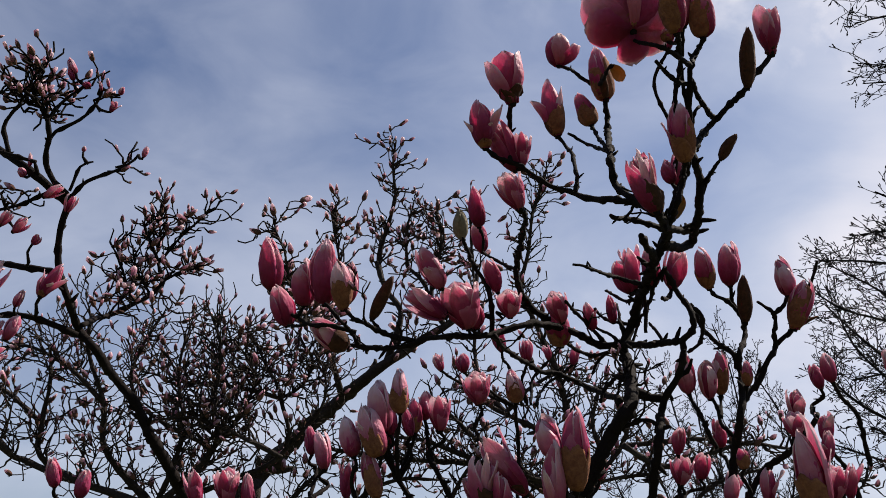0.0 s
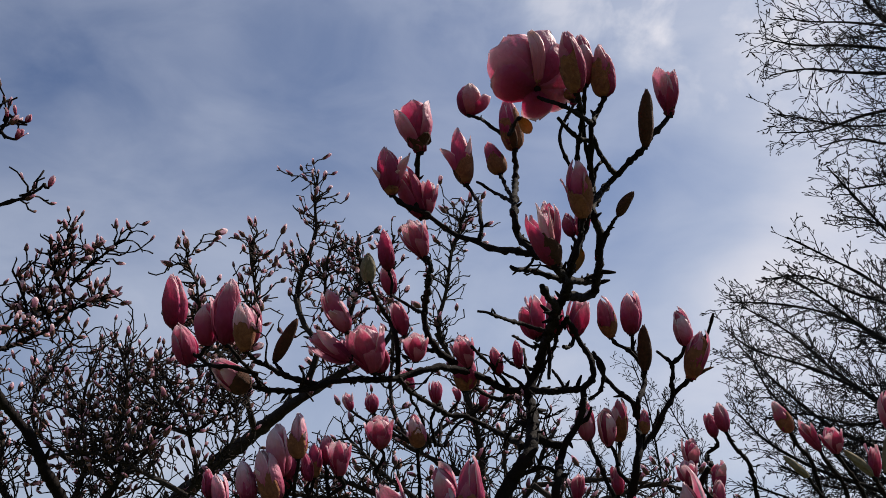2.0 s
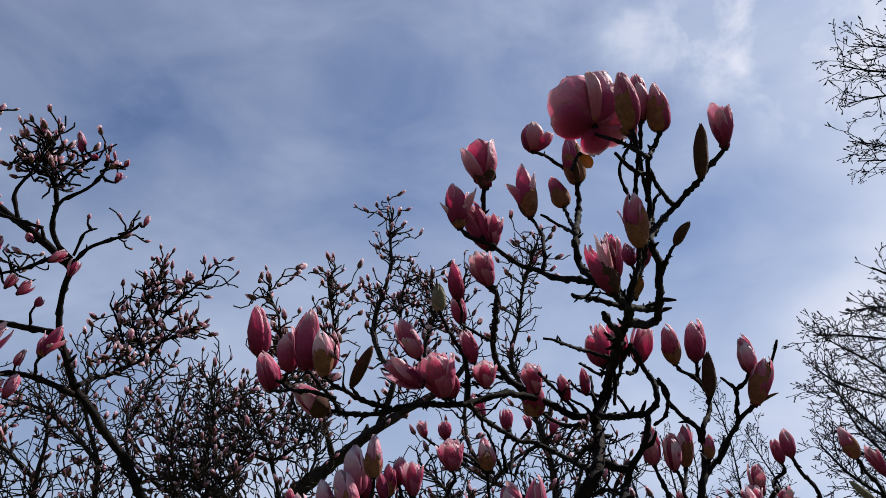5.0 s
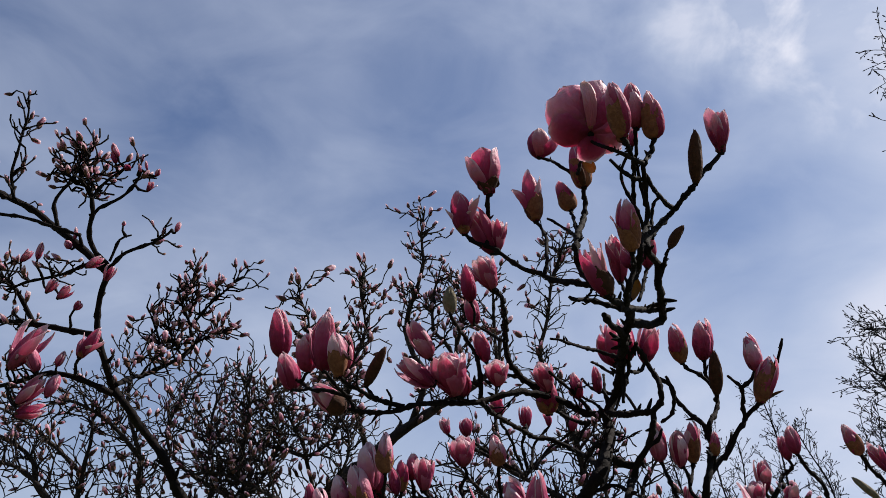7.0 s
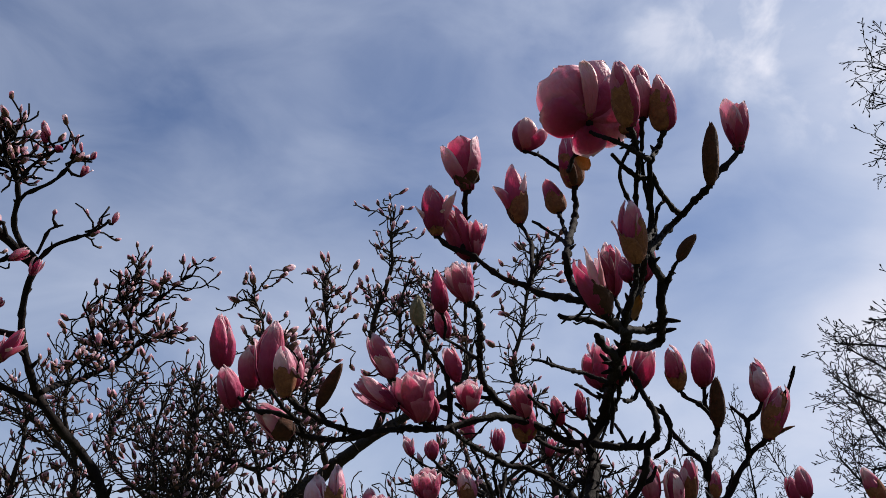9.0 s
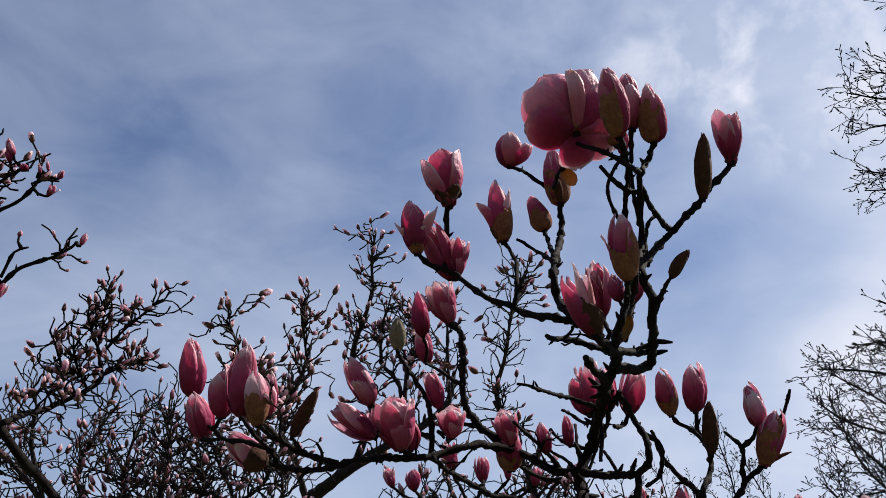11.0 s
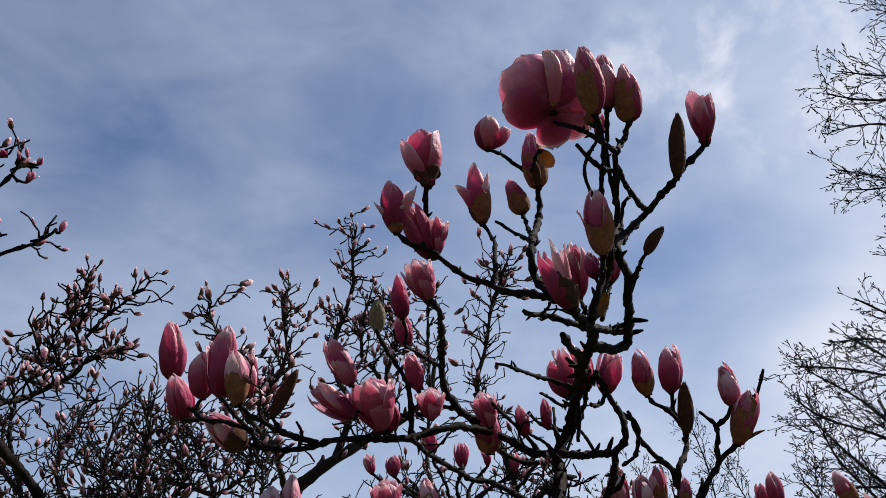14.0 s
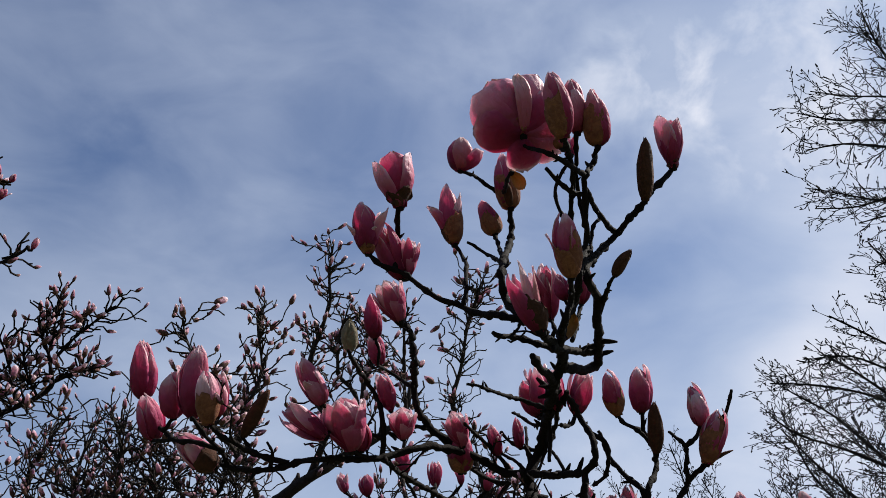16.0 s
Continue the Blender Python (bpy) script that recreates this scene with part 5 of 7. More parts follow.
near_flower("cup", (0.004, 1.560, 2.094), (-0.058, 1.557, 2.135), 0.0525)
near_flower("rose", (0.047, 1.603, 2.085), (0.020, 1.569, 2.167), 0.0792)
near_flower("bud", (0.062, 1.628, 2.092), (0.056, 1.603, 2.140), 0.0390)
near_flower("bud", (0.108, 1.668, 2.181), (0.093, 1.646, 2.233), 0.0385)
near_flower("rose", (0.133, 1.682, 2.132), (0.128, 1.659, 2.182), 0.0519)
near_flower("rose", (0.245, 1.740, 2.139), (0.225, 1.714, 2.198), 0.0467)
near_branch([(0.248, 1.832, 2.115), (0.256, 1.843, 2.118), (0.260, 1.857, 2.127), (0.270, 1.880, 2.146)], 0.0039, 0.0050)
near_flower("budscale", (0.248, 1.832, 2.115), (0.243, 1.794, 2.198), 0.0485)
near_flower("bud", (0.318, 1.811, 2.145), (0.306, 1.790, 2.190), 0.0339)
near_flower("bud", (0.363, 1.804, 2.159), (0.352, 1.783, 2.204), 0.0290)
near_flower("cup", (0.394, 1.754, 2.209), (0.367, 1.727, 2.261), 0.0547)
near_flower("cup", (0.390, 1.693, 2.194), (0.375, 1.662, 2.258), 0.0459)
near_flower("bud", (0.403, 1.590, 2.167), (0.389, 1.562, 2.221), 0.0432)
near_flower("budscale", (0.513, 1.608, 2.167), (0.491, 1.577, 2.236), 0.0371)
near_flower("bud", (0.567, 1.645, 2.187), (0.558, 1.615, 2.266), 0.0448)
near_flower("dark", (0.583, 1.629, 2.107), (0.577, 1.596, 2.191), 0.0284)
near_flower("bud", (0.654, 1.586, 2.146), (0.641, 1.563, 2.217), 0.0366)
near_flower("budscale2", (0.653, 1.577, 2.076), (0.672, 1.541, 2.162), 0.0389)
near_flower("bud", (0.462, 1.643, 1.971), (0.444, 1.604, 2.036), 0.0340)
near_flower("bud", (0.503, 1.650, 1.962), (0.492, 1.615, 2.025), 0.0362)
near_flower("budscale", (0.533, 1.677, 1.976), (0.527, 1.637, 2.053), 0.0304)
near_flower("budscale", (0.564, 1.610, 1.977), (0.559, 1.590, 2.018), 0.0209)
near_flower("cup", (0.376, 1.471, 2.287), (0.356, 1.419, 2.357), 0.0413)
near_flower("bud", (0.430, 1.468, 2.317), (0.435, 1.430, 2.371), 0.0312)
near_flower("cup", (0.431, 1.571, 2.153), (0.438, 1.546, 2.211), 0.0512)
near_branch([(0.380, 1.261, 2.473), (0.363, 1.305, 2.428), (0.407, 1.369, 2.371), (0.430, 1.468, 2.317)], 0.0031, 0.0040)
near_flower("bud", (0.380, 1.261, 2.473), (0.384, 1.247, 2.505), 0.0173)
near_flower("cup", (0.140, 2.060, 2.167), (0.128, 2.043, 2.210), 0.0463)
near_flower("cup", (0.212, 2.165, 2.166), (0.206, 2.145, 2.210), 0.0399)
near_flower("cup", (0.054, 2.200, 2.149), (0.045, 2.185, 2.186), 0.0432)
near_flower("cup", (-0.005, 2.302, 2.179), (-0.017, 2.288, 2.216), 0.0392)
near_flower("cup", (0.277, 2.264, 2.198), (0.272, 2.252, 2.228), 0.0268)
near_flower("cup", (0.339, 2.262, 2.185), (0.346, 2.245, 2.217), 0.0327)
near_flower("bud", (-0.104, 1.534, 1.878), (-0.118, 1.514, 1.961), 0.0452)
near_flower("bud", (-0.094, 1.556, 1.877), (-0.101, 1.540, 1.945), 0.0298)
near_flower("budscale", (-0.074, 1.480, 1.900), (-0.077, 1.458, 1.972), 0.0324)
near_flower("budscale", (-0.109, 1.518, 1.834), (-0.141, 1.505, 1.918), 0.0405)
near_flower("bud", (-0.154, 1.531, 1.836), (-0.171, 1.521, 1.903), 0.0369)
near_flower("budscale", (-0.051, 1.572, 1.884), (-0.053, 1.558, 1.941), 0.0261)
near_flower("bud", (-0.034, 1.586, 1.909), (-0.034, 1.573, 1.958), 0.0265)
near_flower("rose", (-0.007, 1.564, 1.883), (-0.009, 1.549, 1.946), 0.0401)
near_flower("bud", (-0.057, 1.552, 1.874), (-0.069, 1.545, 1.917), 0.0258)
near_flower("budscale", (-0.112, 1.540, 1.767), (-0.133, 1.530, 1.843), 0.0307)
near_flower("cup", (-0.171, 1.596, 1.772), (-0.173, 1.589, 1.825), 0.0318)
near_flower("bud", (-0.249, 1.693, 1.864), (-0.255, 1.687, 1.918), 0.0215)
near_flower("cup", (-0.224, 1.697, 1.836), (-0.232, 1.690, 1.904), 0.0364)
near_flower("rose", (0.065, 1.639, 1.949), (0.060, 1.615, 2.004), 0.0529)
near_flower("budscale", (0.138, 1.646, 1.955), (0.125, 1.615, 2.006), 0.0319)
near_flower("cup", (0.130, 1.438, 1.763), (0.075, 1.412, 1.834), 0.0537)
near_flower("fork", (0.065, 1.428, 1.728), (0.057, 1.394, 1.820), 0.0545)
near_flower("bud", (0.176, 1.405, 1.813), (0.151, 1.377, 1.876), 0.0390)
near_flower("budscale", (0.201, 1.376, 1.761), (0.199, 1.336, 1.883), 0.0430)
near_flower("bud", (0.170, 1.387, 1.723), (0.163, 1.348, 1.839), 0.0360)
near_flower("bud", (0.087, 1.418, 1.726), (0.090, 1.398, 1.781), 0.0349)
near_flower("rose", (0.619, 1.562, 1.873), (0.615, 1.545, 1.915), 0.0358)
near_flower("budscale", (0.527, 1.282, 1.703), (0.495, 1.230, 1.841), 0.0425)
near_flower("bud", (0.723, 1.669, 1.985), (0.710, 1.653, 2.024), 0.0282)
near_flower("bud", (0.674, 1.567, 1.834), (0.669, 1.551, 1.876), 0.0276)
near_flower("rose", (0.662, 1.536, 1.765), (0.661, 1.517, 1.818), 0.0381)
near_flower("cup", (0.709, 1.588, 1.770), (0.709, 1.569, 1.820), 0.0335)
near_flower("rose", (-0.390, 1.646, 1.766), (-0.393, 1.625, 1.830), 0.0428)
near_flower("cup", (-0.457, 1.700, 1.767), (-0.466, 1.677, 1.827), 0.0357)
near_flower("bud", (-0.351, 1.650, 1.757), (-0.357, 1.631, 1.827), 0.0265)
near_flower("bud", (-0.678, 1.579, 1.791), (-0.682, 1.559, 1.837), 0.0255)
near_flower("bud", (-0.635, 1.586, 1.773), (-0.623, 1.567, 1.819), 0.0275)
near_flower("rose", (0.450, 1.721, 1.811), (0.455, 1.706, 1.863), 0.0430)
near_flower("cup", (0.503, 1.768, 1.827), (0.509, 1.756, 1.868), 0.0376)
near_flower("bud", (0.527, 1.695, 1.878), (0.520, 1.672, 1.929), 0.0257)
near_flower("cup", (0.447, 1.705, 1.866), (0.448, 1.688, 1.906), 0.0323)
near_flower("cup", (0.520, 1.664, 1.768), (0.533, 1.655, 1.817), 0.0413)
near_flower("cup", (0.589, 1.655, 1.772), (0.594, 1.644, 1.821), 0.0370)
near_flower("budscale", (0.534, 1.596, 1.824), (0.529, 1.587, 1.858), 0.0221)
near_flower("cup", (0.312, 1.813, 1.833), (0.314, 1.803, 1.859), 0.0340)
near_flower("cup", (-0.097, 1.603, 1.866), (-0.108, 1.592, 1.925), 0.0408)
near_flower("bud", (0.074, 1.592, 1.765), (0.030, 1.580, 1.803), 0.0296)
near_flower("bud", (0.722, 1.610, 1.984), (0.705, 1.591, 2.032), 0.0294)
near_flower("budscale", (0.819, 1.550, 1.972), (0.786, 1.527, 2.023), 0.0284)
near_flower("cup", (0.853, 1.516, 1.931), (0.822, 1.497, 1.970), 0.0294)
near_flower("rose", (0.885, 1.520, 1.926), (0.870, 1.500, 1.969), 0.0374)
near_flower("cup", (0.992, 1.505, 1.962), (0.975, 1.481, 2.020), 0.0432)
near_flower("scale", (0.966, 1.513, 1.893), (0.970, 1.480, 1.968), 0.0155)
near_flower("scale", (0.833, 1.536, 1.888), (0.785, 1.520, 1.921), 0.0157)
near_flower("cup", (0.973, 1.559, 1.889), (0.966, 1.537, 1.938), 0.0299)
near_flower("scale", (0.954, 1.536, 1.891), (0.902, 1.516, 1.936), 0.0177)
near_flower("cup", (0.663, 1.653, 1.917), (0.660, 1.632, 1.964), 0.0402)
near_flower("cup", (0.716, 1.659, 1.881), (0.708, 1.641, 1.923), 0.0380)

# thin crooked twigs off its limbs
spur_rng = random.Random(64)
lines, tips = [], []
for limb in near_limbs:
    run = sum((b - a).length for a, b in zip(limb, limb[1:]))
    side_twigs(spur_rng, limb, 0.0028, max(1, int(run / 0.095)), 0.085, lines, tips, 2, 0.014, 0.40, 0.10, 0.45, 0.1, out_bias=(0, 0.5, 0.0), floor=0.0017, stub=0.35)
part("twig_tangle", twig_mesh("twig_tangle", lines, BARK_SHADED, 5, 0.16, spur_rng), near, "thin crooked twigs", "stuff").matrix_basis = near.matrix_basis.inverted()
spur_rng.shuffle(tips)
small_buds(near, tips[::5], spur_rng, 0.019, 60)

# ------------------------------------------------------------------ the magnolia at the side
def left_branch(points, r0, r1):
    branch(side_tree, points, r0, r1, BARK_SHADED, step=0.016).matrix_basis = side_tree.matrix_basis.inverted()


def left_flower(kind, base, tip, width):
    flower(side_tree, kind, base, tip, width)


left_branch([(-0.754, 2.798, 1.846), (-0.791, 2.553, 1.980), (-0.813, 2.443, 2.043), (-0.852, 2.414, 2.120), (-0.908, 2.398, 2.182), (-0.868, 2.155, 2.185), (-0.921, 2.147, 2.245), (-0.930, 2.076, 2.303), (-0.961, 2.065, 2.380), (-0.956, 2.028, 2.448), (-0.938, 1.993, 2.487), (-0.924, 1.969, 2.531), (-0.939, 1.929, 2.546), (-0.956, 1.899, 2.574), (-0.950, 1.864, 2.604), (-0.931, 1.830, 2.626), (-0.929, 1.808, 2.657), (-0.941, 1.789, 2.680), (-0.959, 1.773, 2.698)], 0.0188, 0.0061)
left_branch([(-0.926, 1.972, 2.517), (-0.980, 1.943, 2.562), (-1.031, 1.927, 2.598), (-1.107, 1.961, 2.656), (-1.163, 1.957, 2.696), (-1.219, 1.955, 2.727), (-1.252, 1.895, 2.723), (-1.357, 1.892, 2.756), (-1.472, 1.884, 2.773)], 0.0122, 0.0078)
left_branch([(-0.957, 2.067, 2.367), (-1.032, 2.071, 2.384), (-1.119, 2.076, 2.401), (-1.207, 2.084, 2.413), (-1.332, 2.096, 2.426), (-1.492, 2.108, 2.438)], 0.0095, 0.0068)
left_branch([(-0.914, 2.124, 2.226), (-0.995, 2.086, 2.254), (-1.080, 2.090, 2.269), (-1.159, 2.100, 2.252), (-1.241, 2.111, 2.234), (-1.373, 2.130, 2.207)], 0.0095, 0.0053)
left_branch([(-1.154, 2.079, 2.405), (-1.189, 2.050, 2.463), (-1.223, 2.021, 2.506), (-1.282, 2.010, 2.538)], 0.0083, 0.0053)
left_branch([(-0.929, 1.809, 2.654), (-0.912, 1.798, 2.680), (-0.873, 1.783, 2.711), (-0.831, 1.770, 2.731)], 0.0050, 0.0031)
left_branch([(-0.949, 1.861, 2.614), (-0.926, 1.848, 2.649), (-0.867, 1.833, 2.675), (-0.829, 1.818, 2.705), (-0.811, 1.804, 2.741)], 0.0058, 0.0032)
left_branch([(-0.924, 1.970, 2.527), (-0.887, 1.957, 2.565), (-0.847, 1.949, 2.582), (-0.784, 1.937, 2.601), (-0.751, 1.926, 2.626)], 0.0060, 0.0033)
left_branch([(-0.917, 1.953, 2.542), (-0.893, 1.936, 2.600), (-0.861, 1.930, 2.611)], 0.0046, 0.0029)
left_branch([(-1.068, 1.925, 2.626), (-1.084, 1.908, 2.695), (-1.061, 1.894, 2.733), (-1.040, 1.882, 2.759)], 0.0066, 0.0046)
left_branch([(-1.195, 1.895, 2.700), (-1.209, 1.874, 2.769), (-1.192, 1.850, 2.829), (-1.184, 1.833, 2.870), (-1.171, 1.814, 2.913), (-1.163, 1.793, 2.958)], 0.0060, 0.0026)
left_branch([(-1.246, 1.911, 2.665), (-1.159, 1.905, 2.648), (-1.071, 1.901, 2.621), (-0.985, 1.897, 2.593)], 0.0052, 0.0052)
left_branch([(-0.970, 1.959, 2.543), (-1.017, 1.969, 2.523), (-1.083, 1.979, 2.509), (-1.148, 1.990, 2.497), (-1.212, 2.001, 2.476)], 0.0053, 0.0034)
left_branch([(-0.912, 2.133, 2.254), (-0.941, 2.356, 2.352), (-0.872, 2.350, 2.378), (-0.806, 2.340, 2.420), (-0.788, 2.334, 2.446)], 0.0082, 0.0068)
left_branch([(-0.979, 2.030, 2.292), (-0.992, 2.043, 2.279), (-0.995, 2.060, 2.264), (-1.012, 2.087, 2.257)], 0.0033, 0.0043)
left_flower("bud", (-0.979, 2.030, 2.292), (-0.965, 2.021, 2.350), 0.0305)
left_branch([(-0.974, 2.018, 2.292), (-0.988, 2.032, 2.277), (-0.993, 2.054, 2.263), (-1.012, 2.087, 2.257)], 0.0033, 0.0043)
left_flower("trio", (-0.974, 2.018, 2.292), (-0.921, 2.001, 2.369), 0.0551)
left_branch([(-1.040, 2.037, 2.272), (-1.046, 2.048, 2.265), (-1.050, 2.064, 2.261), (-1.063, 2.089, 2.266)], 0.0033, 0.0043)
left_flower("bud", (-1.040, 2.037, 2.272), (-1.027, 2.032, 2.305), 0.0304)
left_branch([(-1.015, 1.974, 2.170), (-1.028, 1.997, 2.186), (-1.064, 2.034, 2.214), (-1.112, 2.094, 2.262)], 0.0032, 0.0042)
left_flower("bud", (-1.015, 1.974, 2.170), (-0.988, 1.964, 2.231), 0.0318)
left_branch([(-1.135, 1.976, 2.244), (-1.150, 2.003, 2.238), (-1.161, 2.041, 2.234), (-1.192, 2.104, 2.244)], 0.0032, 0.0042)
left_flower("vee", (-1.135, 1.976, 2.244), (-1.053, 1.954, 2.352), 0.0617)
left_branch([(-1.096, 1.983, 2.153), (-1.108, 2.007, 2.169), (-1.145, 2.044, 2.198), (-1.192, 2.104, 2.244)], 0.0032, 0.0042)
left_flower("vee", (-1.096, 1.983, 2.153), (-1.032, 1.970, 2.216), 0.0424)
left_branch([(-1.079, 1.962, 2.118), (-1.095, 1.990, 2.141), (-1.146, 2.034, 2.180), (-1.208, 2.106, 2.241)], 0.0032, 0.0041)
left_flower("vee", (-1.079, 1.962, 2.118), (-1.003, 1.952, 2.140), 0.0390)
left_branch([(-1.053, 1.969, 2.234), (-1.064, 1.995, 2.235), (-1.080, 2.032, 2.241), (-1.112, 2.094, 2.262)], 0.0032, 0.0042)
left_flower("bud", (-1.053, 1.969, 2.234), (-1.090, 1.964, 2.308), 0.0347)
left_flower("vee", (-0.910, 1.941, 2.478), (-0.898, 1.933, 2.511), 0.0357)
left_flower("vee", (-0.959, 1.915, 2.507), (-0.925, 1.907, 2.525), 0.0381)
left_branch([(-1.011, 1.909, 2.559), (-1.008, 1.914, 2.559), (-1.009, 1.922, 2.566), (-1.010, 1.934, 2.583)], 0.0033, 0.0043)
left_flower("bud", (-1.011, 1.909, 2.559), (-1.023, 1.906, 2.577), 0.0274)
left_branch([(-1.104, 1.927, 2.535), (-1.110, 1.940, 2.522), (-1.103, 1.957, 2.509), (-1.108, 1.983, 2.504)], 0.0033, 0.0043)
left_flower("bud", (-1.104, 1.927, 2.535), (-1.097, 1.915, 2.580), 0.0193)
left_branch([(-1.167, 1.958, 2.541), (-1.168, 1.967, 2.525), (-1.153, 1.976, 2.507), (-1.148, 1.990, 2.497)], 0.0034, 0.0043)
left_flower("cup", (-1.167, 1.958, 2.541), (-1.148, 1.950, 2.564), 0.0307)
left_branch([(-1.078, 1.964, 2.453), (-1.079, 1.969, 2.461), (-1.094, 1.975, 2.476), (-1.108, 1.983, 2.504)], 0.0033, 0.0043)
left_flower("vee", (-1.078, 1.964, 2.453), (-1.057, 1.957, 2.480), 0.0359)
left_branch([(-1.043, 1.964, 2.437), (-1.043, 1.966, 2.450), (-1.064, 1.972, 2.473), (-1.083, 1.979, 2.509)], 0.0033, 0.0043)
left_flower("vee", (-1.043, 1.964, 2.437), (-1.016, 1.957, 2.459), 0.0413)
left_branch([(-1.002, 1.988, 2.415), (-1.019, 2.007, 2.402), (-1.026, 2.032, 2.389), (-1.050, 2.072, 2.387)], 0.0033, 0.0043)
left_flower("cup", (-1.002, 1.988, 2.415), (-0.988, 1.984, 2.430), 0.0305)
left_flower("bud", (-1.001, 1.902, 2.583), (-0.999, 1.895, 2.609), 0.0151)
left_branch([(-0.786, 1.809, 2.679), (-0.794, 1.812, 2.681), (-0.811, 1.815, 2.688), (-0.829, 1.818, 2.705)], 0.0032, 0.0042)
left_flower("cup", (-0.786, 1.809, 2.679), (-0.775, 1.802, 2.696), 0.0268)
left_branch([(-0.764, 1.793, 2.716), (-0.773, 1.797, 2.718), (-0.791, 1.801, 2.725), (-0.811, 1.804, 2.741)], 0.0032, 0.0042)
left_flower("bud", (-0.764, 1.793, 2.716), (-0.757, 1.788, 2.731), 0.0187)
left_flower("bud", (-0.823, 1.761, 2.716), (-0.833, 1.759, 2.727), 0.0211)
left_branch([(-0.735, 1.915, 2.614), (-0.737, 1.918, 2.613), (-0.744, 1.922, 2.615), (-0.751, 1.926, 2.626)], 0.0033, 0.0043)
left_flower("bud", (-0.735, 1.915, 2.614), (-0.726, 1.908, 2.634), 0.0194)
left_branch([(-0.888, 1.926, 2.636), (-0.888, 1.929, 2.624), (-0.879, 1.931, 2.612), (-0.874, 1.932, 2.606)], 0.0033, 0.0044)
left_flower("bud", (-0.888, 1.926, 2.636), (-0.885, 1.922, 2.647), 0.0140)
left_branch([(-0.790, 1.791, 2.733), (-0.794, 1.795, 2.731), (-0.801, 1.799, 2.732), (-0.811, 1.804, 2.741)], 0.0032, 0.0042)
left_flower("bud", (-0.790, 1.791, 2.733), (-0.794, 1.785, 2.751), 0.0108)
left_flower("bud", (-0.809, 1.795, 2.729), (-0.813, 1.789, 2.746), 0.0108)
left_branch([(-0.863, 1.760, 2.735), (-0.863, 1.766, 2.727), (-0.858, 1.771, 2.719), (-0.856, 1.778, 2.720)], 0.0032, 0.0041)
left_flower("bud", (-0.863, 1.760, 2.735), (-0.870, 1.752, 2.761), 0.0212)
left_branch([(-0.857, 1.754, 2.749), (-0.855, 1.760, 2.739), (-0.845, 1.766, 2.730), (-0.839, 1.773, 2.727)], 0.0032, 0.0041)
left_flower("bud", (-0.857, 1.754, 2.749), (-0.872, 1.746, 2.778), 0.0238)
left_rng = random.Random(21)
lines, tips = [], []
branch(side_tree, [(-0.729, 3.170, -0.050), (-0.749, 3.120, 0.800), (-0.829, 3.020, 1.836)], 0.10, 0.020, BARK_SHADED, "trunk", 0.05, 12).matrix_basis = side_tree.matrix_basis.inverted()
side_twigs(left_rng, [(-0.922, 1.796, 2.646), (-0.941, 1.789, 2.680), (-0.966, 1.784, 2.705), (-0.962, 1.771, 2.742)], 0.0033, 22, 0.079, lines, tips, 2, 0.0190, 0.44, 0.05, 0.54, 0.30, floor=0.0023)
side_twigs(left_rng, [(-0.989, 1.809, 2.678), (-0.966, 1.796, 2.709), (-0.930, 1.788, 2.718)], 0.0033, 16, 0.079, lines, tips, 2, 0.0190, 0.44, 0.05, 0.54, 0.30, floor=0.0023)
side_twigs(left_rng, [(-1.026, 1.858, 2.745), (-1.069, 1.854, 2.775)], 0.0033, 6, 0.055, lines, tips, 1, 0.0190, 0.44, 0.05, 0.54, 0.30, floor=0.0023)
side_twigs(left_rng, [(-1.192, 1.850, 2.829), (-1.171, 1.814, 2.913), (-1.163, 1.795, 2.953)], 0.0033, 12, 0.044, lines, tips, 1, 0.0190, 0.44, 0.05, 0.54, 0.30, floor=0.0023)
side_twigs(left_rng, [(-1.204, 1.889, 2.723), (-1.206, 1.869, 2.783)], 0.0033, 5, 0.048, lines, tips, 1, 0.0190, 0.44, 0.05, 0.54, 0.30, floor=0.0023)
side_twigs(left_rng, [(-0.867, 1.833, 2.675), (-0.811, 1.804, 2.741)], 0.0033, 5, 0.040, lines, tips, 1, 0.0190, 0.44, 0.05, 0.54, 0.50, floor=0.0023)
side_twigs(left_rng, [(-0.912, 1.798, 2.680), (-0.823, 1.768, 2.733)], 0.0033, 5, 0.040, lines, tips, 1, 0.0190, 0.44, 0.05, 0.54, 0.40, floor=0.0023)
side_twigs(left_rng, [(-0.847, 1.949, 2.582), (-0.751, 1.926, 2.626)], 0.0033, 7, 0.040, lines, tips, 1, 0.0190, 0.44, 0.05, 0.54, 0.40, floor=0.0023)
side_twigs(left_rng, [(-1.148, 1.990, 2.497), (-1.212, 2.001, 2.476)], 0.0033, 11, 0.071, lines, tips, 1, 0.0190, 0.44, 0.05, 0.54, 0.30, floor=0.0023)
side_twigs(left_rng, [(-1.068, 1.955, 2.499), (-0.988, 1.942, 2.514)], 0.0033, 11, 0.055, lines, tips, 1, 0.0190, 0.44, 0.05, 0.54, 0.30, floor=0.0023)
side_twigs(left_rng, [(-1.174, 2.026, 2.452), (-1.223, 2.021, 2.506), (-1.290, 2.022, 2.544)], 0.0033, 11, 0.071, lines, tips, 2, 0.0190, 0.44, 0.05, 0.54, 0.30, floor=0.0023)
side_twigs(left_rng, [(-1.119, 2.076, 2.401), (-1.278, 2.091, 2.418)], 0.0033, 12, 0.071, lines, tips, 2, 0.0190, 0.44, 0.05, 0.54, 0.30, floor=0.0023)
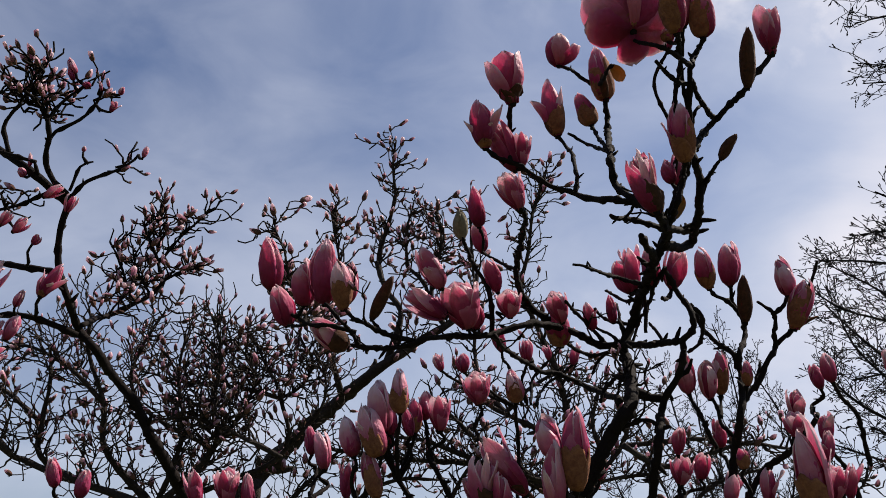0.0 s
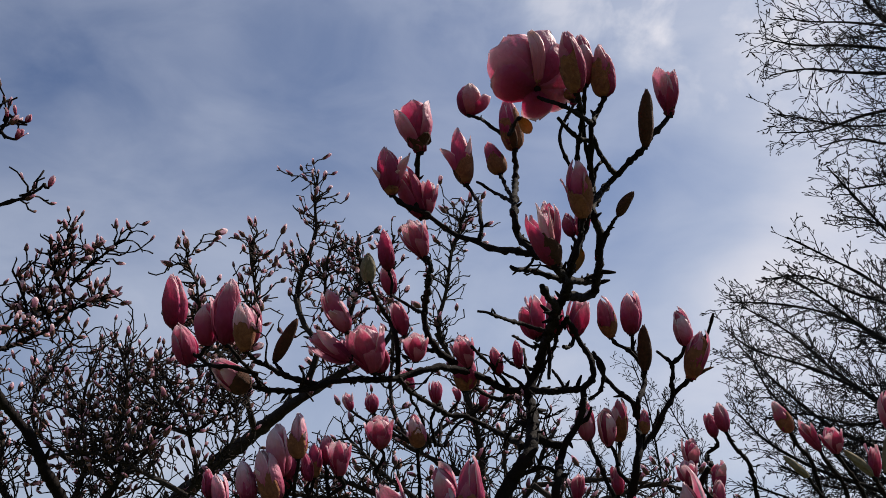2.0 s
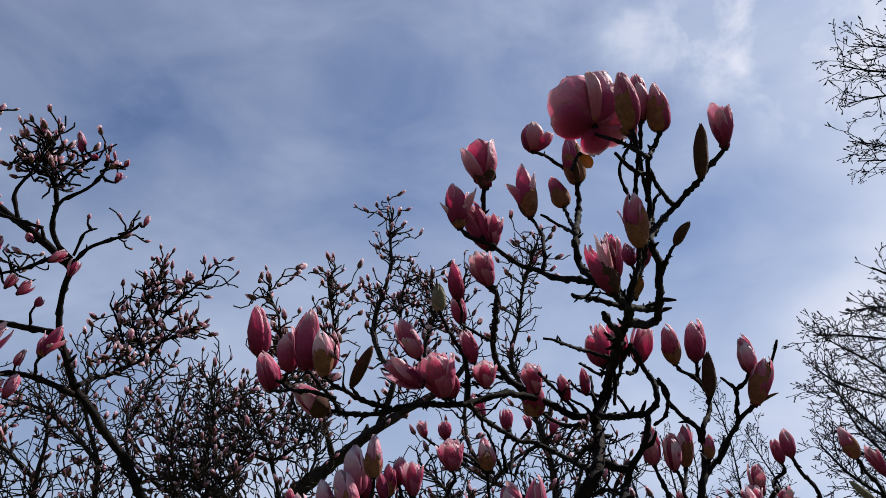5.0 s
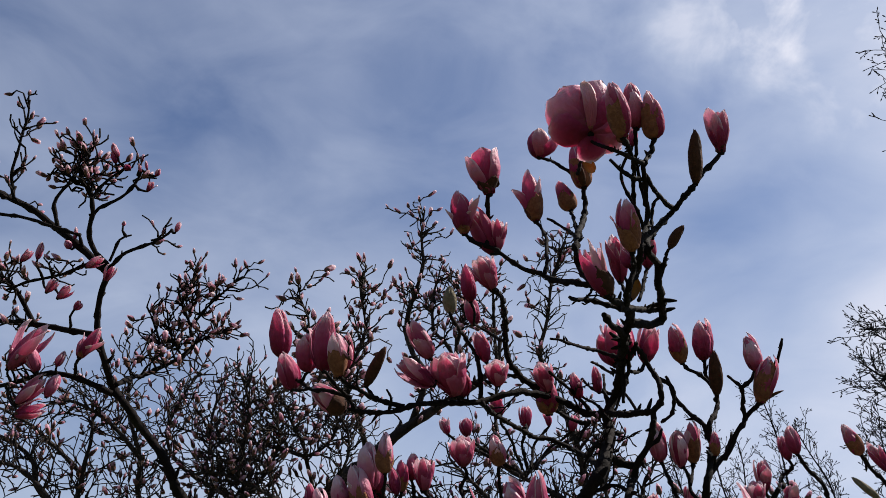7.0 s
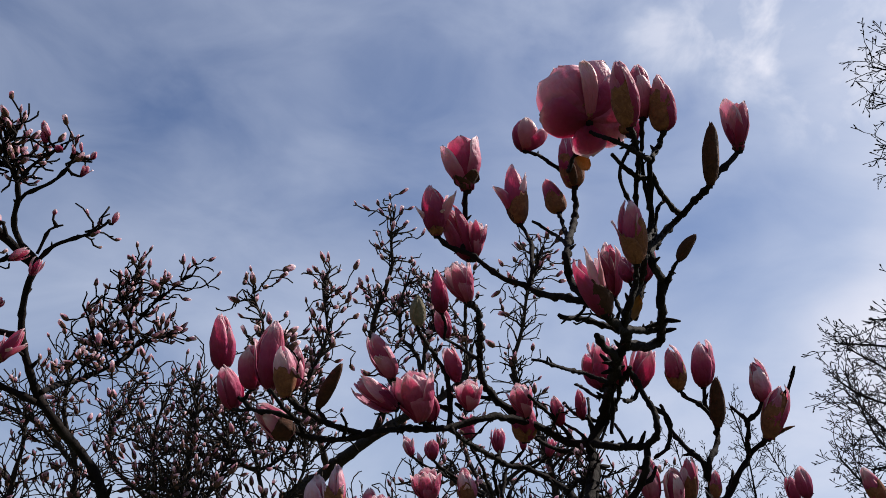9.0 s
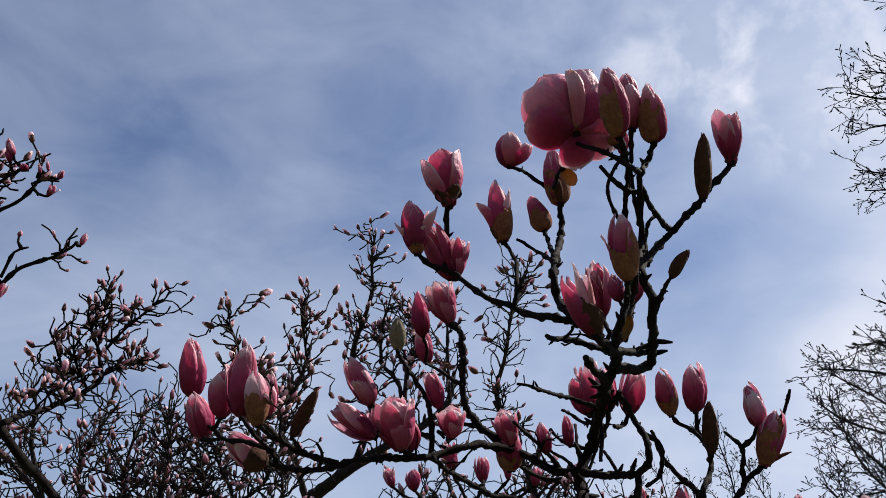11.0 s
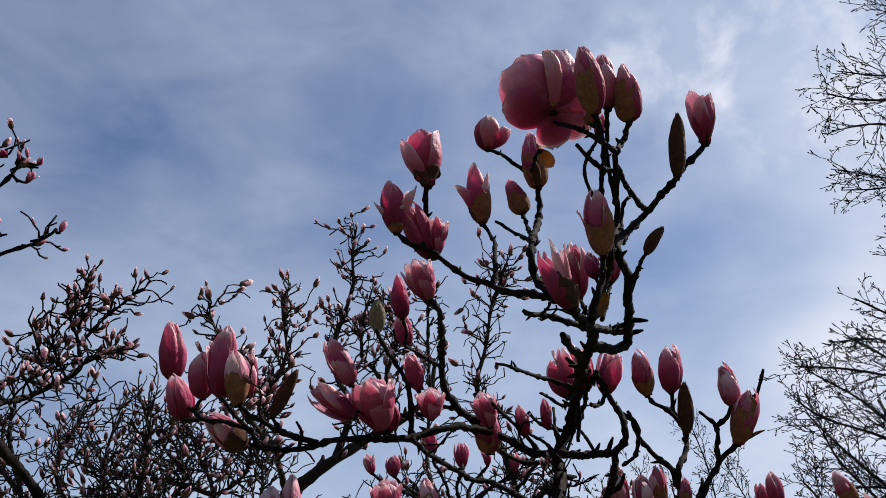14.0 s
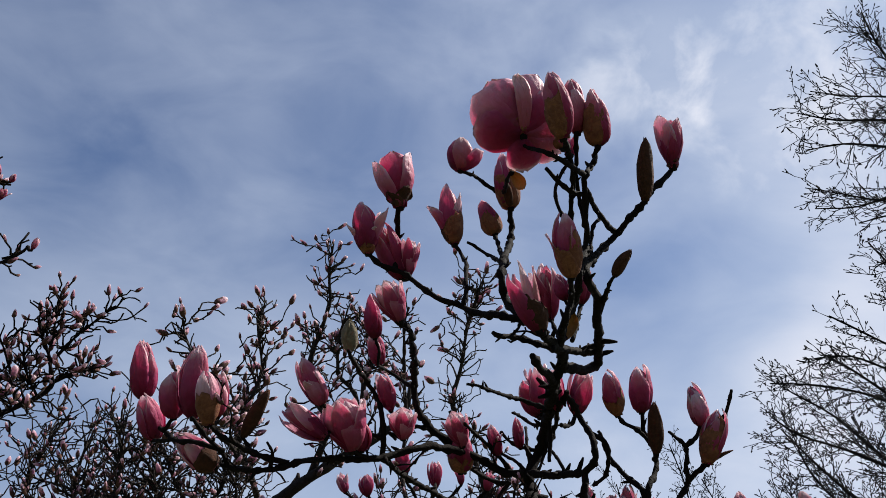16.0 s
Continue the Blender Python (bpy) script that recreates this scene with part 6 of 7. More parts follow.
side_twigs(left_rng, [(-1.046, 2.028, 2.250), (-1.202, 2.047, 2.216)], 0.0033, 11, 0.063, lines, tips, 1, 0.0190, 0.44, 0.05, 0.54, 0.30, floor=0.0023)
side_twigs(left_rng, [(-1.127, 1.897, 2.665), (-1.252, 1.895, 2.723), (-1.357, 1.892, 2.756)], 0.0033, 11, 0.055, lines, tips, 2, 0.0190, 0.44, 0.05, 0.54, 0.30, floor=0.0023)
left_branch([(-0.793, 2.348, 2.451), (-0.816, 2.334, 2.518), (-0.839, 2.323, 2.570), (-0.862, 2.312, 2.622)], 0.0055, 0.0030)
side_twigs(left_rng, [(-0.793, 2.348, 2.451), (-0.816, 2.334, 2.518), (-0.839, 2.323, 2.570), (-0.862, 2.312, 2.622)], 0.0031, 23, 0.054, lines, tips, 2, 0.0190, 0.44, 0.05, 0.54, 0.15, floor=0.0022)
left_branch([(-0.798, 2.361, 2.455), (-0.733, 2.353, 2.487), (-0.666, 2.346, 2.503)], 0.0043, 0.0023)
side_twigs(left_rng, [(-0.798, 2.361, 2.455), (-0.733, 2.353, 2.487), (-0.666, 2.346, 2.503)], 0.0031, 23, 0.054, lines, tips, 2, 0.0190, 0.44, 0.05, 0.54, 0.15, floor=0.0022)
left_branch([(-0.808, 2.338, 2.502), (-0.752, 2.318, 2.569), (-0.710, 2.306, 2.606), (-0.664, 2.291, 2.649)], 0.0049, 0.0027)
side_twigs(left_rng, [(-0.808, 2.338, 2.502), (-0.752, 2.318, 2.569), (-0.710, 2.306, 2.606), (-0.664, 2.291, 2.649)], 0.0031, 23, 0.054, lines, tips, 2, 0.0190, 0.44, 0.05, 0.54, 0.15, floor=0.0022)
left_branch([(-0.872, 2.350, 2.378), (-0.899, 2.335, 2.463), (-0.927, 2.324, 2.523), (-0.949, 2.318, 2.557)], 0.0049, 0.0027)
side_twigs(left_rng, [(-0.872, 2.350, 2.378), (-0.899, 2.335, 2.463), (-0.927, 2.324, 2.523), (-0.949, 2.318, 2.557)], 0.0031, 23, 0.054, lines, tips, 2, 0.0190, 0.44, 0.05, 0.54, 0.15, floor=0.0022)
left_branch([(-0.823, 2.343, 2.409), (-0.866, 2.330, 2.480), (-0.881, 2.316, 2.548)], 0.0043, 0.0023)
side_twigs(left_rng, [(-0.823, 2.343, 2.409), (-0.866, 2.330, 2.480), (-0.881, 2.316, 2.548)], 0.0031, 23, 0.054, lines, tips, 2, 0.0190, 0.44, 0.05, 0.54, 0.15, floor=0.0022)
left_branch([(-0.798, 2.287, 2.528), (-0.793, 2.277, 2.570), (-0.805, 2.265, 2.621)], 0.0036, 0.0020)
side_twigs(left_rng, [(-0.798, 2.287, 2.528), (-0.793, 2.277, 2.570), (-0.805, 2.265, 2.621)], 0.0031, 23, 0.054, lines, tips, 2, 0.0190, 0.44, 0.05, 0.54, 0.15, floor=0.0022)
side_twigs(left_rng, [(-0.912, 2.133, 2.254), (-0.843, 2.126, 2.281), (-0.781, 2.121, 2.304), (-0.722, 2.112, 2.343)], 0.0033, 13, 0.079, lines, tips, 2, 0.0190, 0.44, 0.05, 0.54, 0.30, floor=0.0023)
part("twig_tangle", twig_mesh("twig_tangle", lines, BARK_SHADED, 5, 0.15, left_rng), side_tree, "fine knotty twigs", "stuff").matrix_basis = side_tree.matrix_basis.inverted()
left_rng.shuffle(tips)
small_buds(side_tree, tips[::2], left_rng, 0.026, 300)

# ------------------------------------------------------------------ the magnolias behind
back_rng = random.Random(33)
behind = thing("magnolia_tree", (-1.11, 4.16, 0), "magnolia tree with a long slanting limb and small buds", "tree", "magnolias")
lines, tips = [], []
wood(behind, [(-1.113, 4.157, -0.050), (-0.922, 4.122, 1.062), (-0.830, 4.027, 2.123)], 0.140, 0.030, BARK_BACK, "trunk", 0.08)
w = wood(behind, [(-0.962, 4.174, 2.019), (-0.824, 4.119, 2.169), (-0.696, 4.027, 2.267), (-0.569, 3.935, 2.363), (-0.444, 3.845, 2.444), (-0.316, 3.705, 2.512), (-0.175, 3.616, 2.588), (-0.083, 3.594, 2.644), (0.033, 3.568, 2.708), (0.126, 3.578, 2.818), (0.147, 3.578, 2.946)], 0.0500, 0.0100, BARK_BACK)
side_twigs(back_rng, w, 0.0056, 12, 0.168, lines, tips, 2, 0.031, 0.42, 0.08, 0.56, 0.60, floor=0.0028)
w = wood(behind, [(-0.251, 3.678, 2.547), (-0.197, 3.604, 2.670), (-0.183, 3.596, 2.767), (-0.249, 3.607, 2.870), (-0.294, 3.607, 2.998)], 0.0180, 0.0100, BARK_BACK)
side_twigs(back_rng, w, 0.0056, 9, 0.120, lines, tips, 2, 0.031, 0.42, 0.08, 0.56, 0.10, floor=0.0028)
w = wood(behind, [(0.009, 3.575, 2.690), (-0.053, 3.587, 2.792), (-0.082, 3.597, 2.895), (-0.156, 3.568, 2.961)], 0.0140, 0.0080, BARK_BACK)
side_twigs(back_rng, w, 0.0056, 8, 0.120, lines, tips, 2, 0.031, 0.42, 0.08, 0.56, 0.10, floor=0.0028)
w = wood(behind, [(-0.249, 3.607, 2.870), (-0.283, 3.650, 2.975), (-0.278, 3.611, 3.065), (-0.240, 3.566, 3.169), (-0.212, 3.516, 3.283), (-0.221, 3.466, 3.396), (-0.207, 3.421, 3.499)], 0.0159, 0.0040, BARK_BACK)
side_twigs(back_rng, w, 0.0050, 58, 0.082, lines, tips, 2, 0.031, 0.42, 0.08, 0.56, 0.20, floor=0.0028)
w = wood(behind, [(-0.444, 3.845, 2.444), (-0.462, 3.522, 2.547), (-0.487, 3.328, 2.606), (-0.441, 3.227, 2.711), (-0.401, 3.183, 2.810), (-0.413, 3.141, 2.909), (-0.429, 3.103, 2.997)], 0.0160, 0.0040, BARK_BACK)
side_twigs(back_rng, w, 0.0050, 78, 0.096, lines, tips, 2, 0.031, 0.42, 0.08, 0.56, 0.50, floor=0.0028)
w = wood(behind, [(-0.462, 3.522, 2.547), (-0.460, 2.980, 2.504), (-0.456, 2.654, 2.480), (-0.474, 2.518, 2.542), (-0.485, 2.491, 2.603), (-0.512, 2.470, 2.658), (-0.516, 2.457, 2.689)], 0.0140, 0.0030, BARK_BACK)
side_twigs(back_rng, w, 0.0040, 66, 0.072, lines, tips, 2, 0.022, 0.42, 0.08, 0.56, 0.55, floor=0.0024)
w = wood(behind, [(-0.053, 3.587, 2.792), (-0.046, 3.587, 2.919), (-0.007, 3.528, 3.054), (-0.031, 3.474, 3.176)], 0.0130, 0.0040, BARK_BACK)
side_twigs(back_rng, w, 0.0050, 52, 0.106, lines, tips, 2, 0.031, 0.42, 0.08, 0.56, 0.10, floor=0.0028)
w = wood(behind, [(-0.156, 3.568, 2.961), (-0.161, 3.510, 3.093), (-0.128, 3.459, 3.206)], 0.0100, 0.0040, BARK_BACK)
side_twigs(back_rng, w, 0.0050, 26, 0.086, lines, tips, 2, 0.031, 0.42, 0.08, 0.56, 0.10, floor=0.0028)
part("twig_tangle", twig_mesh("twig_tangle", lines, BARK_BACK, 4, 0.12, back_rng), behind, "fine crooked twigs", "stuff").matrix_basis = behind.matrix_basis.inverted()
back_rng.shuffle(tips)
small_buds(behind, tips[::2], back_rng, 0.0360, 260)
middle = thing("magnolia_tree", (0.57, 3.32, 0), "magnolia tree full of half-open pink flowers", "tree", "magnolias")
lines, tips = [], []
wood(middle, [(0.570, 3.316, -0.050), (0.570, 3.246, 0.948), (0.470, 3.116, 1.896)], 0.120, 0.040, BARK_BACK, "trunk", 0.08)
w = wood(middle, [(0.526, 3.605, 1.976), (0.501, 3.532, 2.160), (0.490, 3.477, 2.304), (0.458, 3.431, 2.428), (0.428, 3.390, 2.531)], 0.0247, 0.0090, BARK_BACK)
side_twigs(back_rng, w, 0.0046, 41, 0.146, lines, tips, 2, 0.031, 0.42, 0.08, 0.56, 0.10, floor=0.0024)
w = wood(middle, [(0.486, 3.414, 2.143), (0.369, 3.384, 2.220), (0.237, 3.363, 2.279), (0.128, 3.341, 2.337), (0.061, 3.327, 2.377)], 0.0157, 0.0056, BARK_BACK)
side_twigs(back_rng, w, 0.0046, 38, 0.123, lines, tips, 2, 0.031, 0.42, 0.08, 0.56, 0.10, floor=0.0024)
w = wood(middle, [(0.494, 3.364, 1.952), (0.157, 3.311, 2.084), (-0.053, 3.284, 2.159), (-0.176, 3.276, 2.176)], 0.0180, 0.0067, BARK_BACK)
side_twigs(back_rng, w, 0.0046, 45, 0.140, lines, tips, 2, 0.031, 0.42, 0.08, 0.56, 0.10, floor=0.0024)
w = wood(middle, [(0.509, 3.484, 1.964), (0.678, 3.405, 2.164), (0.716, 3.360, 2.284), (0.768, 3.329, 2.365)], 0.0157, 0.0056, BARK_BACK)
side_twigs(back_rng, w, 0.0046, 22, 0.112, lines, tips, 2, 0.031, 0.42, 0.08, 0.56, 0.10, floor=0.0024)
w = wood(middle, [(0.237, 3.363, 2.279), (0.150, 3.433, 2.425), (0.127, 3.497, 2.578), (0.133, 3.429, 2.748), (0.121, 3.370, 2.897), (0.111, 3.301, 3.068), (0.127, 3.271, 3.144)], 0.0112, 0.0045, BARK_BACK)
side_twigs(back_rng, w, 0.0046, 34, 0.101, lines, tips, 2, 0.031, 0.42, 0.08, 0.56, 0.10, floor=0.0024)
w = wood(middle, [(0.367, 3.349, 2.633), (0.307, 3.301, 2.757), (0.336, 3.242, 2.903), (0.354, 3.183, 3.049), (0.400, 3.129, 3.187)], 0.0112, 0.0045, BARK_BACK)
side_twigs(back_rng, w, 0.0046, 60, 0.101, lines, tips, 2, 0.031, 0.42, 0.08, 0.56, 0.10, floor=0.0024)
w = wood(middle, [(0.458, 3.431, 2.428), (0.367, 3.349, 2.633), (0.296, 3.308, 2.736)], 0.0135, 0.0079, BARK_BACK)
side_twigs(back_rng, w, 0.0046, 19, 0.112, lines, tips, 2, 0.031, 0.42, 0.08, 0.56, 0.10, floor=0.0024)
w = wood(middle, [(0.699, 3.523, 2.182), (0.927, 3.513, 2.205), (1.065, 3.513, 2.206), (1.251, 3.521, 2.187)], 0.0135, 0.0067, BARK_BACK)
side_twigs(back_rng, w, 0.0046, 22, 0.101, lines, tips, 2, 0.031, 0.42, 0.08, 0.56, 0.10, floor=0.0024)
w = wood(middle, [(0.478, 3.243, 1.941), (0.273, 3.199, 2.050), (0.128, 3.165, 2.141), (0.025, 3.131, 2.232), (-0.038, 3.112, 2.288)], 0.0157, 0.0056, BARK_BACK)
side_twigs(back_rng, w, 0.0046, 49, 0.123, lines, tips, 2, 0.031, 0.42, 0.08, 0.56, 0.10, floor=0.0024)
w = wood(middle, [(0.160, 3.430, 2.100), (-0.138, 3.424, 2.117), (-0.307, 3.416, 2.135), (-0.433, 3.410, 2.154)], 0.0135, 0.0056, BARK_BACK)
side_twigs(back_rng, w, 0.0046, 57, 0.123, lines, tips, 2, 0.031, 0.42, 0.08, 0.56, 0.10, floor=0.0024)
w = wood(middle, [(0.478, 3.243, 1.941), (0.554, 3.184, 2.089), (0.528, 3.142, 2.201), (0.554, 3.101, 2.313)], 0.0135, 0.0056, BARK_BACK)
side_twigs(back_rng, w, 0.0046, 26, 0.101, lines, tips, 2, 0.031, 0.42, 0.08, 0.56, 0.10, floor=0.0024)
w = wood(middle, [(0.613, 3.052, 2.109), (0.754, 3.078, 2.038), (0.892, 3.064, 2.075), (1.030, 3.050, 2.112), (1.193, 3.056, 2.096)], 0.0135, 0.0056, BARK_BACK)
side_twigs(back_rng, w, 0.0046, 34, 0.090, lines, tips, 2, 0.031, 0.42, 0.08, 0.56, 0.10, floor=0.0024)
w = wood(middle, [(0.244, 3.478, 2.301), (0.330, 3.447, 2.386), (0.439, 3.422, 2.448), (0.552, 3.413, 2.471)], 0.0112, 0.0045, BARK_BACK)
side_twigs(back_rng, w, 0.0046, 19, 0.090, lines, tips, 2, 0.031, 0.42, 0.08, 0.56, 0.10, floor=0.0024)
w = wood(middle, [(0.249, 3.533, 1.844), (0.465, 3.476, 1.983), (0.637, 3.452, 2.044), (0.809, 3.444, 2.064)], 0.0135, 0.0056, BARK_BACK)
side_twigs(back_rng, w, 0.0046, 28, 0.112, lines, tips, 2, 0.031, 0.42, 0.08, 0.56, 0.10, floor=0.0024)
w = wood(middle, [(0.895, 3.540, 1.824), (0.961, 3.484, 1.963), (1.068, 3.452, 2.044), (1.220, 3.436, 2.083)], 0.0135, 0.0056, BARK_BACK)
side_twigs(back_rng, w, 0.0046, 28, 0.112, lines, tips, 2, 0.031, 0.42, 0.08, 0.56, 0.10, floor=0.0024)
w = wood(middle, [(1.220, 3.540, 1.824), (1.327, 3.484, 1.963), (1.457, 3.460, 2.023), (1.629, 3.452, 2.044)], 0.0135, 0.0056, BARK_BACK)
side_twigs(back_rng, w, 0.0046, 28, 0.112, lines, tips, 2, 0.031, 0.42, 0.08, 0.56, 0.10, floor=0.0024)
w = wood(middle, [(-0.398, 3.533, 1.844), (-0.312, 3.476, 1.983), (-0.182, 3.452, 2.044), (-0.010, 3.452, 2.044)], 0.0135, 0.0056, BARK_BACK)
side_twigs(back_rng, w, 0.0046, 28, 0.112, lines, tips, 2, 0.031, 0.42, 0.08, 0.56, 0.10, floor=0.0024)
w = wood(middle, [(-0.657, 3.533, 1.844), (-0.570, 3.476, 1.983), (-0.484, 3.444, 2.064), (-0.400, 3.413, 2.144)], 0.0135, 0.0056, BARK_BACK)
side_twigs(back_rng, w, 0.0046, 28, 0.112, lines, tips, 2, 0.031, 0.42, 0.08, 0.56, 0.10, floor=0.0024)
w = wood(middle, [(-0.052, 3.419, 1.816), (0.032, 3.356, 1.970), (0.094, 3.317, 2.067), (0.177, 3.289, 2.145)], 0.0135, 0.0056, BARK_BACK)
side_twigs(back_rng, w, 0.0046, 28, 0.112, lines, tips, 2, 0.031, 0.42, 0.08, 0.56, 0.10, floor=0.0024)
part("twig_tangle", twig_mesh("twig_tangle", lines, BARK_BACK, 4, 0.12, back_rng), middle, "fine crooked twigs", "stuff").matrix_basis = middle.matrix_basis.inverted()
back_rng.shuffle(tips)
small_buds(middle, tips[::4], back_rng, 0.0370, 300)
thicket = thing("magnolia_tree", (-1.09, 3.53, 0), "old magnolia tree, a dense crown of crooked twigs with pink buds", "tree", "magnolias")
lines, tips = [], []
wood(thicket, [(-1.089, 3.531, -0.050), (-1.039, 3.461, 0.949), (-1.089, 3.331, 1.897)], 0.150, 0.050, BARK_BACK, "trunk", 0.08)
w = wood(thicket, [(-1.013, 3.210, 1.916), (-1.182, 3.135, 2.102), (-1.194, 3.075, 2.259), (-1.247, 3.009, 2.434), (-1.236, 2.967, 2.554)], 0.0160, 0.0060, BARK_BACK)
side_twigs(back_rng, w, 0.0041, 32, 0.190, lines, tips, 2, 0.031, 0.42, 0.08, 0.56, 0.10, floor=0.0022)
w = wood(thicket, [(-0.977, 3.103, 1.904), (-0.778, 3.031, 2.097), (-0.783, 2.975, 2.248), (-0.757, 2.919, 2.399), (-0.792, 2.872, 2.522)], 0.0144, 0.0054, BARK_BACK)
side_twigs(back_rng, w, 0.0041, 66, 0.168, lines, tips, 2, 0.031, 0.42, 0.08, 0.56, 0.10, floor=0.0022)
w = wood(thicket, [(-0.793, 3.084, 2.105), (-0.692, 3.040, 2.223), (-0.654, 2.996, 2.338), (-0.720, 2.953, 2.452)], 0.0096, 0.0036, BARK_BACK)
side_twigs(back_rng, w, 0.0041, 50, 0.157, lines, tips, 2, 0.031, 0.42, 0.08, 0.56, 0.10, floor=0.0022)
w = wood(thicket, [(-0.530, 2.942, 2.050), (-0.670, 2.913, 2.118), (-0.811, 2.892, 2.168), (-0.951, 2.892, 2.165)], 0.0096, 0.0036, BARK_BACK)
side_twigs(back_rng, w, 0.0041, 50, 0.157, lines, tips, 2, 0.031, 0.42, 0.08, 0.56, 0.10, floor=0.0022)
w = wood(thicket, [(-0.614, 3.281, 2.320), (-0.535, 3.264, 2.362), (-0.493, 3.229, 2.445), (-0.539, 3.196, 2.525)], 0.0080, 0.0030, BARK_BACK)
side_twigs(back_rng, w, 0.0041, 36, 0.134, lines, tips, 2, 0.031, 0.42, 0.08, 0.56, 0.10, floor=0.0022)
w = wood(thicket, [(-1.050, 3.317, 1.927), (-0.598, 3.257, 2.099), (-0.591, 3.179, 2.298), (-0.649, 3.131, 2.416), (-0.696, 3.092, 2.514)], 0.0144, 0.0054, BARK_BACK)
side_twigs(back_rng, w, 0.0041, 45, 0.168, lines, tips, 2, 0.031, 0.42, 0.08, 0.56, 0.10, floor=0.0022)
w = wood(thicket, [(-0.591, 3.179, 2.298), (-0.734, 3.164, 2.335), (-0.912, 3.159, 2.351), (-1.091, 3.143, 2.387)], 0.0096, 0.0036, BARK_BACK)
side_twigs(back_rng, w, 0.0041, 32, 0.168, lines, tips, 2, 0.031, 0.42, 0.08, 0.56, 0.10, floor=0.0022)
w = wood(thicket, [(-1.013, 3.210, 1.916), (-1.386, 3.152, 2.058), (-1.409, 3.098, 2.195), (-1.379, 3.043, 2.333), (-1.381, 2.999, 2.451)], 0.0160, 0.0060, BARK_BACK)
side_twigs(back_rng, w, 0.0041, 28, 0.190, lines, tips, 2, 0.031, 0.42, 0.08, 0.56, 0.10, floor=0.0022)
w = wood(thicket, [(-0.977, 3.103, 1.904), (-1.466, 3.033, 2.076), (-1.557, 2.972, 2.228), (-1.690, 2.944, 2.300), (-1.821, 2.930, 2.336)], 0.0160, 0.0060, BARK_BACK)
side_twigs(back_rng, w, 0.0041, 29, 0.190, lines, tips, 2, 0.031, 0.42, 0.08, 0.56, 0.10, floor=0.0022)
w = wood(thicket, [(-1.413, 2.929, 2.060), (-1.542, 2.885, 2.168), (-1.751, 2.873, 2.200)], 0.0112, 0.0042, BARK_BACK)
side_twigs(back_rng, w, 0.0041, 16, 0.168, lines, tips, 2, 0.031, 0.42, 0.08, 0.56, 0.10, floor=0.0022)
w = wood(thicket, [(-0.869, 3.344, 2.148), (-1.099, 3.297, 2.266), (-1.173, 3.251, 2.390), (-1.112, 3.201, 2.538), (-1.047, 3.170, 2.624)], 0.0112, 0.0042, BARK_BACK)
side_twigs(back_rng, w, 0.0041, 32, 0.168, lines, tips, 2, 0.031, 0.42, 0.08, 0.56, 0.10, floor=0.0022)
w = wood(thicket, [(-0.598, 3.257, 2.099), (-0.449, 3.193, 2.261), (-0.429, 3.144, 2.381), (-0.474, 3.112, 2.459)], 0.0096, 0.0036, BARK_BACK)
side_twigs(back_rng, w, 0.0041, 30, 0.134, lines, tips, 2, 0.031, 0.42, 0.08, 0.56, 0.10, floor=0.0022)
w = wood(thicket, [(-1.194, 3.075, 2.259), (-1.312, 3.030, 2.373), (-1.469, 2.997, 2.448), (-1.621, 3.014, 2.405)], 0.0104, 0.0039, BARK_BACK)
side_twigs(back_rng, w, 0.0041, 23, 0.168, lines, tips, 2, 0.031, 0.42, 0.08, 0.56, 0.10, floor=0.0022)
w = wood(thicket, [(-1.458, 3.201, 2.214), (-1.627, 3.146, 2.353), (-1.768, 3.114, 2.430), (-1.908, 3.100, 2.468)], 0.0104, 0.0039, BARK_BACK)
side_twigs(back_rng, w, 0.0041, 16, 0.168, lines, tips, 2, 0.031, 0.42, 0.08, 0.56, 0.10, floor=0.0022)
w = wood(thicket, [(-1.013, 3.210, 1.916), (-0.916, 3.120, 2.149), (-0.934, 3.050, 2.345), (-0.908, 3.000, 2.483)], 0.0112, 0.0042, BARK_BACK)
side_twigs(back_rng, w, 0.0041, 39, 0.157, lines, tips, 2, 0.031, 0.42, 0.08, 0.56, 0.10, floor=0.0022)
part("twig_tangle", twig_mesh("twig_tangle", lines, BARK_BACK, 4, 0.12, back_rng), thicket, "fine crooked twigs", "stuff").matrix_basis = thicket.matrix_basis.inverted()
back_rng.shuffle(tips)
small_buds(thicket, tips[::3], back_rng, 0.0320, 300)

# ------------------------------------------------------------------ the bare trees
bare_rng = random.Random(47)


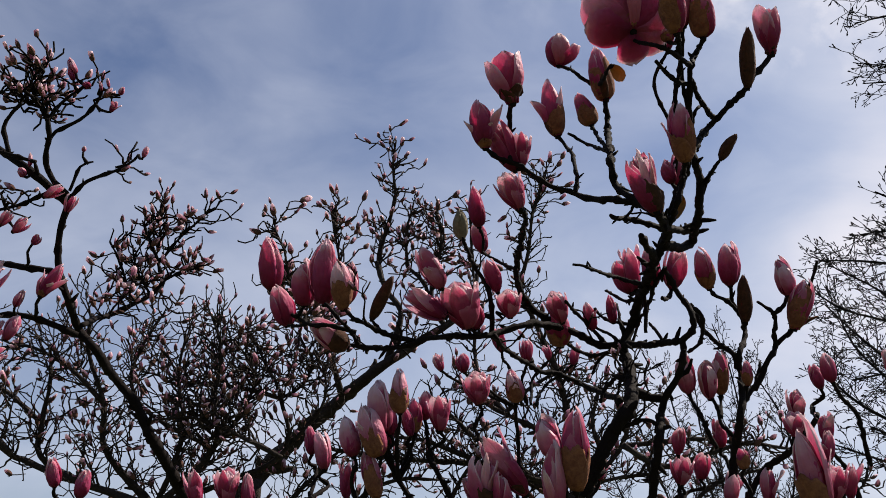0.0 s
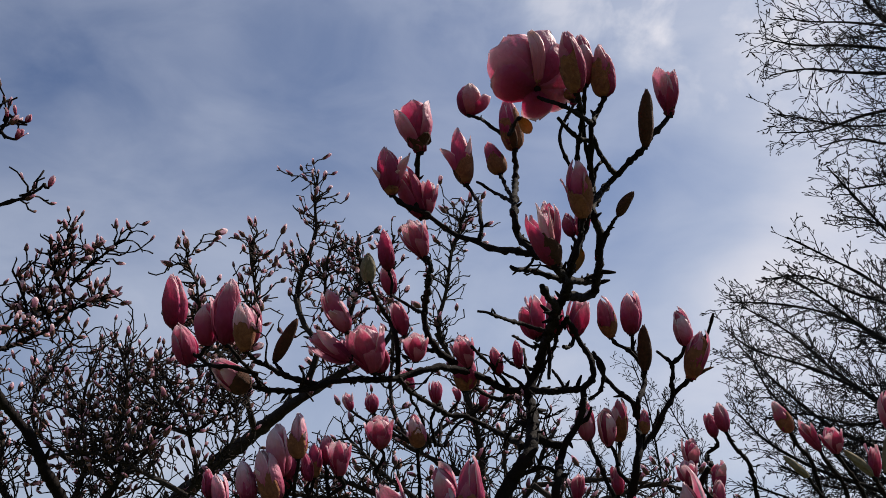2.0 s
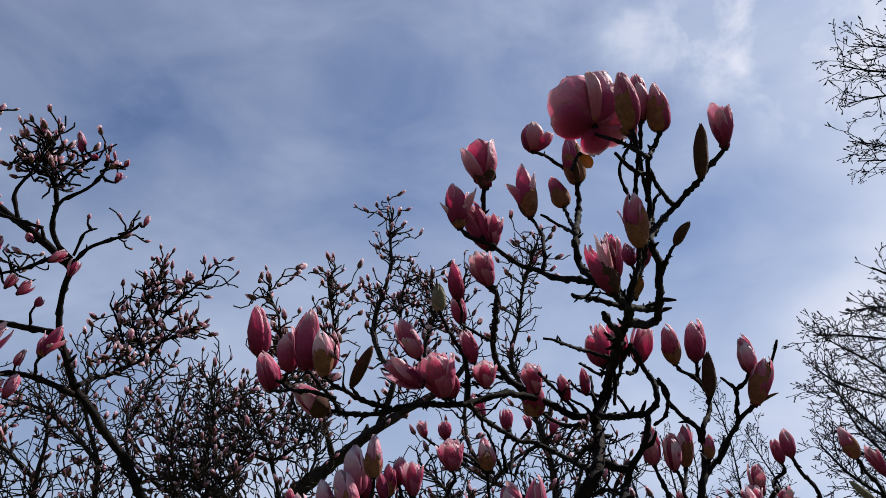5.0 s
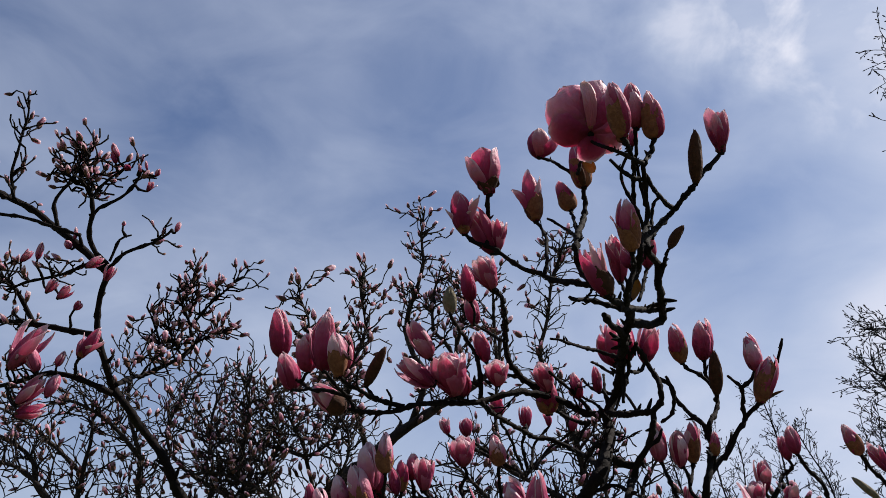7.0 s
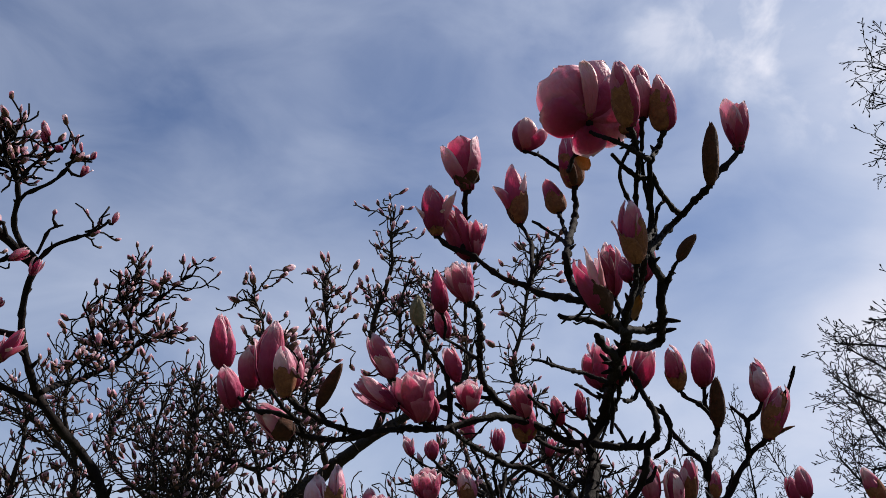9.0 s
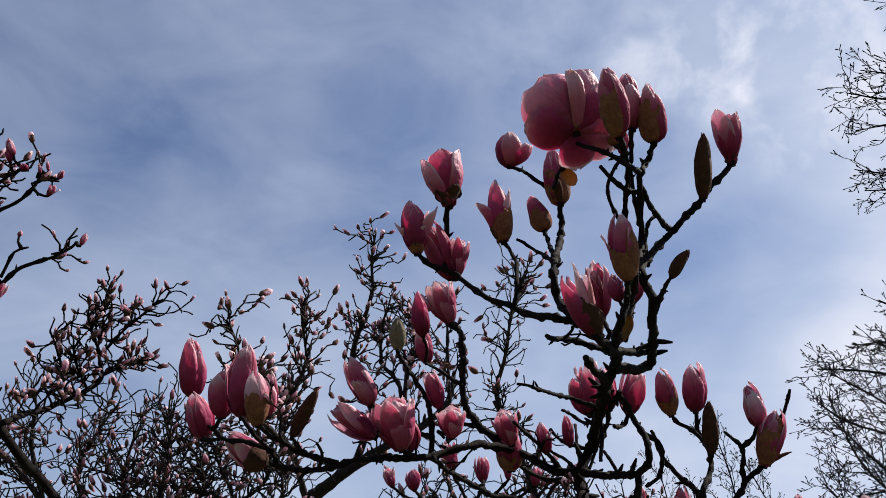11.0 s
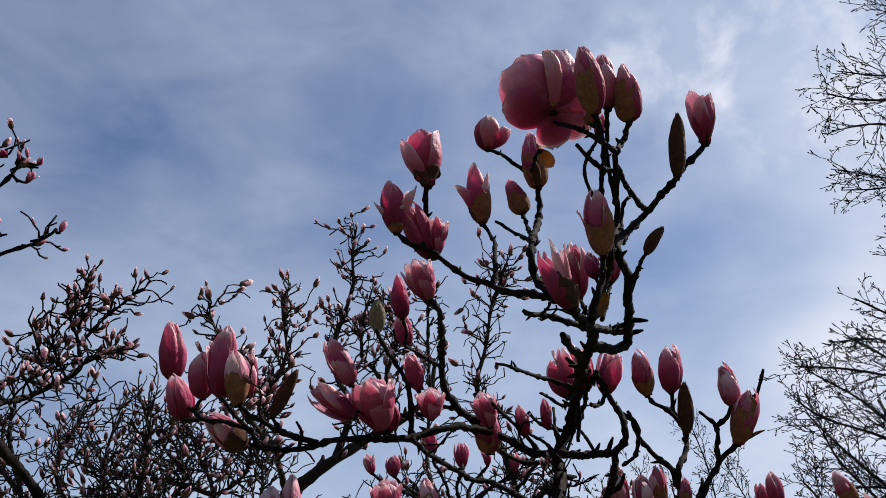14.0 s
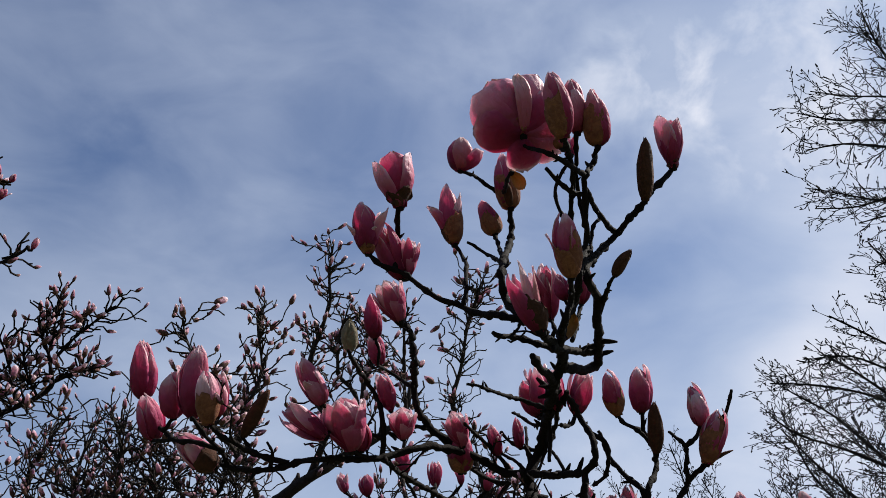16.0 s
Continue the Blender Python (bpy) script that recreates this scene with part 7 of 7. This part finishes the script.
def spray(rng, points, r, reach, level, lines, tips, close=1.0):
    """Twigs off a limb, to one side and the other in turn: they leave it at a slant, arch and fork again."""
    line = smooth_line(points, 0.05)
    run = sum((b - a).length for a, b in zip(line, line[1:]))
    gap = (0.0, 0.060, 0.082, 0.105)[level] * close
    count = max(2, int(run / gap))
    view = Vector((-0.42, -0.80, -0.42))
    flip = rng.choice((-1, 1))
    for k in range(count):
        u = (k + rng.uniform(0.2, 0.8)) / count
        if level == 3 and u < 0.12:
            continue
        i = min(len(line) - 2, int(u * (len(line) - 1)))
        way = (line[i + 1] - line[i]).normalized()
        flip = -flip
        axis = (view + Vector([rng.gauss(0, 0.55) for _ in range(3)])).normalized()
        d = way.copy()
        d.rotate(Matrix.Rotation(flip * radians(rng.uniform(26, 62)), 3, axis))
        n = (3, 4, 5, 7)[level]
        size = reach * (1.0 - 0.5 * u) * rng.uniform(0.55, 1.1)
        p, pts = line[i].copy(), [line[i].copy()]
        for j in range(n):
            d = (d + way * 0.07 + Vector((0, 0, 0.02)) + Vector([rng.gauss(0, 0.21) for _ in range(3)])).normalized()
            p = p + d * (size / n)
            pts.append(p.copy())
        base = max(0.0030, r * (1 - 0.4 * u))
        lines.append((pts, [max(0.0026, base * (1 - 0.55 * j / n)) for j in range(n + 1)]))
        tips.append((pts[-1], d.copy()))
        if level > 1:
            spray(rng, pts, base * 0.62, size * rng.uniform(0.38, 0.55), level - 1, lines, tips, close)


bare_one = thing("bare_tree", (6.36, 6.13, 0), "tall bare deciduous tree with spreading fine twigs", "tree", "bare trees")
lines, tips = [], []
wood(bare_one, [(6.356, 6.130, -0.100), (6.226, 6.030, 2.876), (5.856, 5.830, 5.852)], 0.24, 0.132, BARK_BARE, "trunk", 0.3)
w = wood(bare_one, [(5.856, 5.830, 5.852), (4.991, 5.944, 6.131), (4.664, 6.100, 6.416), (4.417, 6.449, 6.725), (4.006, 6.528, 6.764), (3.594, 6.438, 6.750)], 0.036, 0.006, BARK_BARE, step=0.12)
spray(bare_rng, w, 0.0072, 1.05, 3, lines, tips)
w = wood(bare_one, [(5.856, 5.830, 5.852), (5.103, 6.171, 6.451), (4.756, 6.219, 6.778), (4.427, 6.070, 6.960), (4.337, 6.155, 7.423), (4.064, 5.836, 7.452)], 0.036, 0.006, BARK_BARE, step=0.12)
spray(bare_rng, w, 0.0072, 1.00, 3, lines, tips)
w = wood(bare_one, [(5.856, 5.830, 5.852), (4.897, 5.818, 6.304), (4.708, 5.763, 6.675), (4.502, 5.570, 6.997), (4.418, 5.443, 7.321)], 0.036, 0.006, BARK_BARE, step=0.12)
spray(bare_rng, w, 0.0072, 1.00, 3, lines, tips)
w = wood(bare_one, [(5.856, 5.830, 5.852), (5.080, 5.955, 6.026), (4.588, 6.000, 6.097), (4.157, 6.071, 6.138), (4.034, 6.556, 6.512), (3.623, 6.454, 6.348)], 0.028, 0.006, BARK_BARE, step=0.12)
spray(bare_rng, w, 0.0072, 0.80, 3, lines, tips)
w = wood(bare_one, [(5.856, 5.830, 5.852), (5.193, 6.069, 5.960), (5.017, 6.510, 6.138), (4.573, 6.649, 6.089), (4.208, 6.850, 6.024), (3.949, 7.117, 6.154)], 0.036, 0.006, BARK_BARE, step=0.12)
spray(bare_rng, w, 0.0072, 0.85, 3, lines, tips)
w = wood(bare_one, [(5.856, 5.830, 5.852), (5.393, 6.283, 5.959), (5.331, 6.773, 6.036), (4.962, 6.880, 5.937), (4.582, 6.911, 5.995), (4.449, 7.296, 6.125)], 0.028, 0.006, BARK_BARE, step=0.12)
spray(bare_rng, w, 0.0072, 0.75, 3, lines, tips)
w = wood(bare_one, [(5.856, 5.830, 5.852), (5.362, 6.245, 5.725), (4.960, 6.248, 5.413), (4.823, 6.643, 5.415), (4.499, 6.678, 5.357), (4.442, 6.948, 5.463)], 0.032, 0.006, BARK_BARE, step=0.12)
spray(bare_rng, w, 0.0072, 0.80, 3, lines, tips)
w = wood(bare_one, [(5.856, 5.830, 5.852), (5.662, 6.025, 6.390), (5.288, 5.742, 6.772), (5.250, 5.579, 7.272)], 0.036, 0.006, BARK_BARE, step=0.12)
spray(bare_rng, w, 0.0072, 1.00, 3, lines, tips)
w = wood(bare_one, [(5.856, 5.830, 5.852), (5.685, 6.597, 6.270), (5.330, 6.521, 5.979), (5.294, 6.940, 6.198)], 0.020, 0.006, BARK_BARE, step=0.12)
spray(bare_rng, w, 0.0072, 0.80, 3, lines, tips)
w = wood(bare_one, [(5.856, 5.830, 5.852), (4.907, 5.783, 6.220), (4.469, 5.652, 6.267), (4.179, 5.875, 6.520), (3.808, 5.959, 6.577), (3.585, 6.113, 6.740)], 0.020, 0.006, BARK_BARE, step=0.12)
spray(bare_rng, w, 0.0072, 0.80, 3, lines, tips)
w = wood(bare_one, [(5.856, 5.830, 5.852), (4.784, 5.816, 5.628), (4.465, 6.055, 5.623), (4.251, 6.454, 5.839), (3.900, 6.581, 5.985), (3.609, 6.591, 6.033)], 0.018, 0.006, BARK_BARE, step=0.12)
spray(bare_rng, w, 0.0072, 0.70, 3, lines, tips)
w = wood(bare_one, [(5.856, 5.830, 5.852), (5.190, 6.305, 6.945), (4.794, 6.292, 7.306), (4.666, 6.366, 7.637)], 0.020, 0.006, BARK_BARE, step=0.12)
spray(bare_rng, w, 0.0072, 0.90, 3, lines, tips)
lines += [([p, p + d * 0.012, p + d * 0.026], [0.0034, 0.0056, 0.002]) for p, d in tips]
part("twig_tangle", twig_mesh("twig_tangle", lines, BARK_BARE, 4, 0.0, bare_rng), bare_one, "fine bare twigs", "stuff").matrix_basis = bare_one.matrix_basis.inverted()
bare_two = thing("bare_tree", (5.95, 6.96, 0), "bare deciduous tree with a broad dense crown of twigs", "tree", "bare trees")
lines, tips = [], []
wood(bare_two, [(5.952, 6.963, -0.100), (5.922, 6.913, 1.242), (5.652, 6.763, 2.583)], 0.22, 0.121, BARK_BARE, "trunk", 0.3)
w = wood(bare_two, [(5.652, 6.763, 2.583), (5.381, 6.760, 3.817), (5.068, 6.812, 4.348), (4.517, 6.549, 4.760), (4.299, 6.653, 5.247), (4.026, 6.524, 5.453)], 0.035, 0.008, BARK_BARE, step=0.12)
spray(bare_rng, w, 0.0078, 0.75, 3, lines, tips, 0.78)
w = wood(bare_two, [(5.652, 6.763, 2.583), (5.455, 6.632, 4.034), (5.143, 6.660, 4.616), (4.994, 6.882, 5.279), (4.578, 6.586, 5.459)], 0.030, 0.008, BARK_BARE, step=0.12)
spray(bare_rng, w, 0.0078, 0.70, 3, lines, tips, 0.78)
w = wood(bare_two, [(5.652, 6.763, 2.583), (5.276, 6.864, 3.541), (4.985, 7.014, 4.147), (4.677, 7.248, 4.666), (4.350, 7.389, 4.973), (3.987, 7.357, 5.142)], 0.035, 0.008, BARK_BARE, step=0.12)
spray(bare_rng, w, 0.0078, 0.65, 3, lines, tips, 0.78)
w = wood(bare_two, [(5.652, 6.763, 2.583), (4.875, 6.567, 3.175), (4.608, 6.805, 3.760), (4.269, 6.986, 4.169), (3.825, 6.780, 4.346), (3.751, 7.083, 4.633)], 0.035, 0.008, BARK_BARE, step=0.12)
spray(bare_rng, w, 0.0078, 0.70, 3, lines, tips, 0.78)
w = wood(bare_two, [(5.652, 6.763, 2.583), (5.006, 6.986, 2.980), (4.650, 7.265, 3.425), (4.277, 7.432, 3.826), (3.931, 7.496, 4.219), (3.577, 7.509, 4.438)], 0.040, 0.008, BARK_BARE, step=0.12)
spray(bare_rng, w, 0.0078, 0.85, 3, lines, tips, 0.78)
w = wood(bare_two, [(5.652, 6.763, 2.583), (5.334, 7.399, 2.762), (4.811, 7.485, 3.068), (4.407, 7.837, 3.391), (3.934, 7.786, 3.750), (3.634, 7.985, 4.252)], 0.040, 0.008, BARK_BARE, step=0.12)
spray(bare_rng, w, 0.0078, 0.90, 3, lines, tips, 0.78)
w = wood(bare_two, [(5.652, 6.763, 2.583), (4.749, 6.990, 2.340), (4.417, 7.295, 2.740), (3.905, 7.333, 2.933), (3.462, 7.299, 3.164), (3.312, 7.571, 3.524)], 0.040, 0.008, BARK_BARE, step=0.12)
spray(bare_rng, w, 0.0078, 0.90, 3, lines, tips, 0.78)
w = wood(bare_two, [(5.652, 6.763, 2.583), (4.769, 7.391, 2.195), (4.436, 7.869, 2.572), (3.898, 7.925, 2.777), (3.542, 8.059, 2.947)], 0.035, 0.008, BARK_BARE, step=0.12)
spray(bare_rng, w, 0.0078, 0.80, 3, lines, tips, 0.78)
w = wood(bare_two, [(5.652, 6.763, 2.583), (5.703, 7.313, 3.560), (5.269, 7.242, 3.797), (4.950, 7.378, 3.989), (4.663, 7.481, 4.236), (4.478, 7.637, 4.338)], 0.030, 0.008, BARK_BARE, step=0.12)
spray(bare_rng, w, 0.0078, 0.75, 3, lines, tips, 0.78)
w = wood(bare_two, [(5.652, 6.763, 2.583), (4.865, 6.294, 2.940), (4.722, 6.632, 3.187), (4.520, 6.913, 3.538), (4.164, 6.908, 3.578)], 0.030, 0.008, BARK_BARE, step=0.12)
spray(bare_rng, w, 0.0078, 0.75, 3, lines, tips, 0.78)
w = wood(bare_two, [(5.652, 6.763, 2.583), (5.395, 7.019, 3.184), (5.280, 6.982, 4.092), (5.137, 6.833, 4.576), (4.984, 6.728, 4.916)], 0.030, 0.008, BARK_BARE, step=0.12)
spray(bare_rng, w, 0.0078, 0.70, 3, lines, tips, 0.78)
w = wood(bare_two, [(5.652, 6.763, 2.583), (5.692, 7.406, 2.864), (5.295, 7.683, 2.955), (4.729, 7.653, 3.253), (4.398, 7.978, 3.259)], 0.030, 0.008, BARK_BARE, step=0.12)
spray(bare_rng, w, 0.0078, 0.80, 3, lines, tips, 0.78)
w = wood(bare_two, [(5.652, 6.763, 2.583), (5.134, 7.109, 3.601), (4.662, 7.228, 4.099), (4.315, 7.510, 4.434), (3.846, 7.572, 4.538), (3.545, 7.851, 4.647)], 0.030, 0.008, BARK_BARE, step=0.12)
spray(bare_rng, w, 0.0078, 0.80, 3, lines, tips, 0.78)
w = wood(bare_two, [(5.652, 6.763, 2.583), (4.647, 6.831, 3.182), (4.098, 6.813, 3.503), (3.785, 7.104, 3.800), (3.432, 7.204, 3.951), (3.293, 7.381, 4.163)], 0.030, 0.008, BARK_BARE, step=0.12)
spray(bare_rng, w, 0.0078, 0.85, 3, lines, tips, 0.78)
w = wood(bare_two, [(5.652, 6.763, 2.583), (4.774, 7.739, 2.707), (4.412, 7.918, 3.194), (4.191, 8.154, 3.566), (3.916, 8.144, 3.899), (3.826, 8.208, 4.326)], 0.030, 0.008, BARK_BARE, step=0.12)
spray(bare_rng, w, 0.0078, 0.85, 3, lines, tips, 0.78)
w = wood(bare_two, [(5.652, 6.763, 2.583), (4.815, 6.312, 3.622), (4.446, 6.361, 4.012), (4.264, 6.814, 4.347), (3.734, 6.661, 4.454), (3.464, 6.747, 4.452)], 0.028, 0.008, BARK_BARE, step=0.12)
spray(bare_rng, w, 0.0078, 0.80, 3, lines, tips, 0.78)
w = wood(bare_two, [(5.652, 6.763, 2.583), (5.553, 7.014, 3.586), (5.337, 6.985, 4.311), (5.031, 6.941, 4.784), (4.774, 7.124, 5.204), (4.606, 7.387, 5.411)], 0.028, 0.008, BARK_BARE, step=0.12)
spray(bare_rng, w, 0.0078, 0.75, 3, lines, tips, 0.78)
w = wood(bare_two, [(5.652, 6.763, 2.583), (4.986, 6.715, 3.023), (4.702, 7.017, 3.369), (4.375, 7.379, 3.345), (4.008, 7.671, 3.508), (3.714, 7.885, 3.498)], 0.028, 0.008, BARK_BARE, step=0.12)
spray(bare_rng, w, 0.0078, 0.90, 3, lines, tips, 0.78)
w = wood(bare_two, [(5.652, 6.763, 2.583), (5.175, 7.516, 2.680), (4.909, 7.888, 2.932), (4.559, 8.292, 2.939), (3.929, 8.116, 3.118)], 0.028, 0.008, BARK_BARE, step=0.12)
spray(bare_rng, w, 0.0078, 0.90, 3, lines, tips, 0.78)
w = wood(bare_two, [(5.652, 6.763, 2.583), (5.330, 6.436, 3.719), (5.015, 6.228, 4.231), (5.039, 6.352, 4.804), (4.960, 6.336, 5.177)], 0.028, 0.008, BARK_BARE, step=0.12)
spray(bare_rng, w, 0.0078, 0.80, 3, lines, tips, 0.78)
w = wood(bare_two, [(5.652, 6.763, 2.583), (5.339, 7.043, 2.526), (4.836, 7.086, 2.439), (4.478, 7.356, 2.375), (4.175, 7.724, 2.458)], 0.030, 0.008, BARK_BARE, step=0.12)
spray(bare_rng, w, 0.0078, 0.80, 3, lines, tips, 0.78)
lines += [([p, p + d * 0.012, p + d * 0.026], [0.0034, 0.0056, 0.002]) for p, d in tips]
part("twig_tangle", twig_mesh("twig_tangle", lines, BARK_BARE, 4, 0.0, bare_rng), bare_two, "fine bare twigs", "stuff").matrix_basis = bare_two.matrix_basis.inverted()
bare_three = thing("bare_tree", (3.63, 11.15, 0), "slender bare tree with thin upright twigs", "tree", "bare trees")
lines, tips = [], []
wood(bare_three, [(3.633, 11.147, -0.100), (3.703, 11.047, 0.445), (3.533, 10.847, 0.990)], 0.14, 0.077, BARK_BARE, "trunk", 0.3)
w = wood(bare_three, [(3.533, 10.847, 0.990), (3.632, 10.709, 3.011), (3.473, 10.305, 3.772), (3.441, 10.416, 4.331), (3.243, 10.214, 4.756)], 0.022, 0.008, BARK_BARE, step=0.12)
spray(bare_rng, w, 0.0078, 0.75, 3, lines, tips, 0.85)
w = wood(bare_three, [(3.533, 10.847, 0.990), (3.201, 10.866, 2.894), (2.981, 11.055, 3.570), (2.792, 10.796, 4.062), (2.710, 10.766, 4.403)], 0.022, 0.008, BARK_BARE, step=0.12)
spray(bare_rng, w, 0.0078, 0.75, 3, lines, tips, 0.85)
w = wood(bare_three, [(3.533, 10.847, 0.990), (2.723, 10.666, 2.555), (2.425, 10.507, 3.271), (2.282, 10.590, 3.802), (2.168, 10.392, 4.159)], 0.022, 0.008, BARK_BARE, step=0.12)
spray(bare_rng, w, 0.0078, 0.75, 3, lines, tips, 0.85)
w = wood(bare_three, [(3.533, 10.847, 0.990), (4.035, 10.431, 2.864), (4.032, 10.466, 3.621), (3.893, 10.642, 4.122), (3.674, 10.476, 4.421)], 0.022, 0.008, BARK_BARE, step=0.12)
spray(bare_rng, w, 0.0078, 0.75, 3, lines, tips, 0.85)
w = wood(bare_three, [(3.533, 10.847, 0.990), (2.426, 11.158, 2.402), (1.985, 10.676, 3.095), (1.829, 10.813, 3.501)], 0.020, 0.008, BARK_BARE, step=0.12)
spray(bare_rng, w, 0.0078, 0.75, 3, lines, tips, 0.85)
w = wood(bare_three, [(3.533, 10.847, 0.990), (3.505, 11.259, 2.816), (3.259, 11.176, 3.597), (3.199, 11.034, 4.054), (3.157, 11.034, 4.337)], 0.018, 0.008, BARK_BARE, step=0.12)
spray(bare_rng, w, 0.0076, 0.65, 3, lines, tips, 0.85)
lines += [([p, p + d * 0.012, p + d * 0.026], [0.0034, 0.0056, 0.002]) for p, d in tips]
part("twig_tangle", twig_mesh("twig_tangle", lines, BARK_BARE, 4, 0.0, bare_rng), bare_three, "fine bare twigs", "stuff").matrix_basis = bare_three.matrix_basis.inverted()
